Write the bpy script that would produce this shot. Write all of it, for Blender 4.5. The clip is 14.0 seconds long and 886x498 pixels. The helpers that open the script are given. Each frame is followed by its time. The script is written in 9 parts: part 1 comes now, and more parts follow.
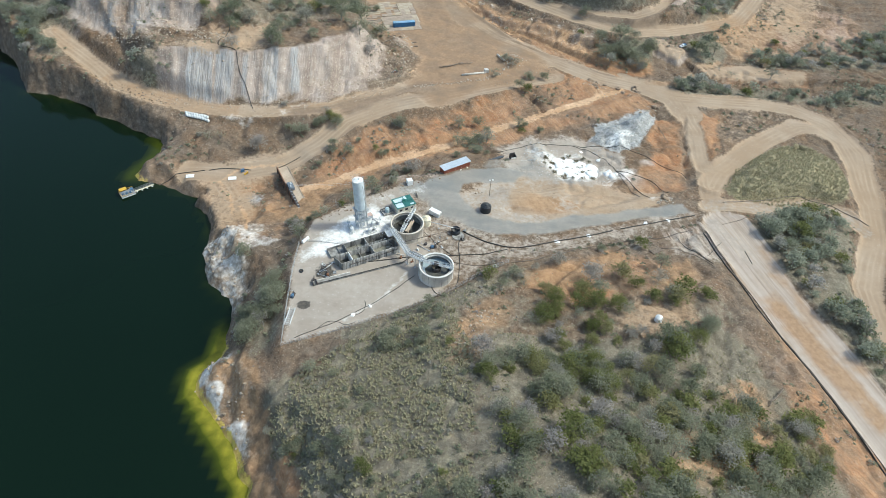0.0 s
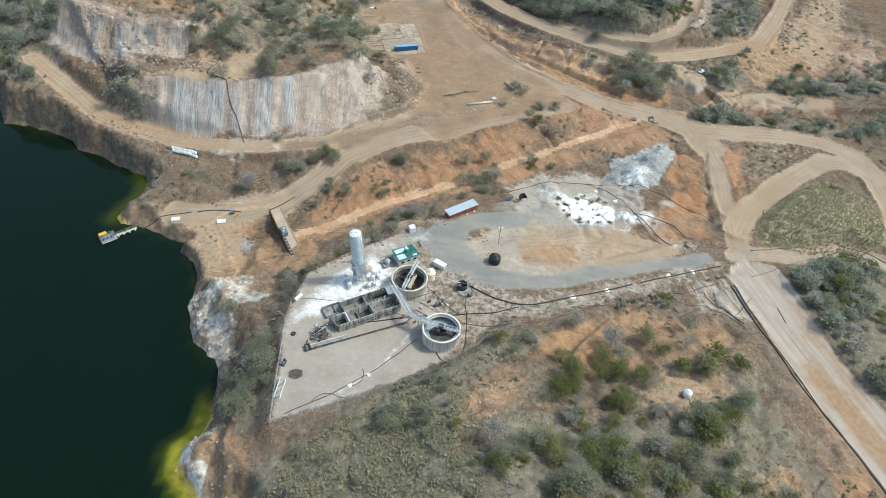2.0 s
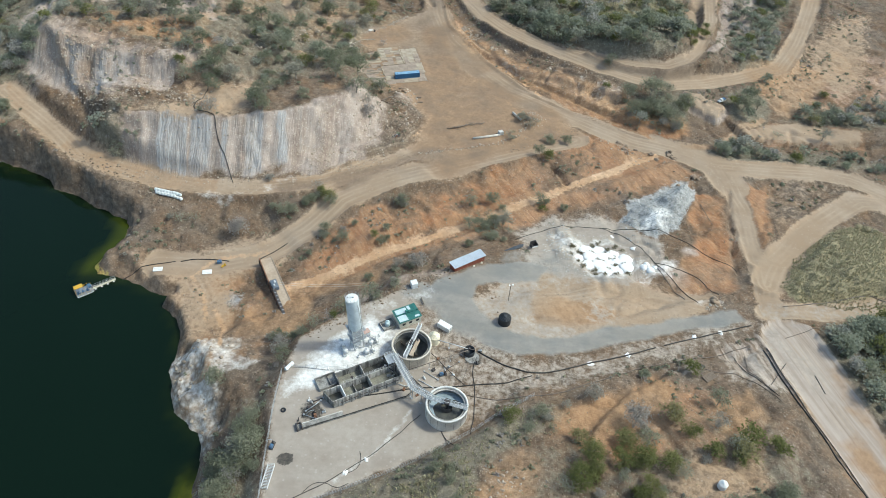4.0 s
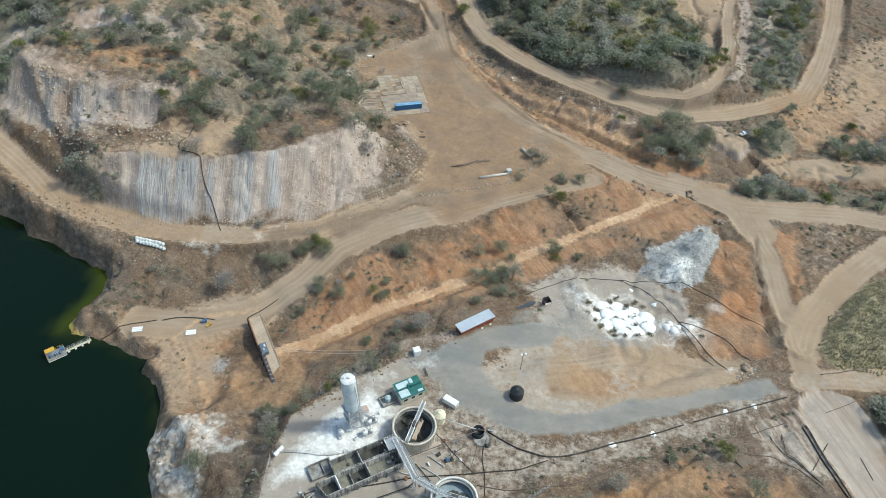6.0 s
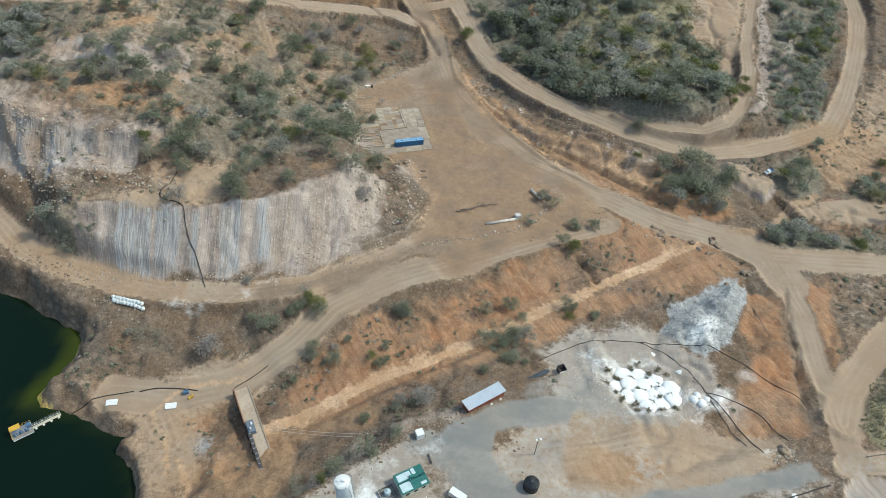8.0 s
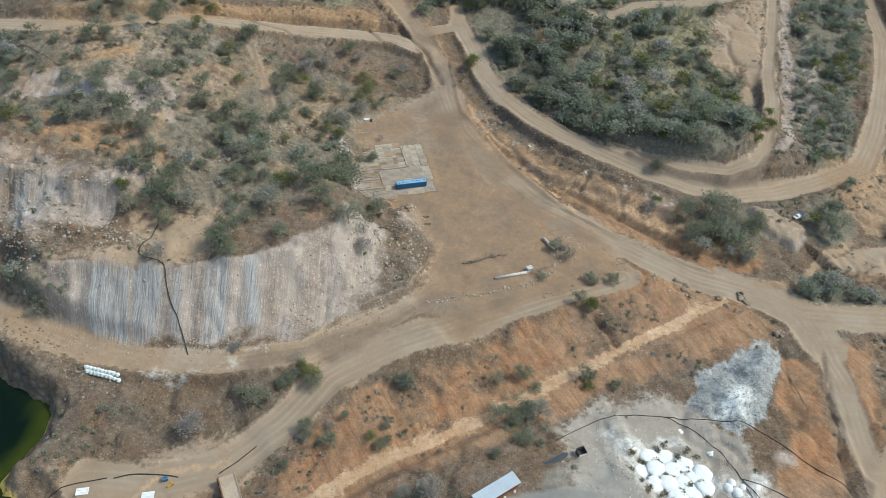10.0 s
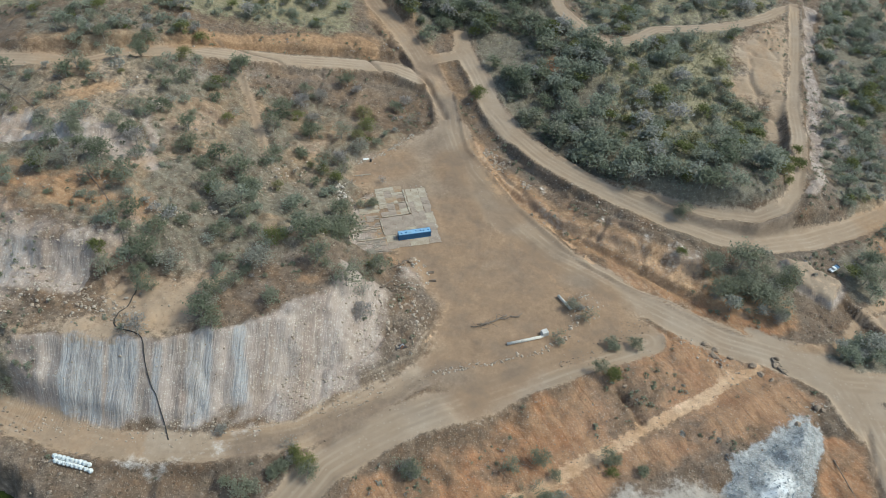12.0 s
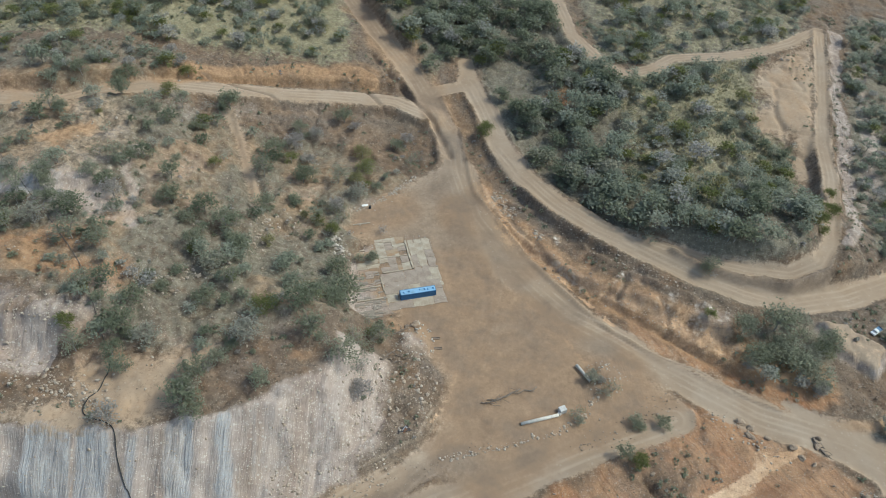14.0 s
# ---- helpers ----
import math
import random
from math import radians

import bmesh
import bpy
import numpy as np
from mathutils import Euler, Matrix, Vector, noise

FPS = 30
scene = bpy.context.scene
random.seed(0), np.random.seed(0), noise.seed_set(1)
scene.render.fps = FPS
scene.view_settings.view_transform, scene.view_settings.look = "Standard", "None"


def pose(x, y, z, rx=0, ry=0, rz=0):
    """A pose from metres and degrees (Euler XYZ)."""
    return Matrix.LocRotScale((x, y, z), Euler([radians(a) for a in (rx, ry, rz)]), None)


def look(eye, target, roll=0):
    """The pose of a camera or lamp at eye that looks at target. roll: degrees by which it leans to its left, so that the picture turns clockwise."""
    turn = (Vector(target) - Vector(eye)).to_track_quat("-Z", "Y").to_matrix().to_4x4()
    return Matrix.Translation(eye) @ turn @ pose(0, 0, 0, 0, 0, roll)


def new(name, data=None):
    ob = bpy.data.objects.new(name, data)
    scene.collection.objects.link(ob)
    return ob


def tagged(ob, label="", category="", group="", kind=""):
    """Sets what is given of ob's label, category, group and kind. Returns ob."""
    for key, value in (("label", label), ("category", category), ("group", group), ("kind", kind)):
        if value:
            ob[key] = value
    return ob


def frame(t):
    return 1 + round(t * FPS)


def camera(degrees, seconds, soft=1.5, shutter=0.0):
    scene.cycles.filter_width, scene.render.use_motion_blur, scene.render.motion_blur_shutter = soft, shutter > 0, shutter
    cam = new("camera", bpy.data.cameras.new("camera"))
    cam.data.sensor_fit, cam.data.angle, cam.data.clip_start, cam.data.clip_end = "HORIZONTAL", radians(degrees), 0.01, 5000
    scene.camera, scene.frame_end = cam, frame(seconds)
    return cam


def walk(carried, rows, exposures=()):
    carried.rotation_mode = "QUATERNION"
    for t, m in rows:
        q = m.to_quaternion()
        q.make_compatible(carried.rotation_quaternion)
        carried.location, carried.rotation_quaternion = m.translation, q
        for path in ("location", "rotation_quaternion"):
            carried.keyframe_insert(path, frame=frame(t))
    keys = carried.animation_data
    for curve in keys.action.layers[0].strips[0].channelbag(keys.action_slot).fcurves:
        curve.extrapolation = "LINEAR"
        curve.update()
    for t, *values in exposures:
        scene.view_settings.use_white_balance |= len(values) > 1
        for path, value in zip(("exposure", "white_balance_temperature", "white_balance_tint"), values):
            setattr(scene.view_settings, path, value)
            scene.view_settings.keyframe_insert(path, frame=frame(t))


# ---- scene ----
cam = camera(62.3, 14.0, soft=0.7)
METRES, EYE, TILT, LEAN, TURN = 212.0, 189.0, 0.0, 0.0, 0.0
ROWS = [
    (0.0, 0.0, 0.0, 0.0, 3.07, -44.46, -3.13),
    (0.5, -0.003, 0.0354, -0.002, 3.15, -44.49, -3.13),
    (1.0, -0.0066, 0.0703, -0.0044, 3.17, -44.49, -3.13),
    (1.5, -0.0098, 0.1057, -0.0065, 3.21, -44.51, -3.12),
    (2.0, -0.0133, 0.1411, -0.0086, 3.24, -44.52, -3.11),
    (2.5, -0.0173, 0.1761, -0.0111, 3.24, -44.51, -3.12),
    (3.0, -0.0215, 0.2111, -0.0135, 3.23, -44.51, -3.13),
    (5.5, -0.0412, 0.3862, -0.0234, 3.19, -44.54, -3.13),
    (6.0, -0.0455, 0.4215, -0.0252, 3.18, -44.55, -3.15),
    (6.5, -0.0488, 0.4568, -0.027, 3.17, -44.55, -3.12),
    (7.0, -0.0535, 0.4923, -0.0289, 3.13, -44.55, -3.15),
    (7.5, -0.057, 0.5274, -0.0308, 3.13, -44.54, -3.13),
    (8.0, -0.0612, 0.5626, -0.0327, 3.1, -44.55, -3.15),
    (10.5, -0.0845, 0.7397, -0.0416, 3.01, -44.58, -3.23),
    (11.0, -0.0894, 0.7755, -0.0433, 2.98, -44.58, -3.23),
    (11.5, -0.0948, 0.8113, -0.0453, 2.93, -44.57, -3.24),
    (12.0, -0.0999, 0.8474, -0.0469, 2.88, -44.58, -3.24),
    (12.5, -0.1045, 0.8838, -0.0485, 2.89, -44.59, -3.24),
    (13.0, -0.109, 0.9199, -0.0501, 2.87, -44.61, -3.26),
    (13.5, -0.1133, 0.9555, -0.0525, 2.85, -44.58, -3.24),
    (14.0, -0.118, 0.9913, -0.0543, 2.8, -44.59, -3.27),
]
walk(cam, [(t, pose(0, 0, EYE, TILT, LEAN, TURN) @ pose(METRES * x, METRES * y, METRES * z, 90 + pitch, roll, yaw)) for t, x, y, z, yaw, pitch, roll in ROWS],
     exposures=[(0.0, 0.72, 6500, -3), (6.5, 0.47, 6500, -4), (14.0, 0.36, 6330, -4)])

# ---- light: a high sun through thin cloud ----
SUN_ELEVATION, SUN_AZIMUTH = 52.0, 82.0
world = bpy.data.worlds.new("sky")
scene.world = world
world.use_nodes = True
wt = world.node_tree
sky = wt.nodes.new("ShaderNodeTexSky")
sky.sky_type = "NISHITA"
sky.sun_disc = False
sky.sun_elevation = radians(SUN_ELEVATION)
sky.sun_rotation = radians(SUN_AZIMUTH)
sky.dust_density = 2.0
wt.links.new(sky.outputs[0], wt.nodes["Background"].inputs[0])
wt.nodes["Background"].inputs[1].default_value = 0.15
sun_data = bpy.data.lights.new("sun", "SUN")
sun_data.energy, sun_data.angle, sun_data.color = 1.9, radians(6.0), (1.0, 0.975, 0.94)
sun = new("sun", sun_data)
_a, _e = radians(SUN_AZIMUTH), radians(SUN_ELEVATION)
sun.matrix_world = look((0, 0, 0), (-math.sin(_a) * math.cos(_e), -math.cos(_a) * math.cos(_e), -math.sin(_e)))


# ---- materials ----
class Nodes:
    """A small node-tree writer."""

    def __init__(self, name, rough=0.8, metal=0.0, spec=0.3):
        self.m = bpy.data.materials.new(name)
        self.m.use_nodes = True
        self.t = self.m.node_tree
        self.b = self.t.nodes["Principled BSDF"]
        self.b.inputs["Roughness"].default_value = rough
        self.b.inputs["Metallic"].default_value = metal
        self.b.inputs["Specular IOR Level"].default_value = spec

    def put(self, sock, v):
        if hasattr(v, "is_output"):
            self.t.links.new(v, sock)
        elif v is not None:
            if hasattr(sock.default_value, "__len__") and not hasattr(v, "__len__"):
                v = (v, v, v, 1)
            elif hasattr(v, "__len__") and len(v) == 3 and len(sock.default_value) == 4:
                v = (*v, 1)
            sock.default_value = v

    def pos(self):
        return self.t.nodes.new("ShaderNodeNewGeometry").outputs["Position"]

    def local(self):
        return self.t.nodes.new("ShaderNodeTexCoord").outputs["Object"]

    def scaled(self, vec, s):
        n = self.t.nodes.new("ShaderNodeVectorMath")
        n.operation = "MULTIPLY"
        self.t.links.new(vec, n.inputs[0])
        n.inputs[1].default_value = s
        return n.outputs[0]

    def turned(self, vec, degrees, s):
        """Coordinates along and across a heading, stretched."""
        c, n = math.cos(radians(degrees)), math.sin(radians(degrees))
        comb = self.t.nodes.new("ShaderNodeCombineXYZ")
        for k, axis in enumerate(((c * s[0], n * s[0], 0), (-n * s[1], c * s[1], 0), (0, 0, s[2]))):
            d = self.t.nodes.new("ShaderNodeVectorMath")
            d.operation = "DOT_PRODUCT"
            self.t.links.new(vec, d.inputs[0])
            d.inputs[1].default_value = axis
            self.t.links.new(d.outputs["Value"], comb.inputs[k])
        return comb.outputs[0]

    def line_at(self, dist, centre, half):
        """1 where a distance lies near a value, fading to 0."""
        d = self.t.nodes.new("ShaderNodeMath")
        d.operation = "SUBTRACT"
        self.put(d.inputs[0], dist)
        d.inputs[1].default_value = centre
        a = self.t.nodes.new("ShaderNodeMath")
        a.operation = "ABSOLUTE"
        self.put(a.inputs[0], d.outputs[0])
        return self.ramp(a.outputs[0], half, half * 0.3)

    def noise(self, vec, scale, detail=4.0, rough=0.55, lo=0.35, hi=0.65, warp=0.0):
        n = self.t.nodes.new("ShaderNodeTexNoise")
        self.t.links.new(vec, n.inputs["Vector"])
        n.inputs["Scale"].default_value = scale
        n.inputs["Detail"].default_value = detail
        n.inputs["Roughness"].default_value = rough
        n.inputs["Distortion"].default_value = warp
        return self.ramp(n.outputs["Fac"], lo, hi)

    def cells(self, vec, scale, lo=0.0, hi=1.0):
        n = self.t.nodes.new("ShaderNodeTexVoronoi")
        self.t.links.new(vec, n.inputs["Vector"])
        n.inputs["Scale"].default_value = scale
        return self.ramp(n.outputs["Distance"], lo, hi)

    def cell_random(self, vec, scale):
        n = self.t.nodes.new("ShaderNodeTexVoronoi")
        self.t.links.new(vec, n.inputs["Vector"])
        n.inputs["Scale"].default_value = scale
        s = self.t.nodes.new("ShaderNodeSeparateColor")
        self.t.links.new(n.outputs["Color"], s.inputs[0])
        return s.outputs[0]

    def ramp(self, v, lo, hi):
        n = self.t.nodes.new("ShaderNodeMapRange")
        self.t.links.new(v, n.inputs["Value"])
        n.inputs["From Min"].default_value = lo
        n.inputs["From Max"].default_value = hi
        return n.outputs["Result"]

    def attr(self, name):
        n = self.t.nodes.new("ShaderNodeAttribute")
        n.attribute_name = name
        return n.outputs["Fac"]

    def rand(self):
        return self.t.nodes.new("ShaderNodeObjectInfo").outputs["Random"]

    def island(self):
        return self.t.nodes.new("ShaderNodeNewGeometry").outputs["Random Per Island"]

    def math(self, op, a, b=0.5):
        n = self.t.nodes.new("ShaderNodeMath")
        n.operation = op
        n.use_clamp = op in ("ADD", "MULTIPLY", "SUBTRACT")
        self.put(n.inputs[0], a)
        self.put(n.inputs[1], b)
        return n.outputs[0]

    def mix(self, fac, a, b, mode="MIX"):
        n = self.t.nodes.new("ShaderNodeMix")
        n.data_type, n.blend_type = "RGBA", mode
        self.put(n.inputs["Factor"], fac)
        self.put(n.inputs["A"], a)
        self.put(n.inputs["B"], b)
        return n.outputs["Result"]

    def sharp(self, mask, grain, width=0.25):
        """A mask whose soft edge is broken up by a grain."""
        g = self.t.nodes.new("ShaderNodeMath")
        g.operation = "MULTIPLY_ADD"
        self.put(g.inputs[0], mask)
        g.inputs[1].default_value = 1.7
        k = self.t.nodes.new("ShaderNodeMath")
        k.operation = "MULTIPLY"
        self.put(k.inputs[0], grain)
        k.inputs[1].default_value = -0.7
        self.put(g.inputs[2], k.outputs[0])
        return self.ramp(g.outputs[0], 0.02, 0.02 + 2 * width)

    def bump(self, height, strength, distance):
        n = self.t.nodes.new("ShaderNodeBump")
        n.inputs["Strength"].default_value = strength
        n.inputs["Distance"].default_value = distance
        self.t.links.new(height, n.inputs["Height"])
        self.t.links.new(n.outputs[0], self.b.inputs["Normal"])

    def done(self, colour, rough=None):
        self.put(self.b.inputs["Base Color"], colour)
        if rough is not None:
            self.put(self.b.inputs["Roughness"], rough)
        return self.m


def worn(name, colour, dirt, rough=0.6, metal=0.0, scale=0.6, amount=0.6, spec=0.4):
    """Paint, steel or concrete with stains at two scales."""
    n = Nodes(name, rough, metal, spec)
    p = n.local()
    big = n.noise(p, scale, 5, 0.6, 0.42, 0.72)
    fine = n.noise(p, scale * 9, 3, 0.6, 0.4, 0.75)
    c = n.mix(n.math("MULTIPLY", big, amount), colour, dirt)
    c = n.mix(n.math("MULTIPLY", fine, amount * 0.5), c, [v * 0.55 for v in dirt])
    n.bump(fine, 0.15, 0.02)
    return n.done(c, n.ramp(big, -1.0, 3.0) if rough is None else None)


def terrain_material():
    n = Nodes("ground", 0.92, 0, 0.15)
    p = n.pos()
    broad = n.noise(p, 0.018, 4, 0.6, 0.38, 0.62)
    mid = n.noise(p, 0.085, 6, 0.65, 0.38, 0.62)
    patchy = n.noise(n.scaled(p, (1.0, 0.8, 1.0)), 0.047, 6, 0.7, 0.52, 0.66)
    fine = n.noise(p, 0.5, 6, 0.72, 0.38, 0.62)
    grit = n.noise(p, 2.2, 3, 0.7, 0.38, 0.64)
    stones = n.cell_random(p, 1.1)
    pebble = n.math("MULTIPLY", n.ramp(stones, 0.86, 0.9), n.ramp(n.cells(p, 1.1), 0.42, 0.3))
    pit = n.math("MULTIPLY", n.ramp(stones, 0.14, 0.1), n.ramp(n.cells(p, 1.1), 0.5, 0.36))
    # bare soil: grey tan going to rust
    soil = n.mix(broad, (0.27, 0.215, 0.158), (0.315, 0.262, 0.208))
    soil = n.mix(n.math("MULTIPLY", mid, 0.65), soil, (0.37, 0.225, 0.125))
    soil = n.mix(n.math("MULTIPLY", patchy, 0.6), soil, (0.41, 0.345, 0.285))
    soil = n.mix(n.math("MULTIPLY", fine, 0.6), soil, (0.185, 0.148, 0.11))
    soil = n.mix(n.math("MULTIPLY", pebble, 0.7), soil, (0.45, 0.385, 0.315))
    soil = n.mix(n.math("MULTIPLY", pit, 0.6), soil, (0.10, 0.085, 0.06))
    # litter and dry grass below the scrub
    litter = n.mix(fine, (0.36, 0.328, 0.25), (0.20, 0.185, 0.14))
    litter = n.mix(n.math("MULTIPLY", mid, 0.45), litter, (0.27, 0.215, 0.16))
    litter = n.mix(n.math("MULTIPLY", grit, 0.5), litter, (0.32, 0.295, 0.235))
    litter = n.mix(n.math("MULTIPLY", pebble, 0.6), litter, (0.38, 0.34, 0.29))
    c = n.mix(n.sharp(n.attr("scrub"), fine, 0.3), n.mix(1.0, soil, (0.66, 0.65, 0.67), "MULTIPLY"), n.mix(1.0, litter, (0.72, 0.715, 0.72), "MULTIPLY"))
    # dry grass of the mound
    straw = n.mix(grit, (0.38, 0.345, 0.225), (0.22, 0.21, 0.125))
    straw = n.mix(n.math("MULTIPLY", fine, 0.5), straw, (0.26, 0.21, 0.13))
    c = n.mix(n.math("MULTIPLY", n.sharp(n.attr("grass"), fine, 0.3), 0.85), c, straw)
    # red banks
    red = n.mix(mid, (0.44, 0.205, 0.10), (0.37, 0.23, 0.14))
    red = n.mix(n.math("MULTIPLY", fine, 0.5), red, (0.27, 0.135, 0.07))
    red = n.mix(n.math("MULTIPLY", n.math("ADD", broad, patchy), 0.42), red, (0.37, 0.27, 0.19))
    rill = n.noise(n.turned(p, 32, (0.6, 0.06, 0.06)), 1.0, 5, 0.7, 0.44, 0.58)
    red = n.mix(n.math("MULTIPLY", rill, 0.6), red, (0.50, 0.30, 0.17))
    red = n.mix(n.math("MULTIPLY", n.noise(n.turned(p, 32, (0.9, 0.08, 0.08)), 1.0, 4, 0.7, 0.55, 0.66), 0.55), red, (0.21, 0.10, 0.055))
    red = n.mix(n.math("MULTIPLY", pebble, 0.5), red, (0.46, 0.33, 0.24))
    c = n.mix(n.math("MULTIPLY", n.sharp(n.attr("red"), mid, 0.35), 0.9), c, red)
    # grey cliff, streaked down the face
    streak = n.noise(n.scaled(p, (0.45, 0.06, 0.06)), 1.0, 5, 0.66, 0.38, 0.62, 0.3)
    streak2 = n.noise(n.scaled(p, (0.13, 0.012, 0.012)), 1.0, 3, 0.5, 0.42, 0.58)
    slate = n.mix(streak, (0.34, 0.315, 0.31), (0.64, 0.635, 0.63))
    rills = n.noise(n.scaled(p, (1.1, 0.10, 0.10)), 1.0, 5, 0.75, 0.40, 0.60, 0.5)
    slate = n.mix(n.math("MULTIPLY", rills, 0.5), slate, (0.30, 0.27, 0.25))
    slate = n.mix(n.math("MULTIPLY", streak2, 0.65), slate, (0.44, 0.455, 0.475))
    slate = n.mix(n.math("MULTIPLY", grit, 0.35), slate, (0.40, 0.31, 0.24))
    slate = n.mix(n.math("MULTIPLY", pebble, 0.5), slate, (0.55, 0.50, 0.45))
    scree = n.mix(fine, (0.50, 0.43, 0.378), (0.33, 0.27, 0.228))
    scree = n.mix(n.math("MULTIPLY", patchy, 0.45), scree, (0.46, 0.33, 0.20))
    scree = n.mix(n.math("MULTIPLY", streak, 0.6), scree, (0.37, 0.285, 0.245))
    scree = n.mix(n.math("MULTIPLY", rills, 0.55), scree, (0.29, 0.22, 0.18))
    gravel = n.math("MULTIPLY", n.ramp(n.cell_random(p, 2.2), 0.70, 0.76), n.ramp(n.cells(p, 2.2), 0.45, 0.3))
    scree = n.mix(n.math("MULTIPLY", gravel, 0.7), scree, (0.66, 0.60, 0.52))
    scree = n.mix(n.math("MULTIPLY", streak2, 0.4), scree, (0.55, 0.48, 0.44))
    scree = n.mix(n.math("MULTIPLY", pebble, 0.6), scree, (0.64, 0.59, 0.52))
    c = n.mix(n.sharp(n.attr("scree"), mid, 0.45), c, scree)
    c = n.mix(n.sharp(n.attr("slate"), streak, 0.45), c, slate)
    ash = n.mix(fine, (0.46, 0.47, 0.48), (0.19, 0.20, 0.205))
    ash = n.mix(n.math("MULTIPLY", grit, 0.5), ash, (0.54, 0.54, 0.53))
    c = n.mix(n.sharp(n.attr("ash"), fine, 0.3), c, ash)
    # pale rock of the shore
    rock = n.mix(n.cells(p, 0.3), (0.36, 0.285, 0.225), (0.12, 0.095, 0.075))
    rock = n.mix(n.math("MULTIPLY", mid, 0.5), rock, (0.34, 0.215, 0.125))
    rock = n.mix(n.math("MULTIPLY", fine, 0.6), rock, (0.085, 0.07, 0.06))
    chalk = n.mix(n.cells(p, 0.55, 0.1, 0.8), (0.84, 0.79, 0.72), (0.26, 0.20, 0.155))
    chalk = n.mix(n.math("MULTIPLY", n.noise(p, 0.13, 6, 0.7, 0.46, 0.58), 0.75), chalk, (0.36, 0.235, 0.14))
    chalk = n.mix(n.math("MULTIPLY", fine, 0.45), chalk, (0.25, 0.215, 0.18))
    c = n.mix(n.sharp(n.attr("rock"), fine, 0.3), c, rock)
    c = n.mix(n.sharp(n.attr("chalk"), fine, 0.3), c, chalk)
    c = n.mix(n.math("MULTIPLY", gravel, 0.28), n.mix(1.0, c, (0.78, 0.765, 0.75), "MULTIPLY"), (0.46, 0.39, 0.32))
    # graded dirt roads, pale, with rust showing through
    road = n.mix(mid, (0.355, 0.277, 0.208), (0.295, 0.218, 0.155))
    road = n.mix(n.math("MULTIPLY", broad, 0.5), road, (0.325, 0.222, 0.138))
    road = n.mix(n.math("MULTIPLY", fine, 0.35), road, (0.29, 0.22, 0.157))
    road = n.mix(n.math("MULTIPLY", pebble, 0.25), road, (0.45, 0.39, 0.32))
    c = n.mix(n.sharp(n.attr("road"), fine, 0.3), c, road)
    comb = n.noise(n.turned(p, 107, (0.02, 0.55, 0.1)), 1.0, 5, 0.65, 0.40, 0.60)
    haul = n.mix(comb, (0.40, 0.335, 0.285), (0.30, 0.24, 0.195))
    haul = n.mix(n.math("MULTIPLY", mid, 0.35), haul, (0.44, 0.375, 0.325))
    haul = n.mix(n.math("MULTIPLY", n.noise(n.turned(p, 107, (0.03, 1.1, 0.1)), 1.0, 4, 0.6, 0.56, 0.66), 0.5), haul, (0.24, 0.175, 0.135))
    c = n.mix(n.sharp(n.attr("haul"), comb, 0.3), c, haul)
    ruts = n.math("MAXIMUM", n.line_at(n.attr("lane"), 0.95, 0.55), n.line_at(n.attr("lane"), 3.4, 0.6))
    ruts = n.math("MULTIPLY", ruts, n.noise(p, 0.06, 3, 0.6, 0.4, 0.6))
    c = n.mix(n.math("MULTIPLY", ruts, 0.32), c, (0.46, 0.37, 0.28))
    wheel = n.math("MULTIPLY", n.line_at(n.attr("lane"), 2.1, 0.7), n.noise(p, 0.05, 4, 0.6, 0.42, 0.62))
    c = n.mix(n.math("MULTIPLY", wheel, 0.35), c, (0.225, 0.17, 0.122))
    track = n.mix(mid, (0.56, 0.40, 0.27), (0.44, 0.275, 0.16))
    track = n.mix(n.math("MULTIPLY", fine, 0.4), track, (0.36, 0.235, 0.145))
    c = n.mix(n.math("MULTIPLY", n.sharp(n.attr("track"), fine, 0.25), 0.97), c, track)
    rust = n.mix(fine, (0.355, 0.225, 0.13), (0.265, 0.16, 0.09))
    c = n.mix(n.math("MULTIPLY", n.sharp(n.attr("rust"), mid, 0.5), 0.8), c, rust)
    # dark earth, and shade painted along gullies and windrow
    dark = n.mix(fine, (0.15, 0.112, 0.086), (0.215, 0.157, 0.113))
    c = n.mix(n.math("MULTIPLY", n.sharp(n.attr("dark_and_shade"), mid, 0.5), 0.75), c, dark)
    # yard gravel and worn bitumen
    drift = n.noise(n.scaled(p, (0.05, 0.11, 0.1)), 1.0, 5, 0.65, 0.45, 0.62)
    yard = n.mix(mid, (0.37, 0.322, 0.275), (0.30, 0.255, 0.215))
    yard = n.mix(n.math("MULTIPLY", drift, 0.45), yard, (0.40, 0.357, 0.31))
    yard = n.mix(n.math("MULTIPLY", fine, 0.35), yard, (0.25, 0.21, 0.175))
    yard = n.mix(n.math("MULTIPLY", pebble, 0.3), yard, (0.48, 0.44, 0.40))
    c = n.mix(n.sharp(n.attr("yard"), fine, 0.3), c, yard)
    bit = n.mix(mid, (0.20, 0.198, 0.19), (0.25, 0.232, 0.207))
    bit = n.mix(n.math("MULTIPLY", drift, 0.5), bit, (0.33, 0.30, 0.265))
    bit = n.mix(n.math("MULTIPLY", fine, 0.18), bit, (0.18, 0.172, 0.162))
    c = n.mix(n.math("MULTIPLY", n.sharp(n.attr("bitumen"), mid, 0.4), 0.95), c, bit)
    oil = n.mix(fine, (0.06, 0.055, 0.05), (0.12, 0.105, 0.09))
    c = n.mix(n.sharp(n.attr("oil"), fine, 0.2), c, oil)
    # spilt lime and salt
    salt = n.mix(fine, (0.80, 0.795, 0.78), (0.56, 0.54, 0.51))
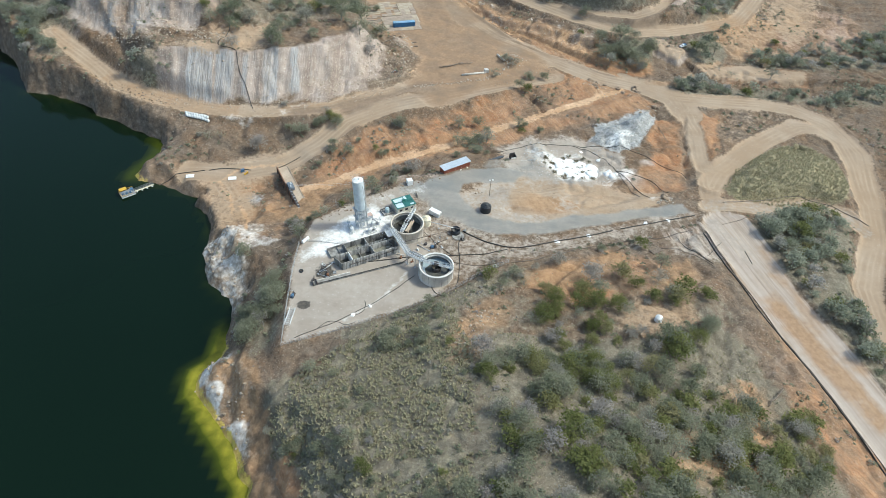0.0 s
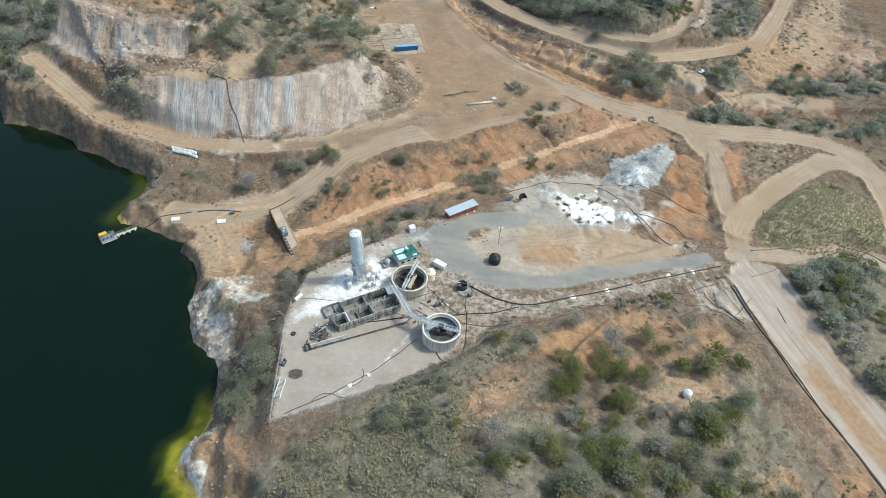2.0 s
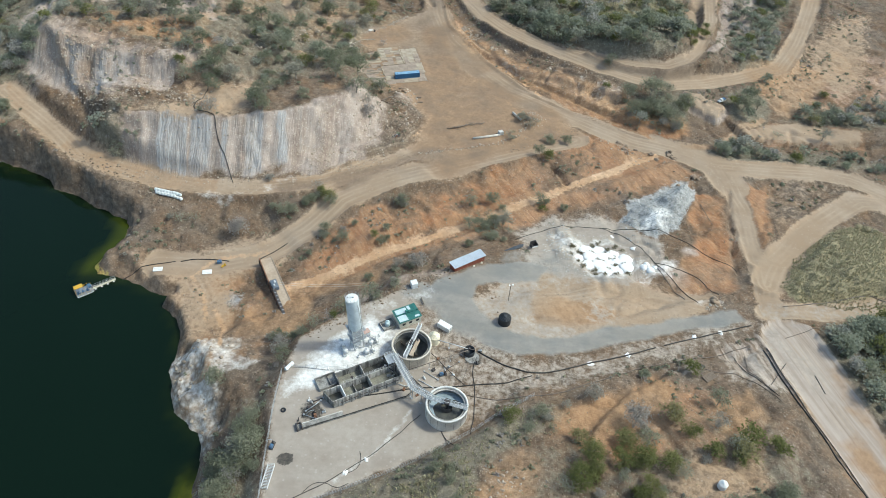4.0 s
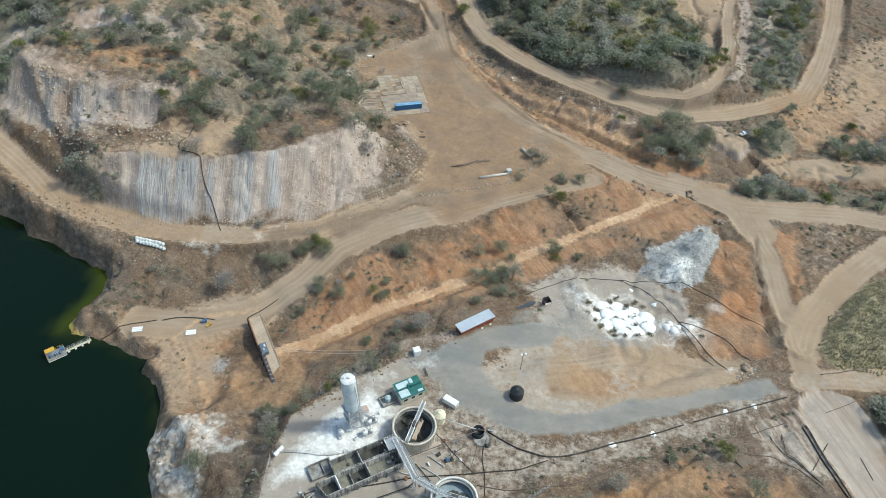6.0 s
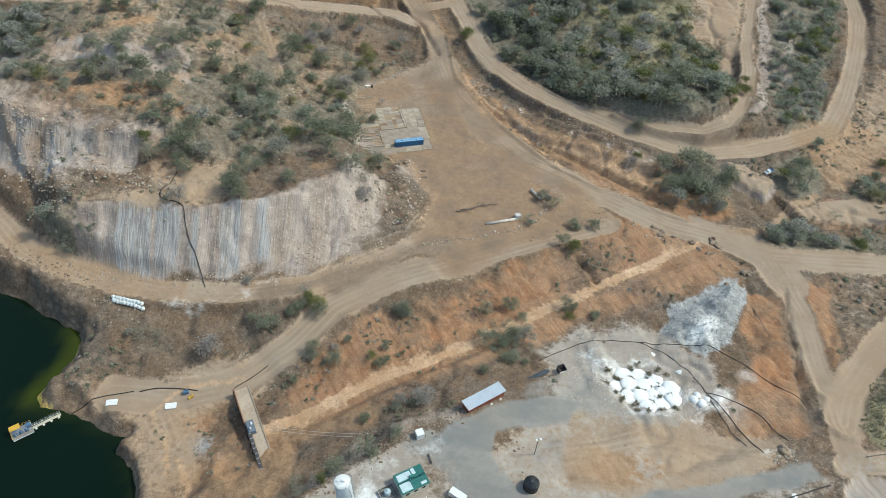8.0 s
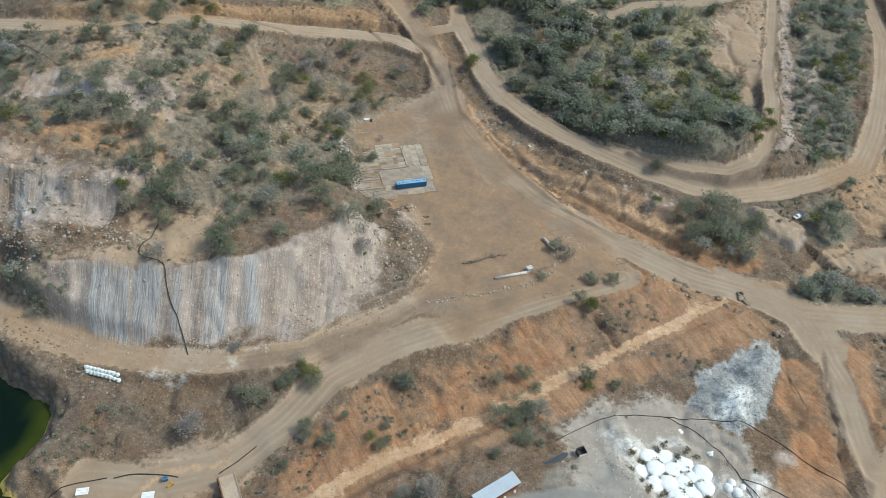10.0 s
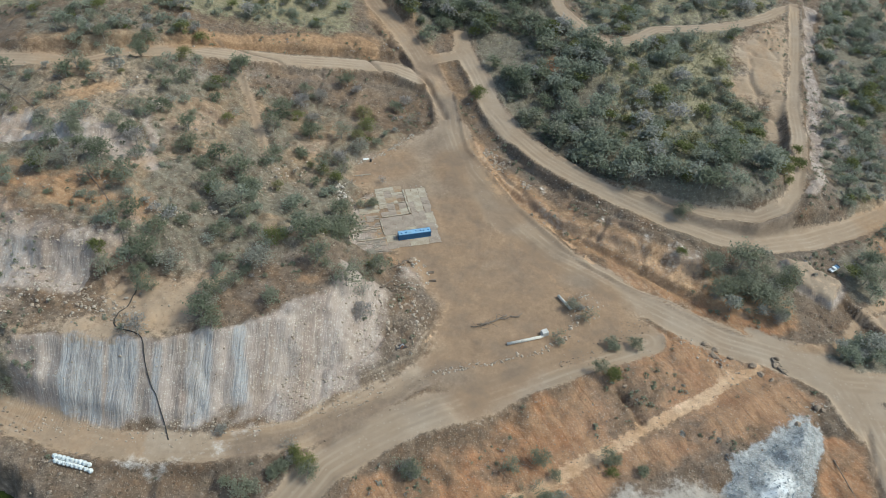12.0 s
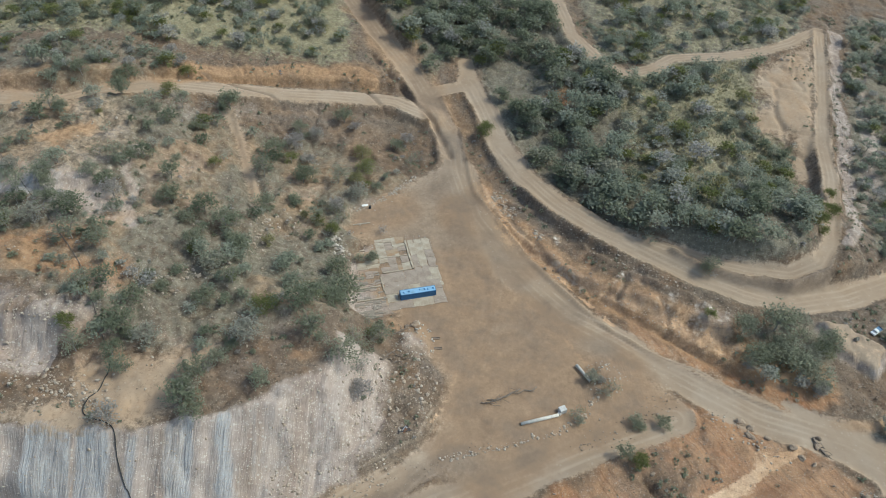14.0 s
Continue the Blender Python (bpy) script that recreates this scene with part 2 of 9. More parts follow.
    c = n.mix(n.sharp(n.attr("lime"), n.math("ADD", n.math("MULTIPLY", mid, 0.6), n.math("MULTIPLY", fine, 0.4)), 0.5), c, salt)
    sulphur = n.mix(fine, (0.50, 0.40, 0.10), (0.42, 0.27, 0.09))
    c = n.mix(n.sharp(n.attr("sulphur"), fine, 0.3), c, sulphur)
    # clods, washed hollows and stains at two scales over all of it
    clod = n.noise(p, 0.22, 8, 0.74, 0.40, 0.60)
    wash = n.noise(n.scaled(p, (1.0, 0.7, 1.0)), 0.8, 5, 0.7, 0.42, 0.60)
    dust = n.noise(p, 0.6, 5, 0.75, 0.48, 0.66)
    face = n.math("MAXIMUM", n.attr("scree"), n.attr("slate"))
    flat = n.ramp(n.math("MAXIMUM", n.math("MULTIPLY", n.math("MAXIMUM", face, n.attr("red")), 0.65), n.math("MAXIMUM", n.math("MAXIMUM", n.attr("road"), n.attr("yard")), n.math("MAXIMUM", n.attr("bitumen"), n.attr("lime")))), 1.05, 0.2)
    clod, wash, dust = n.math("MULTIPLY", clod, flat), n.math("MULTIPLY", wash, flat), n.math("MULTIPLY", dust, flat)
    c = n.mix(n.math("MULTIPLY", clod, 0.46), n.mix(flat, c, (1.20, 1.19, 1.17), "MULTIPLY"), n.mix(1.0, c, (0.60, 0.565, 0.54), "MULTIPLY"))
    c = n.mix(n.math("MULTIPLY", wash, 0.36), n.mix(flat, c, (1.12, 1.12, 1.12), "MULTIPLY"), n.mix(1.0, c, (0.58, 0.56, 0.55), "MULTIPLY"))
    c = n.mix(n.math("MULTIPLY", dust, 0.30), c, n.mix(1.0, c, (1.55, 1.55, 1.55), "MULTIPLY"))
    tall = n.math("ADD", n.math("MULTIPLY", n.noise(p, 0.3, 5, 0.65, 0.3, 0.7), 0.8), n.math("MULTIPLY", grit, 0.2))
    worn_flat = n.math("MAXIMUM", n.math("MAXIMUM", n.attr("road"), n.attr("yard")), n.math("MAXIMUM", n.attr("bitumen"), n.attr("lime")))
    worn_flat = n.math("MAXIMUM", worn_flat, n.math("MULTIPLY", face, 0.5))
    rib = n.noise(n.scaled(p, (0.8, 0.07, 0.07)), 1.0, 5, 0.65, 0.36, 0.64, 0.35)
    ribbed = n.math("MULTIPLY", face, n.ramp(n.attr("slate"), -0.6, 0.6))
    relief = n.mix(n.math("MULTIPLY", ribbed, 0.75), n.math("MULTIPLY", tall, n.ramp(worn_flat, 0.6, 0.0)), rib)
    n.bump(relief, 0.75, 0.5)
    return n.done(c)


def water_material():
    n = Nodes("lake_water", 0.1, 0, 0.13)
    p = n.pos()
    deep = n.mix(n.noise(p, 0.01, 3, 0.5, 0.3, 0.7), (0.0029, 0.0088, 0.0044), (0.0036, 0.0106, 0.0054))
    shallow = n.mix(n.noise(p, 0.25, 4, 0.6, 0.35, 0.65), (0.34, 0.30, 0.035), (0.20, 0.185, 0.025))
    c = n.mix(n.ramp(n.attr("shoal"), 0.0, 0.55), deep, (0.06, 0.075, 0.008))
    c = n.mix(n.ramp(n.attr("shoal"), 0.4, 1.0), c, shallow)
    n.bump(n.noise(p, 0.8, 3, 0.5, 0.0, 1.0), 0.04, 0.1)
    return n.done(c)


def leaf_material(name, a, b, dry):
    n = Nodes(name, 0.85, 0, 0.08)
    s = n.t.nodes.new("ShaderNodeMath")
    s.operation = "FRACT"
    add = n.t.nodes.new("ShaderNodeMath")
    add.operation = "ADD"
    n.put(add.inputs[0], n.rand())
    n.put(add.inputs[1], n.attr("tint"))
    n.put(s.inputs[0], add.outputs[0])
    v = s.outputs[0]
    c = n.mix(v, a, b)
    c = n.mix(n.ramp(v, 0.72, 0.95), c, dry)
    leaf = n.island()
    c = n.mix(n.math("MULTIPLY", leaf, 0.25), c, [k * 0.65 for k in a])
    c = n.mix(n.math("MULTIPLY", n.ramp(leaf, 0.75, 1.0), 0.25), c, [min(1, k * 1.25) for k in b])
    n.done(c)
    # thin leaves let some light through
    thin = n.t.nodes.new("ShaderNodeBsdfTranslucent")
    n.put(thin.inputs["Color"], c)
    both = n.t.nodes.new("ShaderNodeMixShader")
    both.inputs[0].default_value = 0.42
    n.t.links.new(n.b.outputs[0], both.inputs[1])
    n.t.links.new(thin.outputs[0], both.inputs[2])
    n.t.links.new(both.outputs[0], n.t.nodes["Material Output"].inputs["Surface"])
    return n.m


GROUND = terrain_material()
WATER = water_material()
LEAF = leaf_material("eucalypt_leaf", (0.185, 0.195, 0.132), (0.31, 0.31, 0.225), (0.345, 0.31, 0.295))
# LEAF made lighter and greyer: distance haze put into the leaf colour
LEAF_HAZED = leaf_material("hazed_eucalypt_leaf", (0.225, 0.242, 0.178), (0.35, 0.362, 0.282), (0.38, 0.355, 0.335))
LEAF_DARK = leaf_material("dark_olive_leaf", (0.150, 0.166, 0.110), (0.258, 0.270, 0.188), (0.31, 0.292, 0.226))
LEAF_GREEN = leaf_material("green_leaf", (0.135, 0.148, 0.055), (0.235, 0.238, 0.098), (0.26, 0.235, 0.125))
BARK = worn("bark", (0.34, 0.305, 0.275), (0.17, 0.145, 0.125), 0.9)
STRAW = leaf_material("tussock_blade", (0.34, 0.315, 0.20), (0.50, 0.455, 0.315), (0.33, 0.28, 0.19))

# ---- plan of the land, metres ----
LAKE = -19.5
SHORE = [(-241, 338), (-227, 326), (-210, 301), (-198, 300), (-189, 297), (-174, 292), (-170, 286), (-157, 283), (-150, 278), (-140, 273),
         (-134, 271), (-131, 262), (-133, 254), (-135, 248), (-136, 244), (-134, 241), (-128, 240), (-121, 238), (-112, 235), (-104, 233),
         (-105, 228), (-99, 223), (-96, 216), (-94, 208), (-94, 200), (-90, 191), (-87, 185), (-79, 179), (-76, 174), (-74, 165),
         (-74, 158), (-75, 149), (-79, 143), (-79, 136), (-73, 130), (-67, 124), (-62, 118), (-58, 111), (-53, 104)]
LAKE_REST = [(-50, 80), (-55, 40), (-90, -60), (-240, -140), (-420, -100), (-520, 60), (-500, 240), (-400, 340), (-300, 362)]
# hills and hollows: centre, spread, height
HILLS_SOUTH = [(55, 70, 50, 45, 28.5), (8, 138, 14, 20, 5.9), (25, 117, 25, 25, 5.5), (70, 165, 30, 22, 10.4), (-25, 95, 25, 25, 4.3),
               (-30, 175, 35, 32, 7.1), (10, 215, 35, 28, 5.0), (110, 215, 35, 35, 3.8), (147, 258, 22, 18, 5.8), (150, 150, 50, 50, 6.8), (0, -10, 80, 60, 24.0)]
HILLS_NORTH = [(-110, 350, 50, 28, 12.8), (-165, 400, 50, 45, 16.8), (-190, 500, 70, 60, 23.7), (95, 410, 32, 22, 13.9), (60, 500, 40, 40, 7.0),
               (140, 530, 40, 40, 4.1), (-70, 590, 80, 50, 9.5), (90, 620, 80, 50, 13.1), (-20, 325, 50, 25, 1.0)]
HOLLOWS = [(-60, 240, 30, 22, -4.2), (-105, 250, 35, 25, -7.6), (20, 285, 45, 22, -3.8), (-110, 460, 40, 35, -5.8), (-20, 400, 45, 60, -4.9),
           (-20, 490, 35, 45, -2.8), (110, 460, 25, 20, -5.3), (190, 440, 40, 60, -3.4), (160, 330, 60, 40, -4.2), (-60, 165, 22, 35, -5.0), (210, 230, 50, 60, -2.8)]
PLATEAU = [(-146, 303), (-133, 306), (-124, 307), (-105, 308), (-95, 309), (-84, 312), (-76, 315), (-68, 319), (-62, 324), (-55, 327), (-52, 340), (-54, 352), (-100, 372), (-150, 372), (-172, 358), (-160, 330)]
PAD = [(-49, 144), (-32, 153), (-14, 162), (5, 175), (14, 188), (22, 200), (20, 216), (3, 226), (-13, 231), (-33, 218), (-49, 204), (-52, 188), (-53, 179)]
# roads: x, y, level
HAIR = [(-17, 508, -5.5), (-9, 487, -6.5), (-2, 462, -7.2), (7, 443, -6.8), (20, 425, -5.3), (33, 412, -4.3), (51, 400, -4), (66, 391, -4), (80, 384, -4), (97, 381, -5), (118, 387, -6), (136, 396, -7), (163, 412, -8), (183, 447, -9), (203, 490, -9.5), (219, 532, -10), (222, 549, -10), (231, 600, -10)]
MAIN = [(152, 85, 5), (142, 112, 4), (133, 139, 3), (124, 165, 2), (117, 191, 1), (111, 218, 0), (108, 233, -1), (109, 246, -3), (112, 260, -5.5), (113, 275, -7), (115, 294, -8), (114, 310, -9)]
MAIN_NORTH = [(114, 310, -9), (111, 323, -9.3), (100, 331, -9.5), (76, 339, -10), (46, 357, -9.5), (20, 373, -9.5), (0, 395, -9), (-14, 419, -8.8), (-21, 445, -9), (-25, 468, -8), (-36, 495, -5.5), (-48, 516, -3.5), (-63, 540, -1.5), (-80, 569, 0.5), (-110, 620, 3)]
LOOP_E1 = [(111, 246, -3), (118, 259, -5), (127, 269, -6.5), (140, 284, -7.5), (156, 298, -8.5), (167, 306, -9), (178, 306, -9), (186, 296, -9), (186, 277, -9), (182, 251, -9)]
LOOP_E2 = [(111, 323, -9), (135, 324, -9.5), (154, 325, -10), (170, 322, -10), (185, 312, -10), (191, 287, -9), (184, 254, -9), (175, 224, -8), (160, 195, -6), (156, 168, -4), (165, 130, 0)]
LOOP_E3 = [(106, 231, -1), (131, 235, -4), (154, 243, -6), (167, 238, -7), (173, 230, -8)]
INNER = [(52, 405, -3.2), (69, 397, -2), (84, 393, -1.5), (98, 392, -1), (109, 397, 0.5), (117, 409, 0), (126, 432, -2), (134, 454, -5), (139, 480, -5), (151, 522, -2), (163, 568, 1.5)]
RIDGE = [(24, 600, 7), (26, 575, 6), (31, 543, 5), (43, 520, 3.5), (55, 510, 3.5), (66, 515, 4), (79, 527, 4), (105, 534, 3.5), (124, 542, 3), (144, 554, 3), (163, 572, 2)]
CLIFF_ROAD = [(-14, 325, -8.5), (-32, 307, -8), (-57, 291, -7.5), (-83, 284, -8), (-107, 283, -9), (-127, 286, -9.5), (-160, 296, -8), (-180, 312, -6), (-205, 330, -2)]
LOWER = [(49, 335, -9), (12, 318, -8), (-29, 296, -7.5), (-49, 282, -9), (-60, 266, -12), (-75, 251, -14), (-95, 245, -15), (-112, 245, -16)]
TERRACE = [(-250, 438, 13), (-194, 439, 15), (-173, 441, 14), (-159, 454, 12.5), (-140, 464, 10), (-119, 470, 6), (-97, 476, 2), (-74, 482, -1.5), (-49, 486, -4.5), (-34, 480, -6)]
SHORT = [(-74, 253, -14), (-92, 249, -15), (-97, 240, -15.5), (-90, 230, -15), (-86, 219, -14.5)]
LIGHT = [(-61, 235, -12.5), (-48, 243, -12.5), (-25, 258, -11.5), (6, 276, -10.5), (33, 295, -10), (55, 309, -9.5), (84, 326, -9)]
LOOP = [(-16, 226, 0), (-5, 222, -0.5), (2, 212, -0.5), (14, 206, -0.5), (29, 206, -0.8), (46, 210, -1), (65, 216, -1), (84, 224, -1), (106, 234, -1.5)]
LOOP_NORTH = [(-5, 226, -0.5), (9, 236, -1.5), (20, 244, -2.5), (35, 246, -4)]
RED_BANK = [(-66, 230), (-52, 262), (-39, 278), (8, 304), (54, 342), (68, 339), (99, 318), (92, 305), (44, 288), (-14, 253), (-34, 242), (-53, 228)]
CLEARING = [(-23, 452), (-31, 443), (-41, 436), (-52, 425), (-58, 419), (-58, 405), (-48, 396), (-50, 380), (-38, 366), (-20, 345), (-25, 317), (-9, 298), (25, 323), (54, 340), (37, 362), (20, 371), (-5, 396), (-12, 419), (-18, 440)]
CLIFF_FACE = [(-136, 309), (-118, 308), (-100, 306), (-80, 311), (-64, 323), (-48, 332), (-35, 320), (-49, 296), (-67, 289), (-85, 286), (-111, 286), (-129, 290)]
HEAP = [(64, 282), (70, 293), (82, 299), (92, 308), (96, 307), (93, 292), (86, 279), (76, 272), (73, 277), (67, 278)]
TIP = [(33, 276), (42, 279), (45, 265), (44, 252), (35, 252), (33, 263)]
HEAP_APRON = [(22, 269), (33, 279), (52, 285), (66, 282), (76, 269), (76, 257), (61, 241), (43, 238), (27, 248)]
LIME_RING = [(45, 267), (42, 253), (48, 244), (55, 244), (64, 251), (67, 257)]
SALT = [(32, 270), (42, 272), (56, 271), (70, 262), (76, 254), (67, 246), (49, 243), (38, 246), (31, 257)]
SPILL = [(-50, 182), (-46, 193), (-38, 206), (-28, 214), (-21, 210), (-22, 198), (-36, 190)]
SLAB = [(-55, 394), (-47, 403), (-38, 406.5), (-29, 405), (-25, 391), (-21, 376), (-38, 368), (-48, 360.5), (-52, 368), (-53.5, 378)]
RED_SHOULDER = [(1, 412), (8, 410), (16, 403), (30, 386), (45, 371), (60, 362), (70, 356), (83, 350), (86, 341), (70, 348), (59, 354), (46, 360), (34, 369), (25, 378), (16, 388), (7, 400)]
CUT_BANK = [(12, 413), (22, 412), (31, 405), (43, 393), (54, 384), (66, 377), (79, 372), (74, 358), (58, 366), (44, 376), (30, 390)]
CULVERT_MOUND = [(23, 352), (31, 355), (38, 349), (31, 338), (24, 341)]
RUBBLE_HEAP = [(-37, 349), (-35, 359), (-30, 366), (-26, 361), (-23, 353), (-30, 346)]
MOUND = [(116, 246), (127, 264), (146, 281), (163, 290), (176, 280), (177, 262), (169, 247), (158, 241), (137, 238), (120, 238)]
RED_EAST = [(94, 304), (109, 300), (107, 261), (95, 241), (81, 236), (78, 244), (90, 263)]
RED_SOUTH = [(-58, 82), (-51, 108), (-39, 111), (-33, 97), (-36, 80)]
MID_SLOPE = [(-10, 436), (4, 408), (24, 389), (48, 373), (74, 361), (96, 352)]
PALE_SHORE = [(-96, 190), (-92, 206), (-82, 208), (-70, 207), (-74, 194), (-72, 172), (-79, 170), (-88, 179)]
PALE_POINT = [(-84, 138), (-76, 150), (-66, 146), (-58, 132), (-54, 112), (-60, 106), (-72, 120)]
WEST_BENCH = [(-110, 240), (-70, 250), (-56, 232), (-62, 205), (-78, 195), (-92, 205), (-100, 222)]
WORKS_EAST = [(6, 178), (22, 188), (45, 197), (70, 207), (99, 224), (98, 230), (60, 214), (30, 204), (12, 202)]
ISLAND = [(2, 226), (16, 240), (40, 252), (66, 246), (92, 238), (84, 226), (46, 212), (14, 208)]
BITUMEN = [(-11, 227), (-7, 233), (9, 244), (22, 249), (33, 247), (28, 239), (14, 236), (7, 233), (5, 226), (9, 218), (18, 212), (31, 211), (45, 215), (62, 222), (77, 226), (96, 232), (99, 227), (78, 221), (57, 213), (38, 206), (21, 203), (11, 206), (0, 213)]
GULLY = [(112, 306), (110, 294), (108, 278), (103, 260), (102, 252)]
BARE_EAST = [(146, 388), (172, 412), (205, 440), (240, 430), (240, 380), (168, 372), (150, 366)]
EARTH_RAMP = [(103, 373), (112, 373), (123, 365), (117, 355), (108, 363)]
TRAILS = [[(-16, 430), (-6, 385), (-12, 345), (-25, 318), (-50, 298)], [(-90, 230), (-97, 240), (-92, 249), (-74, 253)], [(20, 226), (52, 236), (84, 230)]]
WORKED = [(-210, 372), (-196, 440), (-140, 470), (-60, 470), (-34, 440), (-52, 400), (-56, 346), (-78, 322), (-112, 316), (-150, 316), (-168, 310), (-192, 336)]
BENCH_NE = [(129, 349), (143, 360), (158, 365), (174, 364), (189, 362), (186, 351), (168, 349), (142, 346), (134, 346)]
FAN_EAST = [(174, 429), (182, 418), (185, 401), (171, 381), (159, 370), (149, 374), (150, 393), (165, 412)]
HILL_EAST = [(183, 440), (217, 478), (235, 484), (208, 411), (189, 388), (181, 406)]
CREEK_BED = [(100, 338), (112, 338), (121, 345), (130, 353), (142, 363)]
RED_WEDGE = [(119, 309), (132, 315), (130, 302), (121, 278), (110, 254), (113, 273)]
GREY_WEDGE = [(133, 317), (159, 323), (170, 315), (150, 299), (131, 283), (121, 272)]

CONNECT = [(-31, 497, -5.5), (-16, 505, -5.5), (-18, 522, -4.5)]
WEST_TOP = [(-180, 346), (-170, 341), (-157, 338), (-141, 338), (-127, 337), (-118, 343), (-128, 372), (-160, 385), (-200, 380), (-195, 356)]
TERRACE_BANK = [(-196, 447), (-178, 453), (-159, 463), (-140, 474), (-120, 482), (-98, 491), (-75, 499), (-62, 502)]
TRAIL_NW = [(-116, 459), (-106, 441), (-99, 424), (-91, 406)]
HILL_BARE = [(123, 531), (155, 552), (131, 460), (123, 457), (127, 485), (105, 483), (121, 505), (117, 516)]
HILL_GRASS = [(89, 509), (117, 524), (112, 488), (87, 483)]
NW_BARE = [(-190, 432), (-158, 454), (-143, 438), (-137, 418), (-146, 399), (-159, 390), (-175, 401)]
BENCH_TAN = [(-150, 304), (-135, 309), (-119, 318), (-117, 329), (-101, 330), (-84, 339), (-91, 326), (-93, 316), (-98, 309), (-135, 306)]
WASHES = [([(-129, 476), (-115, 474), (-101, 473), (-95, 468)], 0.8, 0.9), ([(-75, 493), (-62, 490), (-53, 478)], 0.8, 0.9), ([(-75, 511), (-61, 504), (-49, 496)], 0.8, 0.9), ([(-63, 517), (-46, 497), (-31, 475), (-23, 455)], 1.3, 1.7),
          ([(1, 419), (11, 404), (22, 389), (35, 378), (52, 366), (67, 355), (86, 348)], 1.0, 1.2), ([(42, 392), (37, 380)], 0.9, 0.9)]
WINDROWS = [([(-20, 473), (-15, 447), (-12, 432), (-6, 421), (1, 410), (7, 399), (16, 387), (25, 377), (34, 368), (46, 359), (59, 353), (70, 347), (84, 340)], 0.65, 0.9), ([(1, 429), (13, 422), (21, 413), (30, 402), (42, 392), (54, 384), (66, 377)], 0.9, 0.9),
            ([(58, 401), (67, 395), (81, 388), (96, 386), (110, 391)], 1.2, 1.5), ([(-112, 457), (-105, 440), (-97, 423), (-93, 410)], 0.6, 0.7), ([(-37, 461), (-26, 455)], 0.7, 0.8)]
BERM_RING = [(65, 199), (50, 187), (41, 177), (36, 165), (39, 157), (47, 155)]
BERM_RED = [(30, 177), (43, 189), (65, 199), (68, 189), (50, 175), (41, 168), (40, 159), (34, 159), (35, 170)]
BERM_RED_EAST = [(78, 187), (91, 195), (92, 180), (82, 171), (76, 176)]
TANK_BARE = [(51, 162), (66, 166), (82, 165), (85, 157), (68, 147), (59, 153)]
ROAD_RUST = [(113, 181), (120, 183), (131, 153), (140, 134), (135, 121), (126, 139)]
RED_FLAT = [(91, 133), (101, 135), (100, 119), (90, 97), (69, 91), (60, 94), (72, 109), (84, 117)]

_tables = {}


def vnoise(x, y, size, seed=0):
    """Smooth value noise from 0 to 1."""
    if seed not in _tables:
        _tables[seed] = np.random.RandomState(seed + 11).rand(256, 256)
    tab = _tables[seed]
    u, v = x / size + 1000.0, y / size + 1000.0
    i, j = np.floor(u).astype(int), np.floor(v).astype(int)
    a, b = u - i, v - j
    a, b = a * a * (3 - 2 * a), b * b * (3 - 2 * b)
    i0, i1, j0, j1 = i % 256, (i + 1) % 256, j % 256, (j + 1) % 256
    return (tab[i0, j0] * (1 - a) + tab[i1, j0] * a) * (1 - b) + (tab[i0, j1] * (1 - a) + tab[i1, j1] * a) * b


def fbm(x, y, size, octaves=3, seed=0):
    s, k, w = 0.0, 0.0, 1.0
    for o in range(octaves):
        s, k, w, size = s + w * vnoise(x, y, size, seed + o), k + w, w * 0.5, size * 0.5
    return s / k - 0.5


def smooth(lo, hi, v):
    t = np.clip((v - lo) / (hi - lo), 0, 1)
    return t * t * (3 - 2 * t)


def near_line(x, y, line):
    """Distance to a line and, for a line with levels, the level at the nearest place."""
    best, level = np.full(x.shape, 1e9), np.zeros(x.shape)
    for p, q in zip(line, line[1:]):
        dx, dy = q[0] - p[0], q[1] - p[1]
        t = np.clip(((x - p[0]) * dx + (y - p[1]) * dy) / (dx * dx + dy * dy + 1e-9), 0, 1)
        d = np.hypot(x - p[0] - t * dx, y - p[1] - t * dy)
        hit = d < best
        best = np.where(hit, d, best)
        if len(p) > 2:
            level = np.where(hit, p[2] + t * (q[2] - p[2]), level)
    return best, level


def area(x, y, poly):
    """Signed distance to a closed outline, negative inside."""
    d, _ = near_line(x, y, list(poly) + [poly[0]])
    inside = np.zeros(x.shape, bool)
    for p, q in zip(poly, list(poly[1:]) + [poly[0]]):
        if p[1] != q[1]:
            cross = (p[1] > y) != (q[1] > y)
            inside ^= cross & (x < (q[0] - p[0]) * (y - p[1]) / (q[1] - p[1]) + p[0])
    return np.where(inside, -d, d)


LAKE_OUTLINE = [(p[0], p[1]) for p in SHORE] + LAKE_REST


def shore_distance(x, y):
    return area(x, y, LAKE_OUTLINE) + 2.6 * fbm(x, y, 9, 3, 40) + 1.0 * fbm(x, y, 2.6, 2, 44)


TRAIL_NW_LEVEL = [(-116, 459, 3.5), (-106, 441, 0.5), (-99, 424, -1), (-91, 406, -2)]
GRADED = [(HAIR, 5, 3.5), (MAIN[:7], 8, 8), (MAIN[6:], 3.2, 3), (MAIN_NORTH[:9], 7, 6), (MAIN_NORTH[8:], 4.5, 4), (CONNECT, 4, 4), (LOOP_E1, 5, 5), (LOOP_E2, 5, 6), (LOOP_E3, 3.5, 5), (INNER, 3, 4), (RIDGE, 3, 5),
          (CLIFF_ROAD, 5, 4), (LOWER, 5, 6), (SHORT, 8, 6), (LIGHT, 3, 5), (LOOP, 8, 6), (LOOP_NORTH, 8, 6), (TERRACE, 4.5, 3.5), (TRAIL_NW_LEVEL, 2.2, 3)]


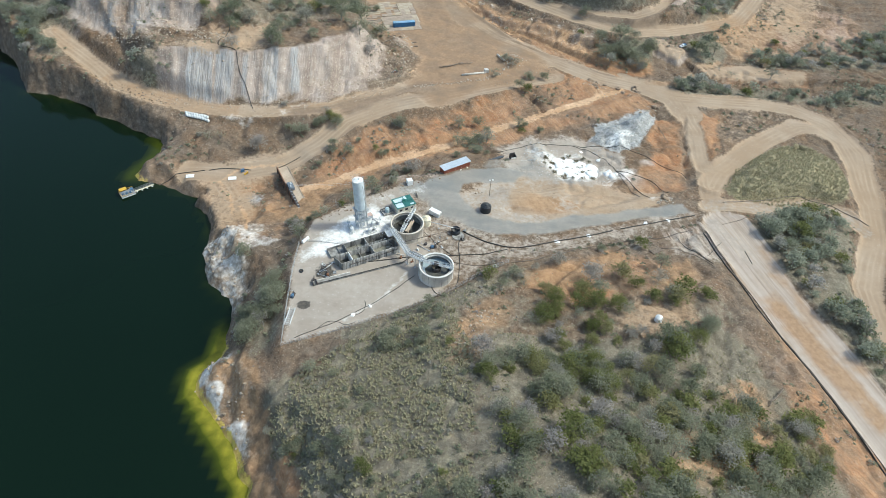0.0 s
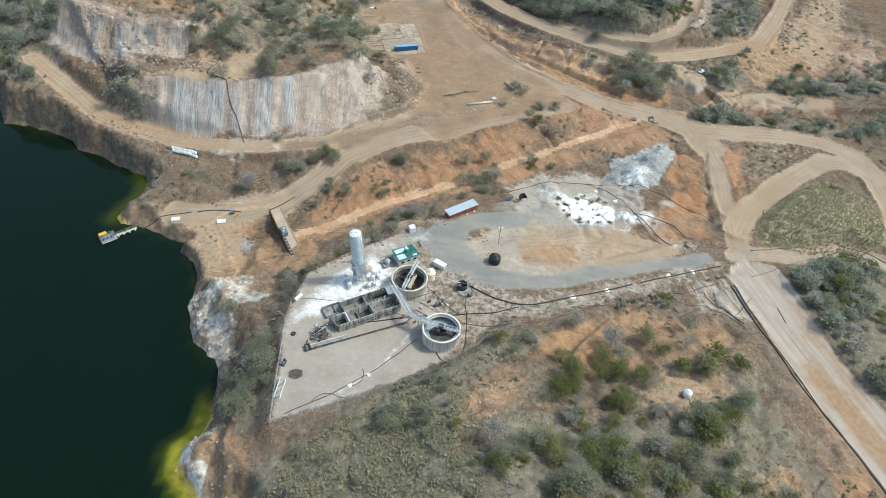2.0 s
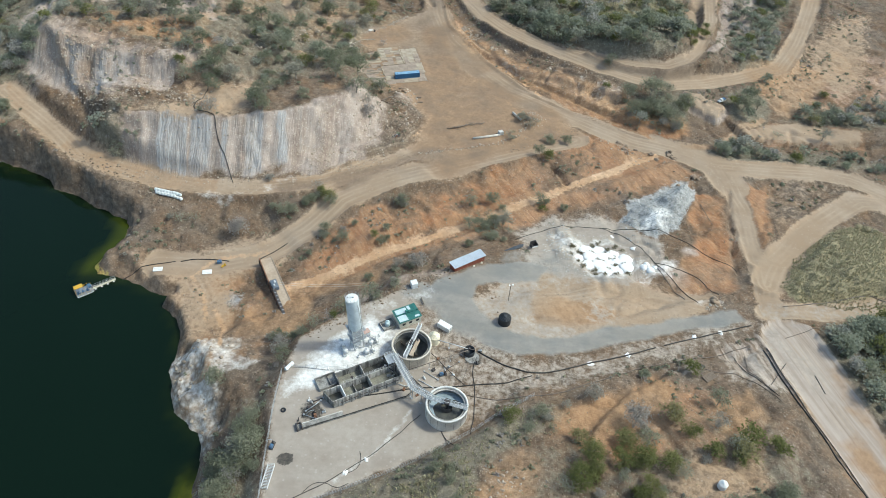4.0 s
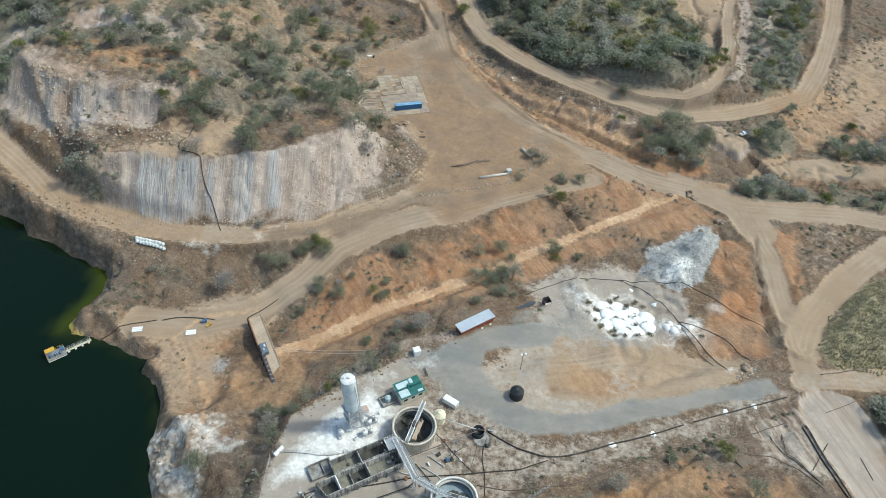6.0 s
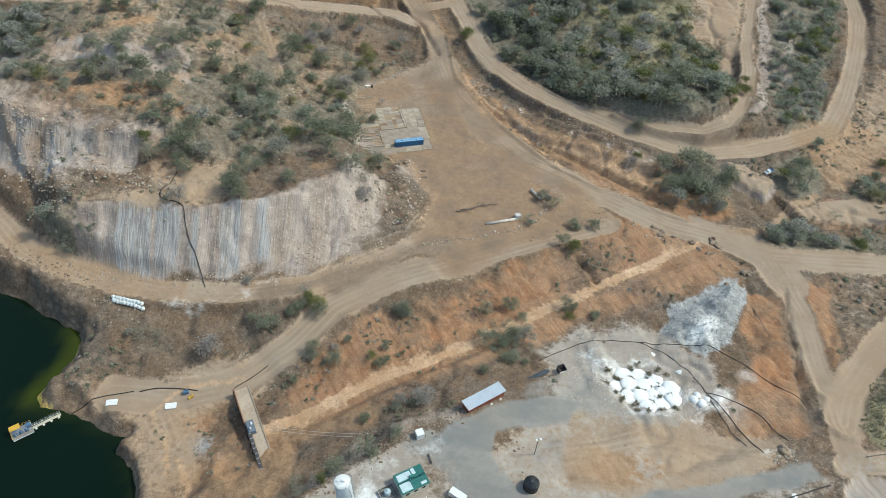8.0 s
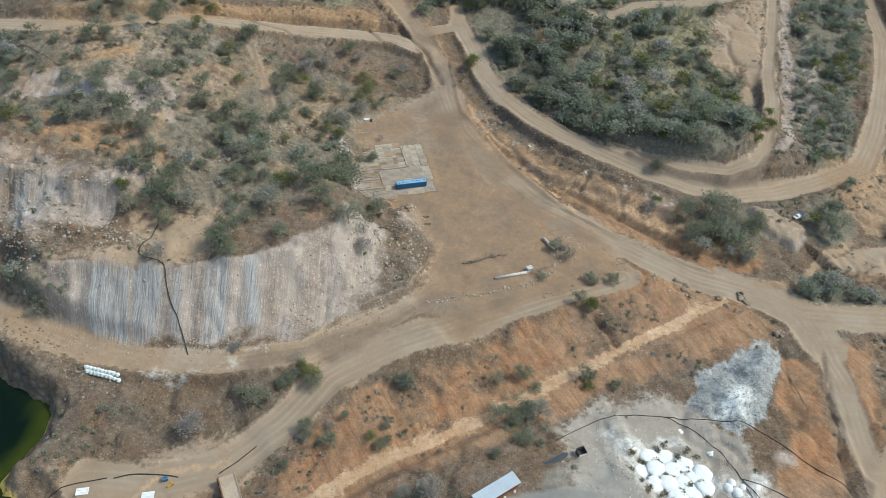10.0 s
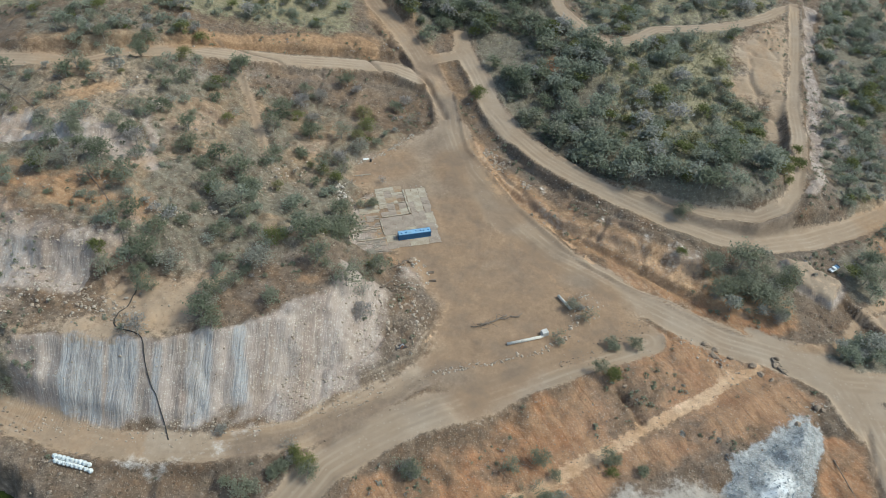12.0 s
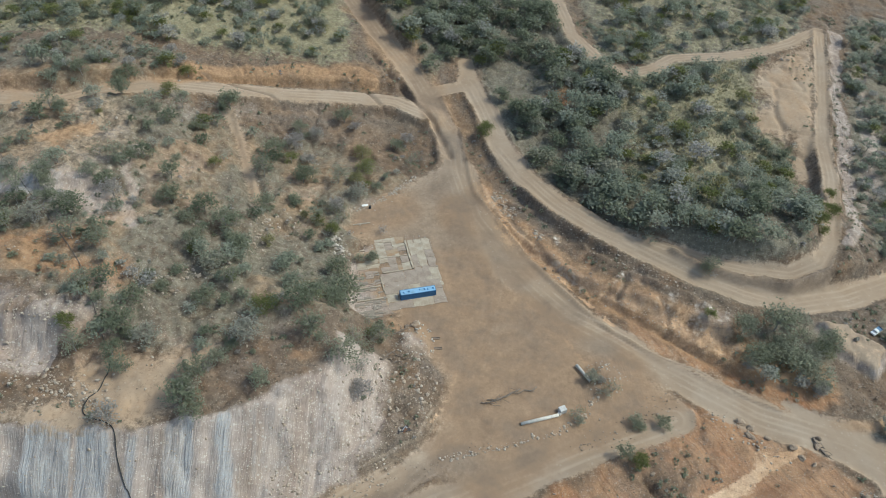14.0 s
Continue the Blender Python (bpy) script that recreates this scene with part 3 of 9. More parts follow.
EDGED = [(MAIN_NORTH[:9], 8.5), (MAIN_NORTH[8:], 5.3), (HAIR, 5.8), (MAIN[:6], 10.5), (MAIN[8:], 4.6), (LOOP_E1, 6), (LOOP_E2, 6), (LOOP_E3, 4), (INNER, 3.6), (LOWER, 6.5), (CLIFF_ROAD, 6), (CONNECT, 4.5)]


# crisp scarps: places along the foot, drop, reach; the high side lies to the left of the line
SCARPS = [([(-152, 322), (-132, 316), (-120, 318), (-108, 312)], 1.5, 6), ([(-186, 346), (-171, 326), (-159, 314), (-146, 307)], 2.8, 8),
          ([(172, 349), (148, 346), (131, 346), (127, 352)][::-1] + [(200, 352), (232, 352)], 3.2, 9), ([(-14, 436), (5, 408), (26, 388), (50, 376), (72, 367)][::-1], -2.2, 7), ([(-58, 239), (-25, 261.5), (6, 279.5), (33, 298.5), (55, 312.5), (80, 328)], 1.1, 5),
          ([(-150, 392), (-122, 398), (-104, 388)], 1.8, 7), ([(-176, 425), (-140, 432), (-112, 420), (-90, 428)], 2.0, 8), ([(-108, 372), (-92, 358), (-70, 350)], 1.6, 6), ([(-100, 446), (-78, 452), (-52, 448)], 1.6, 6),
          ([(-196, 445), (-178, 450), (-159, 460), (-140, 470), (-120, 478), (-98, 487), (-75, 495), (-60, 498)], 3.6, 13), (BERM_RING, 2.2, 7)]


def scarp(x, y, line, drop, reach):
    """A step along a line, fading away on both sides."""
    u, v = x + 2.2 * fbm(x, y, 7, 3, 180), y + 2.2 * fbm(x, y, 7, 3, 183)
    best, side = np.full(x.shape, 1e9), np.ones(x.shape)
    for p, q in zip(line, line[1:]):
        dx, dy = q[0] - p[0], q[1] - p[1]
        t = np.clip(((u - p[0]) * dx + (v - p[1]) * dy) / (dx * dx + dy * dy), 0, 1)
        d = np.hypot(u - p[0] - t * dx, v - p[1] - t * dy)
        hit = d < best
        side = np.where(hit, np.sign(dx * (v - p[1]) - dy * (u - p[0])), side)
        best = np.where(hit, d, best)
    return drop * (smooth(-0.9, 0.9, best * side) - 0.5) * np.exp(-(best / reach) ** 2)


def height(x, y):
    """Level of the ground."""
    x, y = np.asarray(x, float), np.asarray(y, float)
    z = np.full(x.shape, -6.0)
    for cx, cy, sx, sy, h in HILLS_SOUTH + HILLS_NORTH + HOLLOWS:
        z += h * np.exp(-((x - cx) / sx) ** 2 / 2 - ((y - cy) / sy) ** 2 / 2)
    far = np.hypot(x - 0, y - 330)
    z += smooth(330, 900, far) * (26 + 60 * fbm(x, y, 260, 3, 60))
    rough = fbm(x, y, 26, 4, 20) * 3.2 + fbm(x + 0.4 * y, y - 0.4 * x, 6.5, 2, 27) * 1.2
    calm = np.ones(x.shape)
    up = area(x, y, PLATEAU)
    lip = up + 3.0 * fbm(x, y, 9, 3, 51)
    face = 8.5 - 0.78 * np.maximum(0, lip) - smooth(0, 3, lip) * (0.6 + 3.4 * np.abs(fbm(x + 2 * fbm(x, y, 7, 2, 57), y * 0.1, 4.5, 3, 50)) - 0.9 * fbm(x, y, 8, 2, 54)) + 1.2 * fbm(x, y, 12, 3, 53)
    z = np.where(up < 26, np.maximum(z, face), z)
    # the higher face to the west
    up = area(x, y, WEST_TOP)
    lip = up + 2.5 * fbm(x, y, 8, 3, 251)
    face = 16.5 - 1.0 * np.maximum(0, lip) - smooth(0, 3, lip) * (0.4 + 3.6 * np.abs(fbm(x + 0.3 * y, (y - 0.3 * x) * 0.15, 6, 3, 254)))
    z = np.where(up < 28, np.maximum(z, face), z)
    z = z + 0.9 * (1 - smooth(-9, -1, up)) * (np.floor(up / 3.5) - up / 3.5) * (up < 0)
    for line, half, fall in GRADED:
        d, lv = near_line(x, y, line)
        w = 1 - smooth(half, half + fall, d)
        z = z + (lv - z) * w
        calm = np.minimum(calm, 1 - w)
    w = 1 - smooth(0, 7, area(x, y, PAD))
    z, calm = z * (1 - w), np.minimum(calm, 1 - w)
    w = 1 - smooth(0, 4, area(x, y, CLEARING))
    z, calm = z + (-9 - z) * w * 0.7, np.minimum(calm, 1 - 0.8 * w)
    # eroded bank between the two roads: a washed drain along its foot, ledges and gullies down it
    d, _ = near_line(x + 2.5 * fbm(x, y, 9, 3, 110), y + 2.5 * fbm(x, y, 9, 3, 113), MID_SLOPE)
    w = np.exp(-(d / 7.0) ** 2) * calm * (1 - 0.85 * patch(x, y, RED_SHOULDER, 3))
    z += w * (2.4 * (np.abs(fbm(0.75 * x - 0.66 * y, 0.66 * x + 0.75 * y, 7, 4, 116)) - 0.12) + 1.0 * fbm(x + 0.5 * y, y - 0.5 * x, 5, 2, 119))
    z -= 1.3 * np.exp(-((near_line(x, y, MAIN_NORTH[3:8])[0] - 10.5 - 1.5 * fbm(x, y, 14, 2, 121)) / 1.0) ** 2) * smooth(0, 6, area(x, y, CLEARING)) * smooth(2, 8, x) * (1 - smooth(58, 66, x)) * calm
    # ledges and rubble of the worked ground to the north-west
    w = patch(x, y, WORKED, 14) * calm
    q = fbm(x, y, 21, 4, 122) * 9
    z += w * (1.1 * (np.floor(q * 1.3) + smooth(0.0, 0.22, q * 1.3 - np.floor(q * 1.3)) - q * 1.3) + 1.3 * fbm(x + 0.5 * y, y - 0.5 * x, 5.5, 2, 125))
    for line, drop, reach in SCARPS:
        z += scarp(x, y, line, drop, reach) * np.clip(calm * 1.5, 0, 1)
    z += 2.6 * (1 - smooth(-1.0, 1.2, area(x, y, EARTH_RAMP) + fbm(x, y, 3, 2, 187))) * np.clip(2 * calm, 0, 1)
    # a washed-out hole in the red bank and rills down the bank in the east
    z -= 2.2 * np.exp(-(near_line(x, y, [(37, 314), (40, 309.5), (43.5, 304)])[0] / 1.1) ** 2)
    w = patch(x, y, FAN_EAST, 5) * calm
    z -= w * 3.2 * np.abs(fbm(0.83 * x + 0.56 * y, (-0.56 * x + 0.83 * y) * 0.15, 5, 3, 188))
    w = 1 - smooth(0, 3, area(x, y, SLAB))
    z, calm = z + (-8.6 - z) * w, np.minimum(calm, 1 - w)
    z -= 1.5 * patch(x, y, CUT_BANK, 4) * np.abs(fbm(0.77 * x - 0.63 * y, (0.63 * x + 0.77 * y) * 0.2, 4.5, 3, 301))
    z += np.clip(-area(x, y, CULVERT_MOUND) * 0.5, 0, 1.8) * (0.7 + 1.6 * fbm(x, y, 4, 3, 71)) + np.clip(-area(x, y, RUBBLE_HEAP) * 0.45, 0, 1.6) * (0.7 + 1.8 * fbm(x, y, 3.5, 3, 72))
    hp = area(x, y, HEAP)
    z += np.clip(-hp * 0.7, 0, 3.4) * (0.75 + 1.5 * fbm(x, y, 6, 4, 70))
    z += np.clip(-area(x, y, TIP) * 0.6, 0, 1.8) * (0.75 + 1.5 * fbm(x, y, 5, 4, 70))
    z += rough * np.maximum(calm, 0.05)
    # small washed channels
    w = np.clip(calm, 0, 1) * smooth(-2, 6, area(x, y, LAKE_OUTLINE))
    z -= w * (1.0 * np.exp(-(fbm(x, y, 34, 4, 140) / 0.022) ** 2) + 0.7 * np.exp(-(fbm(x, y, 15, 3, 144) / 0.035) ** 2))
    z -= 1.3 * np.exp(-(near_line(x + 2.5 * fbm(x, y, 6, 3, 64), y, GULLY)[0] / 0.8) ** 2) * (0.5 + vnoise(x, y, 4, 63))
    # gutters washed along the roads, windrows of graded spoil, blade marks on the terrace bank
    wx, wy = x + 1.6 * fbm(x, y, 7, 3, 260), y + 1.6 * fbm(x, y, 7, 3, 263)
    for line, wide, deep in WASHES:
        z -= deep * np.exp(-(near_line(wx, wy, line)[0] / wide) ** 2) * (0.5 + vnoise(x, y, 5, 266))
    for line, wide, tall in WINDROWS:
        z += tall * np.exp(-(near_line(wx, wy, line)[0] / wide) ** 2) * (0.4 + 1.2 * vnoise(x, y, 4, 267))
    z += 0.5 * band(x, y, [(-134, 480), (-116, 488), (-98, 494)], 4, 2) * np.maximum(0, np.sin((0.94 * x + 0.34 * y) * 2.6 + 3 * fbm(x, y, 9, 2, 268)))
    # rills down the red banks, and low windrows along the roads
    along, down = 0.85 * x + 0.53 * y, -0.53 * x + 0.85 * y
    z -= patch(x, y, RED_BANK, 4) * np.clip(calm, 0, 1) * 1.5 * np.abs(fbm(along, down * 0.12, 3.2, 3, 52))
    edges = [(line, half, near_line(x, y, line)[0]) for line, half in EDGED]
    for line, half, d in edges:
        ridge = 0.75 * np.exp(-((d - half - 1.2 * fbm(x, y, 11, 2, 58)) / 0.9) ** 2) * (0.3 + 1.4 * vnoise(x, y, 9, 59)) * smooth(0, 5, area(x, y, CLEARING)) * smooth(0, 4, area(x, y, RED_SHOULDER))
        for other, wide, e in edges:
            if other is not line:
                ridge = ridge * smooth(wide - 1.5, wide + 1.5, e)
        z += ridge
    d = shore_distance(x, y)
    bank = LAKE + np.where(d > 0, (0.95 + 1.5 * smooth(-118, -130, x) * smooth(266, 276, y) + 0.7 * smooth(205, 215, y) * smooth(-116, -108, x)) * d + 2.6 * fbm(x, y, 6, 4, 33) * np.clip(d, 0, 3), 0.55 * d - 0.15)
    k = 2.0
    m = np.clip(0.5 + 0.5 * (bank - z) / k, 0, 1)
    z = bank + (z - bank) * m - k * m * (1 - m)
    return np.maximum(z, LAKE - 9)


def ground(x, y):
    return float(height(np.array([x]), np.array([y]))[0])


def band(x, y, line, half, soft=2.0):
    return 1 - smooth(half - soft, half + soft, near_line(x, y, line)[0])


def patch(x, y, poly, soft=4.0):
    return 1 - smooth(-soft, soft, area(x, y, poly))


SCRUB_AREAS = {
    "forest": ([(10, 132), (19, 148), (40, 148), (67, 147), (89, 159), (99, 151), (106, 130), (112, 96), (104, 62), (82, 40), (48, 34), (16, 50)], 7.4, 0.36),
    "forest_edge": ([(10, 146), (23, 166), (43, 176), (67, 184), (92, 181), (103, 159), (90, 160), (68, 150), (41, 149), (19, 146)], 2.0, 0.45),
    "tussocks": ([(-51, 130), (-27, 146), (4, 163), (11, 138), (13, 54), (-8, 42), (-29, 58), (-35, 103), (-46, 109)], 3.4, 0.1),
    "bank": ([(-73, 180), (-58, 184), (-51, 151), (-58, 139), (-69, 156)], 20, 0.05),
    "hedge": ([(-32, 149), (-14, 159), (6, 171), (30, 185), (36, 179), (10, 161), (-13, 147), (-26, 139)], 6, 0.15),
    "east_patch": ([(117, 219), (142, 234), (166, 230), (150, 195), (152, 163), (145, 140), (137, 164), (130, 187), (118, 203)], 14, 0.1),
    "hill": ([(-72, 571), (25, 576), (29, 543), (50, 509), (53, 463), (45, 439), (69, 410), (119, 453), (116, 424), (103, 400), (88, 394), (69, 399), (33, 419), (14, 442), (-4, 487), (-12, 519), (-26, 526), (-35, 506), (-54, 541)], 8.5, 0.05),
    "hill_open": ([(29, 543), (50, 509), (81, 525), (122, 538), (109, 488), (126, 478), (122, 453), (71, 409), (45, 439), (53, 467)], 5.5, 0.06),
    "north": ([(37, 619), (43, 526), (66, 519), (111, 541), (149, 558), (182, 645)], 7, 0.1),
    "north_left": ([(-77, 588), (-23, 612), (-22, 575), (-70, 575)], 8, 0.1),
    "valley_one": ([(73, 364), (87, 374), (110, 375), (102, 353), (93, 344), (74, 355)], 3, 0.05),
    "valley_two": ([(126, 378), (140, 388), (150, 384), (142, 359), (126, 361)], 4, 0.1),
    "valley_three": ([(108, 335), (125, 347), (137, 340), (167, 341), (162, 328), (130, 326), (113, 328)], 7, 0.1),
    "north_west": ([(-215, 441), (-138, 452), (-64, 452), (-38, 440), (-56, 393), (-58, 371), (-50, 353), (-67, 347), (-91, 327), (-118, 334), (-190, 366)], 1.5, 0.05),
    "grove_one": ([(-134, 362), (-117, 368), (-103, 344), (-111, 330), (-123, 334)], 1.5, 0.1),
    "grove_two": ([(-106, 377), (-91, 384), (-52, 377), (-50, 363), (-64, 354), (-83, 350), (-101, 360)], 2.0, 0.1),
    "far_west": ([(-280, 557), (-94, 606), (-73, 508), (-128, 500), (-230, 478)], 7, 0.1),
    "terrace_rim": ([(-214, 474), (-143, 489), (-129, 456), (-166, 447), (-199, 448)], 4, 0.2),
    "far_east": ([(185, 591), (235, 604), (149, 391), (136, 410), (145, 461)], 8, 0.05),
    "creek": ([(148, 366), (187, 385), (253, 414), (235, 367), (182, 365)], 9, 0.05),
    "creek_side": ([(112, 337), (134, 345), (143, 330), (180, 341), (227, 347), (220, 330), (181, 331), (118, 324)], 7, 0.05),
    "pit_rim": ([(-242, 355), (-209, 360), (-187, 318), (-197, 303), (-213, 312)], 9, 0.05),
    "pit_head": ([(-242, 350), (-238, 425), (-207, 432), (-190, 388), (-196, 345)], 7, 0.05),
    "hollow": ([(-157, 305), (-146, 309), (-133, 297), (-146, 292)], 5, 0.1),
}
LITTER = {"north_west": 0.5, "forest_edge": 0.35, "terrace_rim": 0.45, "bank": 0.6, "creek": 0.6, "creek_side": 0.6, "pit_rim": 0.6, "grove_one": 0.65, "grove_two": 0.65}
BARE_HILL = HILL_BARE


def span(lo, hi, step, reach, grow):
    """Even steps from lo to hi, then longer and longer ones out to the horizon."""
    mid = list(np.arange(lo, hi, step))
    out, s = [], step
    while not out or out[-1] < reach:
        s *= grow
        out.append((out[-1] if out else 0) + s)
    return np.array([lo - v for v in reversed(out)] + mid + [mid[-1] + v for v in out])


def np_mesh(name, verts, faces, attrs=(), flat=True):
    """A mesh from arrays of corners and of faces with equal numbers of corners."""
    me = bpy.data.meshes.new(name)
    n, k = faces.shape
    me.vertices.add(len(verts))
    me.vertices.foreach_set("co", np.ascontiguousarray(verts, np.float32).ravel())
    me.loops.add(n * k)
    me.loops.foreach_set("vertex_index", np.ascontiguousarray(faces, np.int32).ravel())
    me.polygons.add(n)
    me.polygons.foreach_set("loop_start", np.arange(0, n * k, k, dtype=np.int32))
    me.polygons.foreach_set("use_smooth", np.full(n, not flat))
    me.update(calc_edges=True)
    for key, values in attrs:
        a = me.attributes.new(key, "FLOAT", "POINT")
        a.data.foreach_set("value", np.ascontiguousarray(values, np.float32))
    me.validate()
    return me


def grid_faces(nx, ny):
    i = np.arange(ny - 1)[:, None] * nx + np.arange(nx - 1)[None, :]
    return np.stack([i, i + 1, i + nx + 1, i + nx], -1).reshape(-1, 4)


def build_land():
    gx, gy = span(-250, 232, 0.88, 2600, 1.35), span(54, 605, 0.88, 2600, 1.35)
    X, Y = [a.ravel() for a in np.meshgrid(gx, gy)]
    Z = height(X, Y)
    jx, jy = X + 9 * fbm(X, Y, 12, 4, 80), Y + 9 * fbm(X, Y, 12, 4, 84)
    rx, ry = X + 4.0 * fbm(X, Y, 16, 4, 90), Y + 4.0 * fbm(X, Y, 16, 4, 94)
    near = np.hypot(X, Y - 330) < 420
    keep = {}

    def mask(name, fn):
        v = np.zeros(X.shape)
        v[near] = np.clip(fn(jx[near], jy[near], rx[near], ry[near], X[near], Y[near]), 0, 1)
        if name in ("dark_and_shade", "scrub", "road", "haul"):
            # the graded shoulder is bare red earth
            v[near] *= 1 - 0.8 * patch(jx[near], jy[near], RED_SHOULDER, 2) * (1 - band(rx[near], ry[near], WINDROWS[0][0], 0.7, 0.6))
        keep[name] = v
        return v

    top = lambda vals: np.maximum.reduce(vals)
    mask("road", lambda x, y, u, v, X, Y: top([0.5 * patch(x, y, FAN_EAST, 4), 0.6 * patch(x, y, HILL_EAST, 8), 0.8 * patch(u, v, BENCH_NE, 2), 0.7 * band(u, v, CREEK_BED, 1.6, 1.2), 0.25 * patch(x, y, GREY_WEDGE, 4), 0.9 * band(u, v, MAIN[:6], 9.5), band(u, v, MAIN[6:], 4.0, 1.5), band(u, v, MAIN_NORTH[:9], 8), band(u, v, MAIN_NORTH[8:], 5), band(u, v, CONNECT, 4), 0.7 * band(u, v, TRAIL_NW, 2.2), 0.35 * patch(x, y, NW_BARE, 6), 0.65 * patch(x, y, BENCH_TAN, 4), 0.75 * patch(x, y, HILL_BARE, 5), 0.5 * patch(x, y, TANK_BARE, 4), 0.95 * patch(u, v, EARTH_RAMP, 1.5), band(u, v, HAIR, 5), band(u, v, LOOP_E1, 5.5), band(u, v, LOOP_E2, 5.5),
         band(u, v, LOOP_E3, 4), band(u, v, INNER, 3), band(u, v, RIDGE, 3), band(u, v, CLIFF_ROAD, 5) * 0.75, band(u, v, LOWER, 6), band(x, y, SHORT, 9, 5) * 0.6, band(u, v, TERRACE, 4.5, 2) * 0.85, patch(x, y, CLEARING) * 0.62, 0.7 * patch(x, y, ISLAND, 4)]))
    mask("rust", lambda x, y, u, v, X, Y: top([0.7 * patch(x, y, [(2, 142), (10, 160), (20, 158), (14, 132), (4, 130)], 4), 0.95 * patch(x, y, [(-73, 141), (-66, 146), (-57, 139), (-53, 131), (-60, 129), (-68, 132)], 2.5), 0.6 * patch(x, y, FAN_EAST, 4), 0.35 * patch(x, y, HILL_EAST, 8), 0.5 * band(u, v, CREEK_BED, 2, 1.5), 0.75 * patch(x, y, [(-15, 359), (0, 366), (18, 358), (18, 340), (8, 330), (-9, 326), (-14, 338)], 5), 0.9 * band(x, y, TERRACE_BANK, 6, 3) * smooth(-165, -135, X), 0.45 * band(x, y, TERRACE_BANK, 6, 3), 0.4 * patch(x, y, HILL_BARE, 5) * smooth(0.3, 0.6, vnoise(X, Y, 10, 276)), 0.25 * patch(x, y, BENCH_TAN, 4), 0.8 * patch(x, y, [(-170, 414), (-155, 427), (-149, 420), (-162, 407)], 4), 0.85 * patch(x, y, [(-158, 364), (-146, 366), (-138, 354), (-148, 349), (-153, 351)], 4), 0.8 * patch(x, y, BERM_RED, 4), 0.75 * patch(x, y, BERM_RED_EAST, 4), 0.45 * patch(x, y, TANK_BARE, 4), 0.8 * patch(u, v, ROAD_RUST, 3), 0.7 * patch(x, y, RED_FLAT, 6), 0.6 * patch(x, y, [(140, 384), (146, 418), (166, 420), (190, 415), (176, 384), (160, 374)], 6), 0.95 * patch(x, y, PALE_POINT, 5) * smooth(0.35, 0.55, vnoise(X, Y, 8, 210)), 0.8 * band(x, y, [(-58, 128), (-50, 112), (-46, 98)], 5, 4), 0.65 * patch(x, y, [(-92, 229), (-84, 233), (-66, 228), (-52, 246), (-20, 244), (-30, 228), (-46, 214), (-58, 210), (-74, 208), (-87, 214)], 5) * smooth(0.2, 0.5, vnoise(X, Y, 12, 160)), 0.6 * band(x, y, MID_SLOPE, 8, 3), 0.4 * patch(x, y, WORKED, 12) * smooth(0.38, 0.6, vnoise(X, Y, 19, 220)), 0.85 * patch(x, y, CLEARING, 6) * smooth(0.0, 0.4, vnoise(X, Y, 15, 131)), 0.8 * patch(x, y, [(26, 222), (30, 236), (52, 232), (58, 224), (44, 217)], 5) * smooth(0.3, 0.55, vnoise(X, Y, 9, 232)), 0.85 * patch(x, y, [(-18, 326), (-6, 350), (18, 352), (24, 338), (6, 322)], 6), 0.5 * patch(x, y, [(-30, 400), (-20, 360), (0, 360), (10, 372), (-10, 400)], 8), 0.6 * patch(x, y, [(-44, 366), (-30, 371), (-28, 362), (-40, 357)], 4), 0.4 * patch(x, y, WEST_BENCH, 10),
         0.45 * patch(x, y, [(60, 246), (84, 262), (92, 252), (80, 238)], 6), 0.55 * band(x, y, [(119, 205), (128, 176), (137, 150)], 3.0, 2.5), 0.6 * band(x, y, [(30, 178), (37, 182), (44, 184), (50, 181), (56, 184)], 3.5, 2.5), 0.6 * band(x, y, [(37, 180), (38, 168), (42, 160)], 2.6, 2), 0.55 * patch(x, y, [(8, 156), (20, 168), (28, 164), (24, 150), (14, 142)], 4), 0.4 * patch(x, y, [(60, 168), (84, 182), (96, 172), (80, 152), (62, 152)], 6) * smooth(0.3, 0.6, vnoise(X, Y, 9, 150)), 0.5 * band(x, y, MAIN_NORTH[6:], 12, 5) * smooth(0.3, 0.6, vnoise(X, Y, 16, 68)), 0.3 * patch(x, y, [(-150, 316), (-100, 309), (-62, 326), (-52, 345), (-80, 348), (-112, 336), (-150, 345)], 5) * smooth(0.25, 0.55, vnoise(X, Y, 13, 69)), 0.45 * band(x, y, CLIFF_ROAD, 5, 4) * (vnoise(X, Y, 18, 67) > 0.45)]))
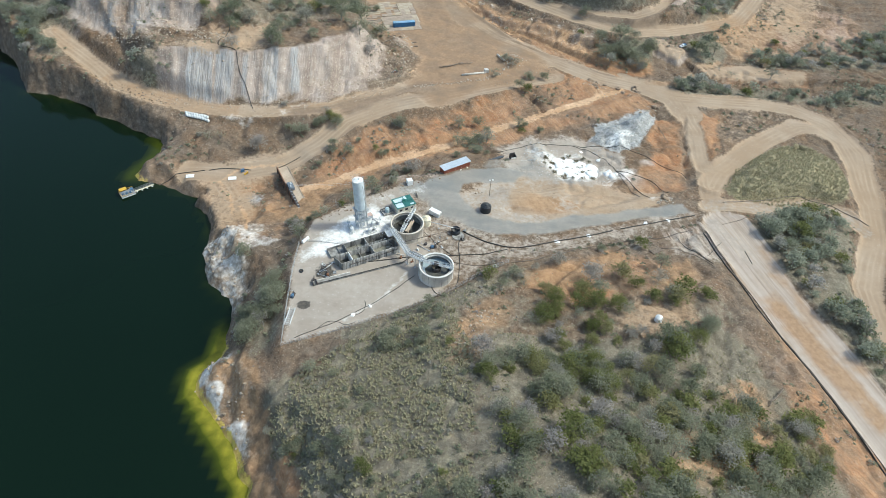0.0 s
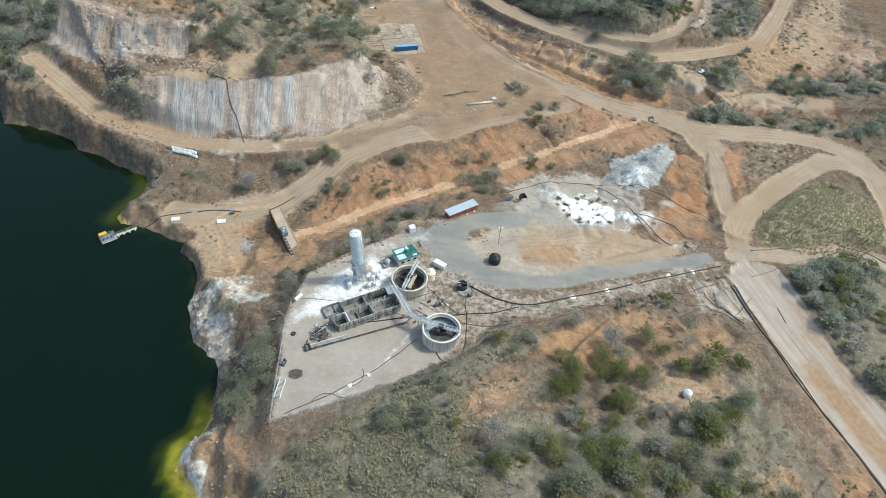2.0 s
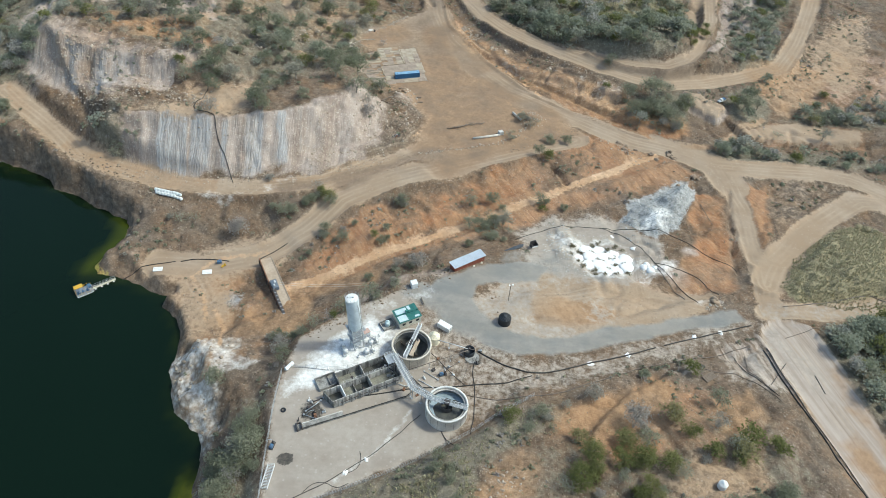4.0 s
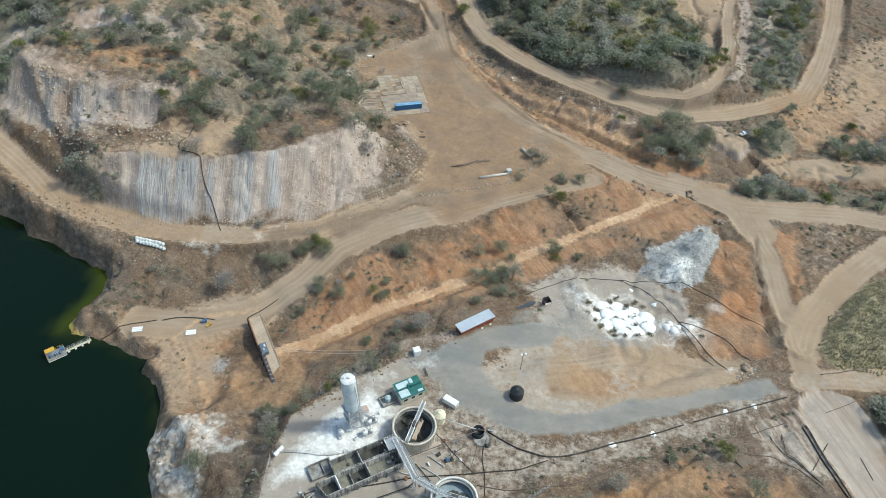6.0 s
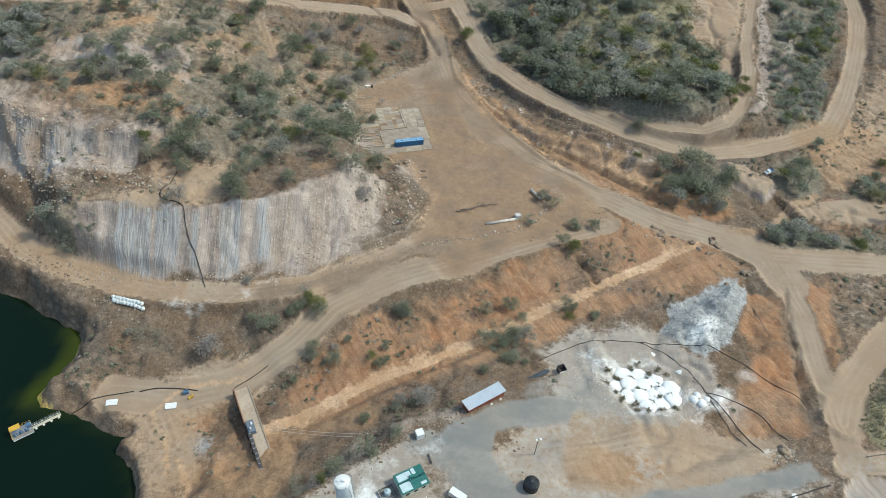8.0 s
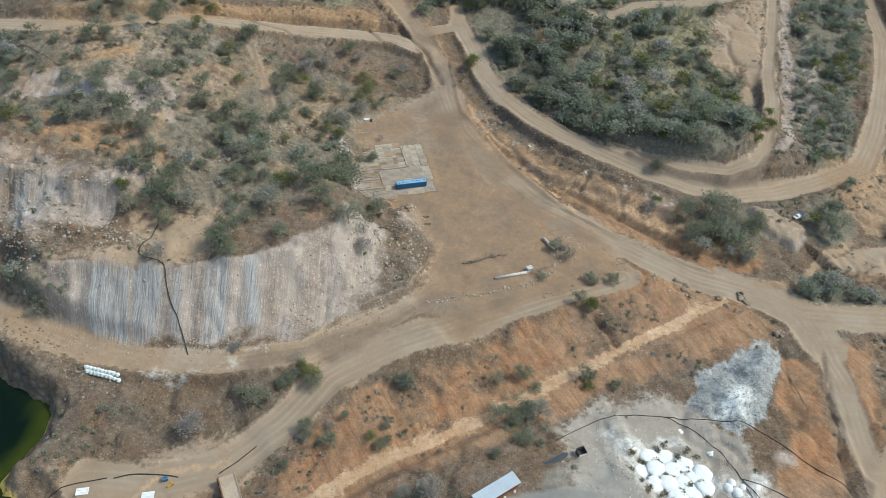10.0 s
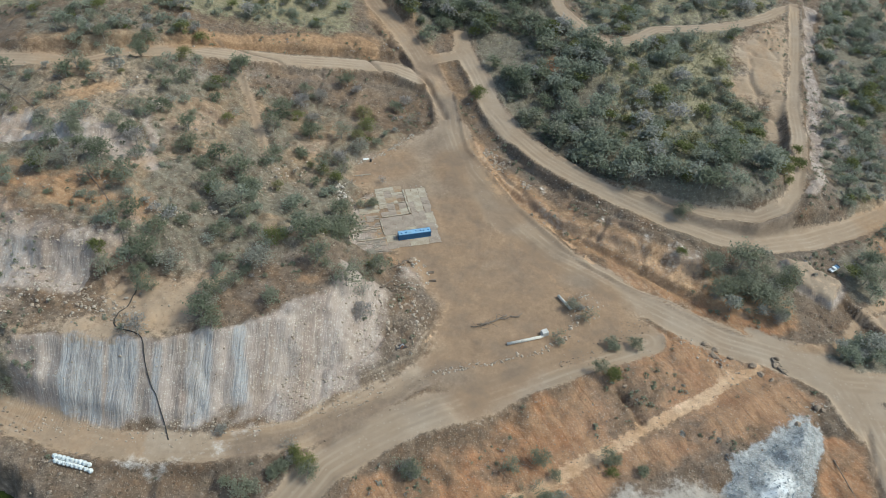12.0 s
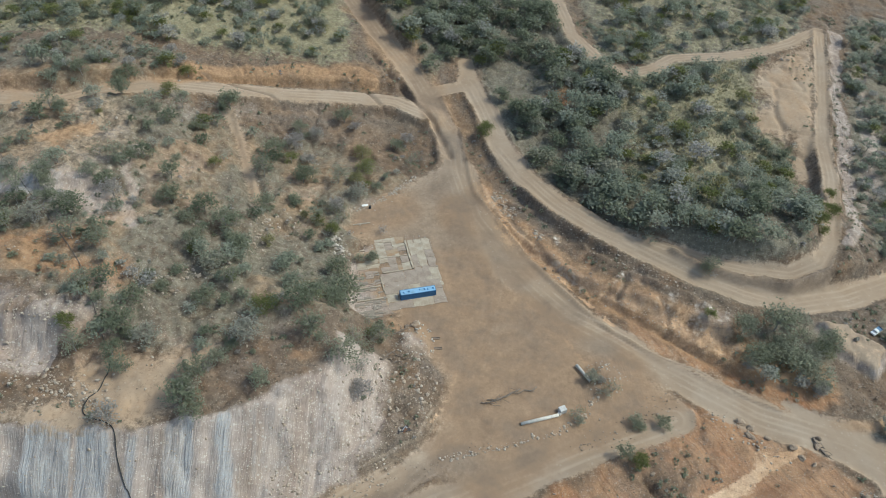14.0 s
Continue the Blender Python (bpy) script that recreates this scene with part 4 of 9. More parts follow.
    mask("track", lambda x, y, u, v, X, Y: top([0.5 * band(x, y, MID_SLOPE, 5, 3) * smooth(0.42, 0.62, fbm(0.83 * X - 0.56 * Y, (0.56 * X + 0.83 * Y) * 0.2, 5, 3, 281) + 0.5), 0.9 * band(u, v, LIGHT, 1.5, 1.3), 0.5 * band(x, y, LIGHT, 2.8, 2.2) * smooth(0.2, 0.6, vnoise(X, Y, 6, 240)), 0.2 * patch(x, y, EARTH_RAMP, 2), 0.6 * band(u, v, [(-84, 224), (-79, 216), (-76, 204)], 0.9, 0.8), 0.85 * band(u, v, [(4.5, 412), (17, 392), (30, 376.5), (36, 371)], 0.7, 0.7) * smooth(0.3, 0.5, vnoise(X, Y, 5, 277)), 0.5 * band(u, v, [(6, 376), (16, 369), (20, 360), (26, 352), (30, 343)], 0.9, 0.9), 0.35 * band(u, v, [(-19, 367), (-16, 354), (-19, 339), (-24, 327)], 0.8, 0.8), 0.3 * band(u, v, [(-23, 369), (-13, 370), (-4, 372)], 0.9, 0.9), 0.6 * patch(u, v, [(23, 338), (27, 340), (29, 335), (26, 333)], 1.5), 0.4 * band(u, v, SHORT, 1.2, 1)]))
    # dark earth patches, plus shade painted into the gullies and beside the road windrow
    mask("dark_and_shade", lambda x, y, u, v, X, Y: top([0.6 * patch(u, v, [(108, 363), (116, 355), (127, 355), (112, 344), (104, 350)], 2), top([0.9 * band(X, Y, line, wide * 0.8, 0.8) for line, wide, deep in WASHES]), 0.7 * band(u, v, WINDROWS[0][0], 0.7, 0.7), 0.8 * band(u, v, WINDROWS[2][0], 1.6, 1), 0.5 * band(u, v, WINDROWS[1][0], 1.2, 1), band(x, y, [(-75, 283), (-57, 289), (-38, 301), (-16, 318)], 3, 4), 0.7 * band(x, y, [(-20, 308), (8, 320)], 5, 5), 0.6 * band(x, y, [(-20, 450), (-4, 410), (20, 380)], 2, 3), 0.9 * band(u, v, GULLY, 0.9, 1.0), 0.6 * patch(x, y, [(-44, 298), (-18, 322), (-12, 345), (-2, 340), (-6, 318), (-30, 298)], 6), 0.6 * patch(x, y, CLEARING, 8), 0.62 * band(x, y, MAIN_NORTH[5:], 7, 4) * smooth(0.2, 0.6, vnoise(X, Y, 17, 161)), 0.5 * patch(x, y, [(-34, 300), (-20, 318), (8, 328), (24, 334), (20, 322), (-4, 306)], 5)]))
    mask("red", lambda x, y, u, v, X, Y: top([0.7 * patch(x, y, RED_SHOULDER, 2.5) * (0.6 + 0.4 * smooth(0.3, 0.6, vnoise(X, Y, 9, 302))), 0.25 * patch(x, y, CUT_BANK, 3), 0.7 * patch(x, y, RED_WEDGE, 3), 0.8 * patch(x, y, [(19, 499), (29, 505), (26, 489), (21, 488)], 3), 0.5 * patch(x, y, BERM_RED, 3), 0.45 * patch(x, y, RED_FLAT, 6) * smooth(0.35, 0.6, vnoise(X, Y, 8, 270)), 0.82 * patch(x, y, RED_BANK, 7) * (0.55 + 0.45 * smooth(0.3, 0.55, vnoise(X, Y, 18, 280))), 0.62 * patch(x, y, RED_EAST), patch(x, y, RED_SOUTH), 0.4 * patch(x, y, WEST_BENCH, 8), 0.45 * patch(x, y, [(24, 222), (34, 234), (56, 228), (48, 218), (34, 216)], 5) * smooth(0.35, 0.6, vnoise(X, Y, 10, 233)),
         0.4 * band(x, y, MID_SLOPE, 6, 3), 0.8 * patch(x, y, [(60, 352), (96, 340), (104, 345), (86, 360)], 4), 0.2 * patch(x, y, [(-150, 316), (-118, 311), (-62, 326), (-52, 345), (-80, 345), (-110, 335), (-150, 340)], 6), 0.5 * patch(x, y, PALE_POINT, 5), 0.6 * patch(x, y, [(25, 172), (44, 186), (70, 192), (90, 190), (80, 176), (50, 160)], 8), 0.5 * patch(x, y, [(-190, 372), (-130, 372), (-110, 345), (-150, 345)], 8),
         0.55 * patch(x, y, [(105, 130), (112, 165), (124, 150), (135, 110), (120, 90)], 8), 0.7 * patch(x, y, BENCH_NE), 0.45 * patch(x, y, BARE_EAST, 10), 0.8 * patch(x, y, [(113, 300), (111, 276), (113, 262), (118, 268), (121, 290)], 3)]))
    def face(X, Y):
        lip = area(X, Y, PLATEAU) + 3.0 * fbm(X, Y, 9, 3, 51) + 4.5 * fbm(X, Y, 4, 3, 275)
        return smooth(-2.0, 1.6, lip) * (1 - smooth(15, 21, lip + 9 * fbm(X, Y, 8, 3, 155))) * (Y < 345) * smooth(-146, -138, X) * (1 - smooth(-44, -32, X))

    def seams(X, Y):
        """Blue-grey seams down the quarry face."""
        q = X + 0.1 * (Y - 307) + 4.5 * fbm(X, Y * 0.12, 8, 3, 271) + 1.5 * fbm(X, Y, 5, 2, 274)
        return top([k * smooth(lo - 1.2, lo + 1.2, q) * (1 - smooth(hi - 1.2, hi + 1.2, q)) for lo, hi, k in ((-127.5, -116, 1.0), (-115, -106, 0.75), (-102, -98.5, 0.7), (-92, -84, 0.75), (-79, -75, 0.9), (-71, -69, 0.4))])

    def west_face(X, Y):
        lip = area(X, Y, WEST_TOP) + 2.5 * fbm(X, Y, 8, 3, 251)
        return smooth(-0.5, 1.0, lip) * (1 - smooth(13, 20, lip)) * (X < -128) * smooth(300, 312, Y)

    mask("slate", lambda x, y, u, v, X, Y: top([face(X, Y) * seams(X, Y), 0.8 * west_face(X, Y) * smooth(-0.15, 0.15, fbm(X + 0.3 * Y, (Y - 0.3 * X) * 0.1, 9, 3, 72)) * (1 - smooth(-156, -146, X))]))
    mask("scree", lambda x, y, u, v, X, Y: top([0.45 * patch(x, y, RUBBLE_HEAP, 2), 0.7 * patch(x, y, CULVERT_MOUND, 3), 0.55 * band(x, y, [(-54, 206), (-38, 220), (-17, 234), (-2, 240)], 3, 2.5), 0.9 * west_face(X, Y), 0.85 * band(x, y, [(-136, 418), (-134, 405), (-129, 394), (-124, 377)], 2.2, 2), 0.7 * patch(x, y, [(62, 373), (73, 374), (70, 364), (63, 365)], 2), 0.85 * patch(x, y, [(-72, 318), (-50, 335), (-37, 327), (-43, 305), (-62, 293), (-78, 291)], 3), 0.85 * patch(x, y, [(48, 264), (62, 276), (80, 272), (94, 262), (84, 246), (66, 240)], 6) * smooth(0.3, 0.6, vnoise(X, Y, 8, 202)), 0.45 * band(x, y, [(34, 250), (50, 241), (70, 240)], 4, 4), 0.8 * patch(u, v, SLAB, 2), 0.8 * patch(x, y, [(-37, 358), (-29, 364), (-26, 354), (-32, 350)], 2), face(X, Y), 0.55 * band(x, y, [(-182, 350), (-143, 338), (-120, 338)], 5, 4), 0.3 * patch(x, y, WORKED, 12) * smooth(0.6, 0.8, vnoise(X, Y, 12, 190)), 0.7 * band(x, y, EARTH_RAMP + EARTH_RAMP[:1], 2.0, 2), 0.6 * patch(x, y, [(-200, 372), (-150, 345), (-148, 312), (-190, 330)], 8), 0.25 * patch(x, y, [(-190, 430), (-150, 440), (-110, 420), (-120, 380), (-170, 380)], 14),
         0.4 * band(x, y, MID_SLOPE, 3.5, 2.5), 0.3 * patch(x, y, BENCH_NE, 4), 0.3 * patch(x, y, BARE_EAST, 8), 0.85 * band(x, y, [(125, 409), (142, 448), (149, 483), (159, 525), (172, 572)], 2.8, 1.5), 0.6 * band(x, y, [(143, 427), (154, 456), (164, 494), (175, 538)], 4, 3)]))
    mask("ash", lambda x, y, u, v, X, Y: top([0.55 * patch(x, y, [(-87, 232), (-83, 236), (-77, 233), (-76, 226), (-82, 225)], 3), 0.4 * patch(x, y, [(-93, 232), (-90, 236), (-86, 229), (-89, 225)], 3), patch(x, y, HEAP, 3), 0.9 * patch(x, y, TIP, 2.5)]))
    mask("oil", lambda x, y, u, v, X, Y: top([1 - smooth(1.2, 2.2, np.hypot((X + 45.5) / 1.3, Y - 161.2)), 0.6 * (1 - smooth(1.5, 4, np.hypot(X - 5.5, Y - 200.6))), 0.5 * (1 - smooth(2, 5, np.hypot(X + 41, Y - 177)))]))
    mask("haul", lambda x, y, u, v, X, Y: top([0.9 * band(u, v, MAIN[:6], 9.0, 2.5), 0.5 * patch(x, y, [(84, 214), (102, 222), (112, 208), (104, 194), (90, 203)], 4)]))
    mask("yard", lambda x, y, u, v, X, Y: top([0.75 * patch(x, y, HEAP_APRON, 5), patch(u, v, PAD, 2) * (1 - 0.62 * smooth(-13, -4, u + 0.35 * (v - 195))), 0.4 * patch(x, y, WORKS_EAST, 4), 0.32 * band(u, v, LOOP_E3, 4, 2), 0.5 * patch(x, y, ISLAND, 4) * smooth(0.3, 0.6, vnoise(X, Y, 16, 231)), 0.5 * patch(x, y, [(6, 214), (12, 226), (22, 224), (22, 214), (14, 210)], 3), 0.35 * patch(x, y, [(62, 203), (84, 214), (102, 222), (112, 208), (104, 192), (86, 197)], 5) * smooth(0.2, 0.5, vnoise(X, Y, 9, 201)), 0.35 * patch(x, y, [(96, 226), (106, 230), (114, 210), (118, 192), (108, 196)], 4)]))
    mask("bitumen", lambda x, y, u, v, X, Y: top([0.45 * patch(x, y, [(22, 261), (42, 251), (47, 240), (27, 240), (13, 247)], 5), patch(u, v, BITUMEN, 2.0), 0.75 * band(u, v, [(-16, 226), (-5, 222), (2, 214)], 5, 3), 0.55 * band(x, y, [(33, 246), (52, 242)], 4, 5)]))
    mask("lime", lambda x, y, u, v, X, Y: top([0.5 * band(x, y, LIME_RING, 1.5, 2.0), 0.5 * patch(x, y, TIP, 3) * smooth(0.4, 0.6, vnoise(X, Y, 5, 278)), 0.6 * patch(x, y, PALE_POINT, 4) * smooth(0.45, 0.65, vnoise(X, Y, 7, 211)), patch(x, y, SPILL, 5), 0.55 * patch(x, y, SALT, 6) * smooth(0.3, 0.6, vnoise(X, Y, 6, 196)), 0.8 * patch(x, y, [(42, 258), (48, 265), (56, 264), (64, 258), (64, 250), (54, 245), (46, 250)], 3), 0.45 * band(x, y, [(-30, 157), (-23, 163), (-10, 178)], 0.9, 1.2), 0.9 * patch(x, y, [(73, 280), (77, 288), (82, 290), (84, 285), (80, 278)], 3), 0.6 * patch(x, y, [(66, 250), (74, 258), (82, 256), (76, 248)], 4), 0.35 * patch(x, y, PALE_SHORE, 4) * (vnoise(X, Y, 5, 3) > 0.45),
         0.3 * band(x, y, [(-28, 214), (-14, 224)], 3, 4), 0.15 * patch(x, y, [(-80, 228), (-70, 234), (-66, 226), (-74, 220)], 4), 0.2 * patch(x, y, [(-68, 212), (-60, 216), (-56, 208), (-64, 202)], 4), 0.4 * band(x, y, [(84, 231), (90, 235)], 1.5, 1.5), 0.3 * patch(x, y, [(-80, 203), (-70, 203), (-58, 205), (-64, 195), (-75, 191)], 3) * smooth(0.35, 0.6, vnoise(X, Y, 4, 195)), 0.35 * band(x, y, [(-106, 278), (-84, 279), (-70, 290)], 3, 4)]))
    lake_d = shore_distance(X, Y)
    mask("rock", lambda x, y, u, v, X, Y: top([0.9 * (1 - smooth(6, 13, shore_distance(X, Y))), 0.5 * patch(x, y, PALE_SHORE, 4)]))
    mask("chalk", lambda x, y, u, v, X, Y: top([0.8 * band(u, v, [(16, 397), (22, 390), (28, 382.5), (32, 378)], 0.9, 0.8) * smooth(0.25, 0.5, vnoise(X, Y, 3, 303)), 0.55 * band(u, v, [(36, 381), (48, 370), (60, 363.5), (72, 357)], 0.6, 0.7), 0.42 * patch(x, y, CUT_BANK, 3) * smooth(0.42, 0.62, fbm(0.77 * X - 0.63 * Y, (0.63 * X + 0.77 * Y) * 0.16, 4, 3, 304) + 0.5), 0.95 * patch(x, y, PALE_SHORE, 4), 0.9 * patch(x, y, PALE_POINT, 4), 0.25 * patch(x, y, [(2, 142), (10, 158), (18, 156), (12, 132), (4, 130)], 4)]))
    mask("sulphur", lambda x, y, u, v, X, Y: (1 - smooth(0.5, 2.6, shore_distance(X, Y))) * top([band(X, Y, [(-78, 152), (-84, 139), (-70, 123), (-56, 106)], 6, 4), 0.6 * band(X, Y, [(-136, 262), (-136, 248), (-134, 244)], 5, 3)]))
    mask("grass", lambda x, y, u, v, X, Y: top([0.75 * patch(x, y, HILL_GRASS, 10), 0.5 * patch(x, y, SCRUB_AREAS["hill_open"][0], 8), patch(u, v, MOUND, 3), 0.2 * patch(x, y, SCRUB_AREAS["tussocks"][0], 6), 0.75 * patch(x, y, SCRUB_AREAS["far_west"][0], 12), 0.4 * patch(x, y, SCRUB_AREAS["north"][0], 12)]))
    mask("scrub", lambda x, y, u, v, X, Y: top([patch(x, y, poly, 5) * LITTER.get(name, 0.85) for name, (poly, dens, _) in SCRUB_AREAS.items()]) * (1 - 0.9 * patch(x, y, BARE_HILL, 8)))
    lane = np.full(X.shape, 30.0)
    q = np.ones(near.sum()) * 30.0
    u, v = X[near] + 2.0 * fbm(X[near], Y[near], 22, 2, 101), Y[near] + 2.0 * fbm(X[near], Y[near], 22, 2, 104)
    for line in [MAIN, MAIN_NORTH, HAIR, LOOP_E1, LOOP_E2, LOOP_E3, INNER, RIDGE, LOWER, CLIFF_ROAD, TERRACE] + TRAILS:
        q = np.minimum(q, near_line(u, v, line)[0])
    lane[near] = q
    keep["lane"] = lane
    far = ~near
    keep["scrub"][far] = 0.8 * (fbm(X[far], Y[far], 120, 2, 77) > -0.1)
    me = np_mesh("ground", np.stack([X, Y, Z], -1), grid_faces(len(gx), len(gy)), list(keep.items()), flat=False)
    me.materials.append(GROUND)
    tagged(new("ground", me), "rust and tan mine-site earth with roads, banks and spilt lime", "ground", kind="structure")


def build_lake():
    gx, gy = np.arange(-520, -30, 3.6), np.arange(-150, 375, 3.6)
    X, Y = [a.ravel() for a in np.meshgrid(gx, gy)]
    d = -shore_distance(X, Y)
    wide = 1.0 + 0.7 * fbm(X, Y, 14, 2, 36)
    south = (1 - smooth(0.8 * wide, 7.5 * wide, d)) * band(X, Y, [(-77, 154), (-86, 138), (-72, 122), (-58, 104), (-54, 84)], 9, 6)
    north = 0.42 * (1 - smooth(0.5 * wide, 7 * wide, d)) * band(X, Y, [(-134, 266), (-139, 254), (-141, 246)], 7, 4)
    edge = 0.14 * (1 - smooth(0, 3, d)) * vnoise(X, Y, 12, 38)
    shoal = np.clip(np.maximum.reduce([south, north, edge]), 0, 1)
    me = np_mesh("water", np.stack([X, Y, np.full(X.shape, LAKE)], -1), grid_faces(len(gx), len(gy)), [("shoal", shoal)])
    me.materials.append(WATER)
    tagged(new("water", me), "still dark green pit lake with yellow shallows", "lake", kind="structure")


build_land()
build_lake()

# ---- plants ----
rng = np.random.RandomState(5)


def part(name, me, material, parent=None, label=""):
    """One mesh object, a part of a thing or a thing by itself."""
    if isinstance(me, bmesh.types.BMesh):
        data = bpy.data.meshes.new(name)
        me.to_mesh(data)
        me.free()
        me = data
    if material is not None and not me.materials:
        me.materials.append(material)
    ob = new(name, me)
    ob.parent = parent
    return tagged(ob, label) if label else ob


def stick(a, b, r0, r1, sides=5):
    """A tapered round bar between two places, as arrays."""
    a, b = np.array(a, float), np.array(b, float)
    w = (b - a) / (np.linalg.norm(b - a) + 1e-9)
    u = np.cross(w, (0.31, 0.87, 0.39))
    u /= np.linalg.norm(u)
    v = np.cross(w, u)
    t = np.arange(sides) * 2 * math.pi / sides
    ring = np.cos(t)[:, None] * u + np.sin(t)[:, None] * v
    verts = np.concatenate([a + ring * r0, b + ring * r1])
    i = np.arange(sides)
    j = (i + 1) % sides
    return verts, np.stack([i, j, j + sides, i + sides], -1)


def join_np(pieces):
    vs, fs, n = [], [], 0
    for v, f in pieces:
        vs.append(v)
        fs.append(f + n)
        n += len(v)
    return np.concatenate(vs), np.concatenate(fs)


def leaves(r, centre, spread, count, size):
    """Small leaf sprays round a centre, each a three-cornered spray."""
    c = np.array(centre) + r.normal(0, 1, (count, 3)) * np.array(spread)
    a = r.normal(0, 1, (count, 3))
    a[:, 2] *= 0.45
    a /= np.linalg.norm(a, axis=1)[:, None]
    up = r.normal(0, 0.5, (count, 3)) + np.array([0, 0, 1.0])
    b = np.cross(a, up)
    b /= np.linalg.norm(b, axis=1)[:, None] + 1e-9
    s = size * r.uniform(0.6, 1.4, (count, 1))
    v = np.stack([c - a * s * 0.9 - b * s * 0.5, c + a * s * 0.9 - b * s * 0.35, c + b * s * 0.85], 1).reshape(-1, 3)
    return v, np.arange(count * 3).reshape(-1, 3)


def tree_shape(seed, tall, wide, clumps, count, size, lean=0.25, bare=0.0, fine=1.0):
    """Trunk and limbs, and the crown, as arrays; the foot at the origin."""
    r = np.random.RandomState(seed)
    wood, crown, lean_wood = [], [], []
    fork = np.array([r.normal(0, lean * 0.5), r.normal(0, lean * 0.5), tall * r.uniform(0.22, 0.4)])
    wood.append(stick((0, 0, -0.6), fork, 0.028 * tall, 0.02 * tall, 6))
    for k in range(clumps):
        ang = k * 2.4 + r.uniform(0, 0.8)
        out = wide * math.sqrt((k + 0.5) / clumps) * r.uniform(0.75, 1.1)
        tip = np.array([math.cos(ang) * out, math.sin(ang) * out, tall * (1.0 - 0.38 * (out / wide) ** 2) * r.uniform(0.82, 1.02)])
        lean_wood.append(stick(fork, tip, 0.012 * tall, 0.004 * tall, 3))
        mid = fork + (tip - fork) * 0.55 + np.array([0, 0, 0.08 * tall])
        wood.append(stick(fork, mid, 0.014 * tall, 0.009 * tall, 4))
        wood.append(stick(mid, tip, 0.009 * tall, 0.003 * tall, 4))
        for q in range(3 if bare else 1):
            wood.append(stick(mid, tip + r.normal(0, wide * 0.22, 3), 0.006 * tall, 0.002 * tall, 4))
        n = int(count * (1 - bare) * r.uniform(0.6, 1.4))
        crown.append(leaves(r, tip - np.array([0, 0, 0.06 * tall]), (wide * 0.28, wide * 0.28, tall * 0.11), max(int(n * fine), 3), size * 1.05 / math.sqrt(fine)))
    return join_np(wood), join_np(crown), join_np([stick((0, 0, -0.6), fork, 0.028 * tall, 0.02 * tall, 4)] + lean_wood)


def shape_set(fine):
    plain = [tree_shape(1, 5.2, 2.5, 9, 24, 0.42, fine=fine), tree_shape(2, 6.2, 2.9, 11, 24, 0.45, fine=fine), tree_shape(3, 4.2, 2.3, 8, 24, 0.40, fine=fine), tree_shape(4, 3.0, 1.8, 7, 22, 0.36, fine=fine),
             tree_shape(5, 5.6, 2.6, 9, 26, 0.42, bare=0.45, fine=fine), tree_shape(6, 2.0, 1.3, 6, 20, 0.32, fine=fine), tree_shape(7, 7.2, 3.2, 13, 24, 0.46, fine=fine), tree_shape(8, 3.6, 2.0, 8, 22, 0.36, bare=0.75, fine=fine)]
    green = [tree_shape(21, 4.6, 2.4, 10, 30, 0.38, fine=fine), tree_shape(22, 3.6, 1.9, 9, 26, 0.34, fine=fine), tree_shape(23, 5.6, 3.0, 12, 30, 0.40, fine=fine)]
    return plain, green


SHAPES, GREEN_SHAPES = shape_set(3.6)
FAR_SHAPES, FAR_GREEN = shape_set(1.3)


def free_ground(x, y):
    """How far a place lies from roads, yards and water."""
    x, y = np.asarray(x, float), np.asarray(y, float)
    d = np.full(x.shape, 1e9)
    for line, half in ((HAIR, 6), (MAIN[:6], 11), (MAIN[5:], 6), (MAIN_NORTH[:9], 8), (MAIN_NORTH[8:], 5.5), (CONNECT, 4), (TRAIL_NW, 2.5), (LOOP_E1, 6.5), (LOOP_E2, 6.5), (LOOP_E3, 5), (INNER, 4), (RIDGE, 4), (CLIFF_ROAD, 6), (LOWER, 6), (LIGHT, 2), (LOOP, 9), (TERRACE, 5)):
        d = np.minimum(d, near_line(x, y, line)[0] - half)
    d = np.minimum(d, np.hypot(x - 71.4, y - 157.6) - 5.5)
    for poly in (PAD, CLEARING, SLAB, SALT, HEAP):
        d = np.minimum(d, area(x, y, poly) - 1)
    return np.minimum(d, area(x, y, LAKE_OUTLINE) - 3)


# trees and bushes that stand out, by kind
BIG_TREES = [(-145, 297), (-198, 315), (-86, 262), (83, 358), (93, 355), (96, 348), (76, 355), (132, 367), (140, 370), (138, 377), (87, 362), (95, 366), (100, 361)]
GREEN_TREES = [(74, 202), (36, 172), (48, 170), (52, 164), (67, 174), (72, 168), (54, 152), (50, 154), (78, 166), (66, 372), (120, 427), (113, 415), (36, 454), (72, 406), (-9, 468), (149, 333), (127, 439)]
GREY_SHRUBS = [(-46, 405.5), (-63, 400), (-61, 407), (25, 346), (31, 342), (-45, 356), (-43, 349), (-60, 343), (-55, 339), (-49, 347), (-45, 344), (-64, 412), (-70, 404), (-70, 415), (-46, 346), (-41, 351), (33, 156), (61, 152), (78, 187), (23, 178), (30, 155), (46, 158), (-109, 265), (-104, 266), (-113, 266), (62, 427), (33, 428), (70, 392), (145, 349), (166, 350), (122, 339), (116, 335), (51, 405), (177, 388), (-45, 262), (12, 265), (7, 267), (3, 285), (31, 290), (-24, 281), (-28, 282), (19, 333)]
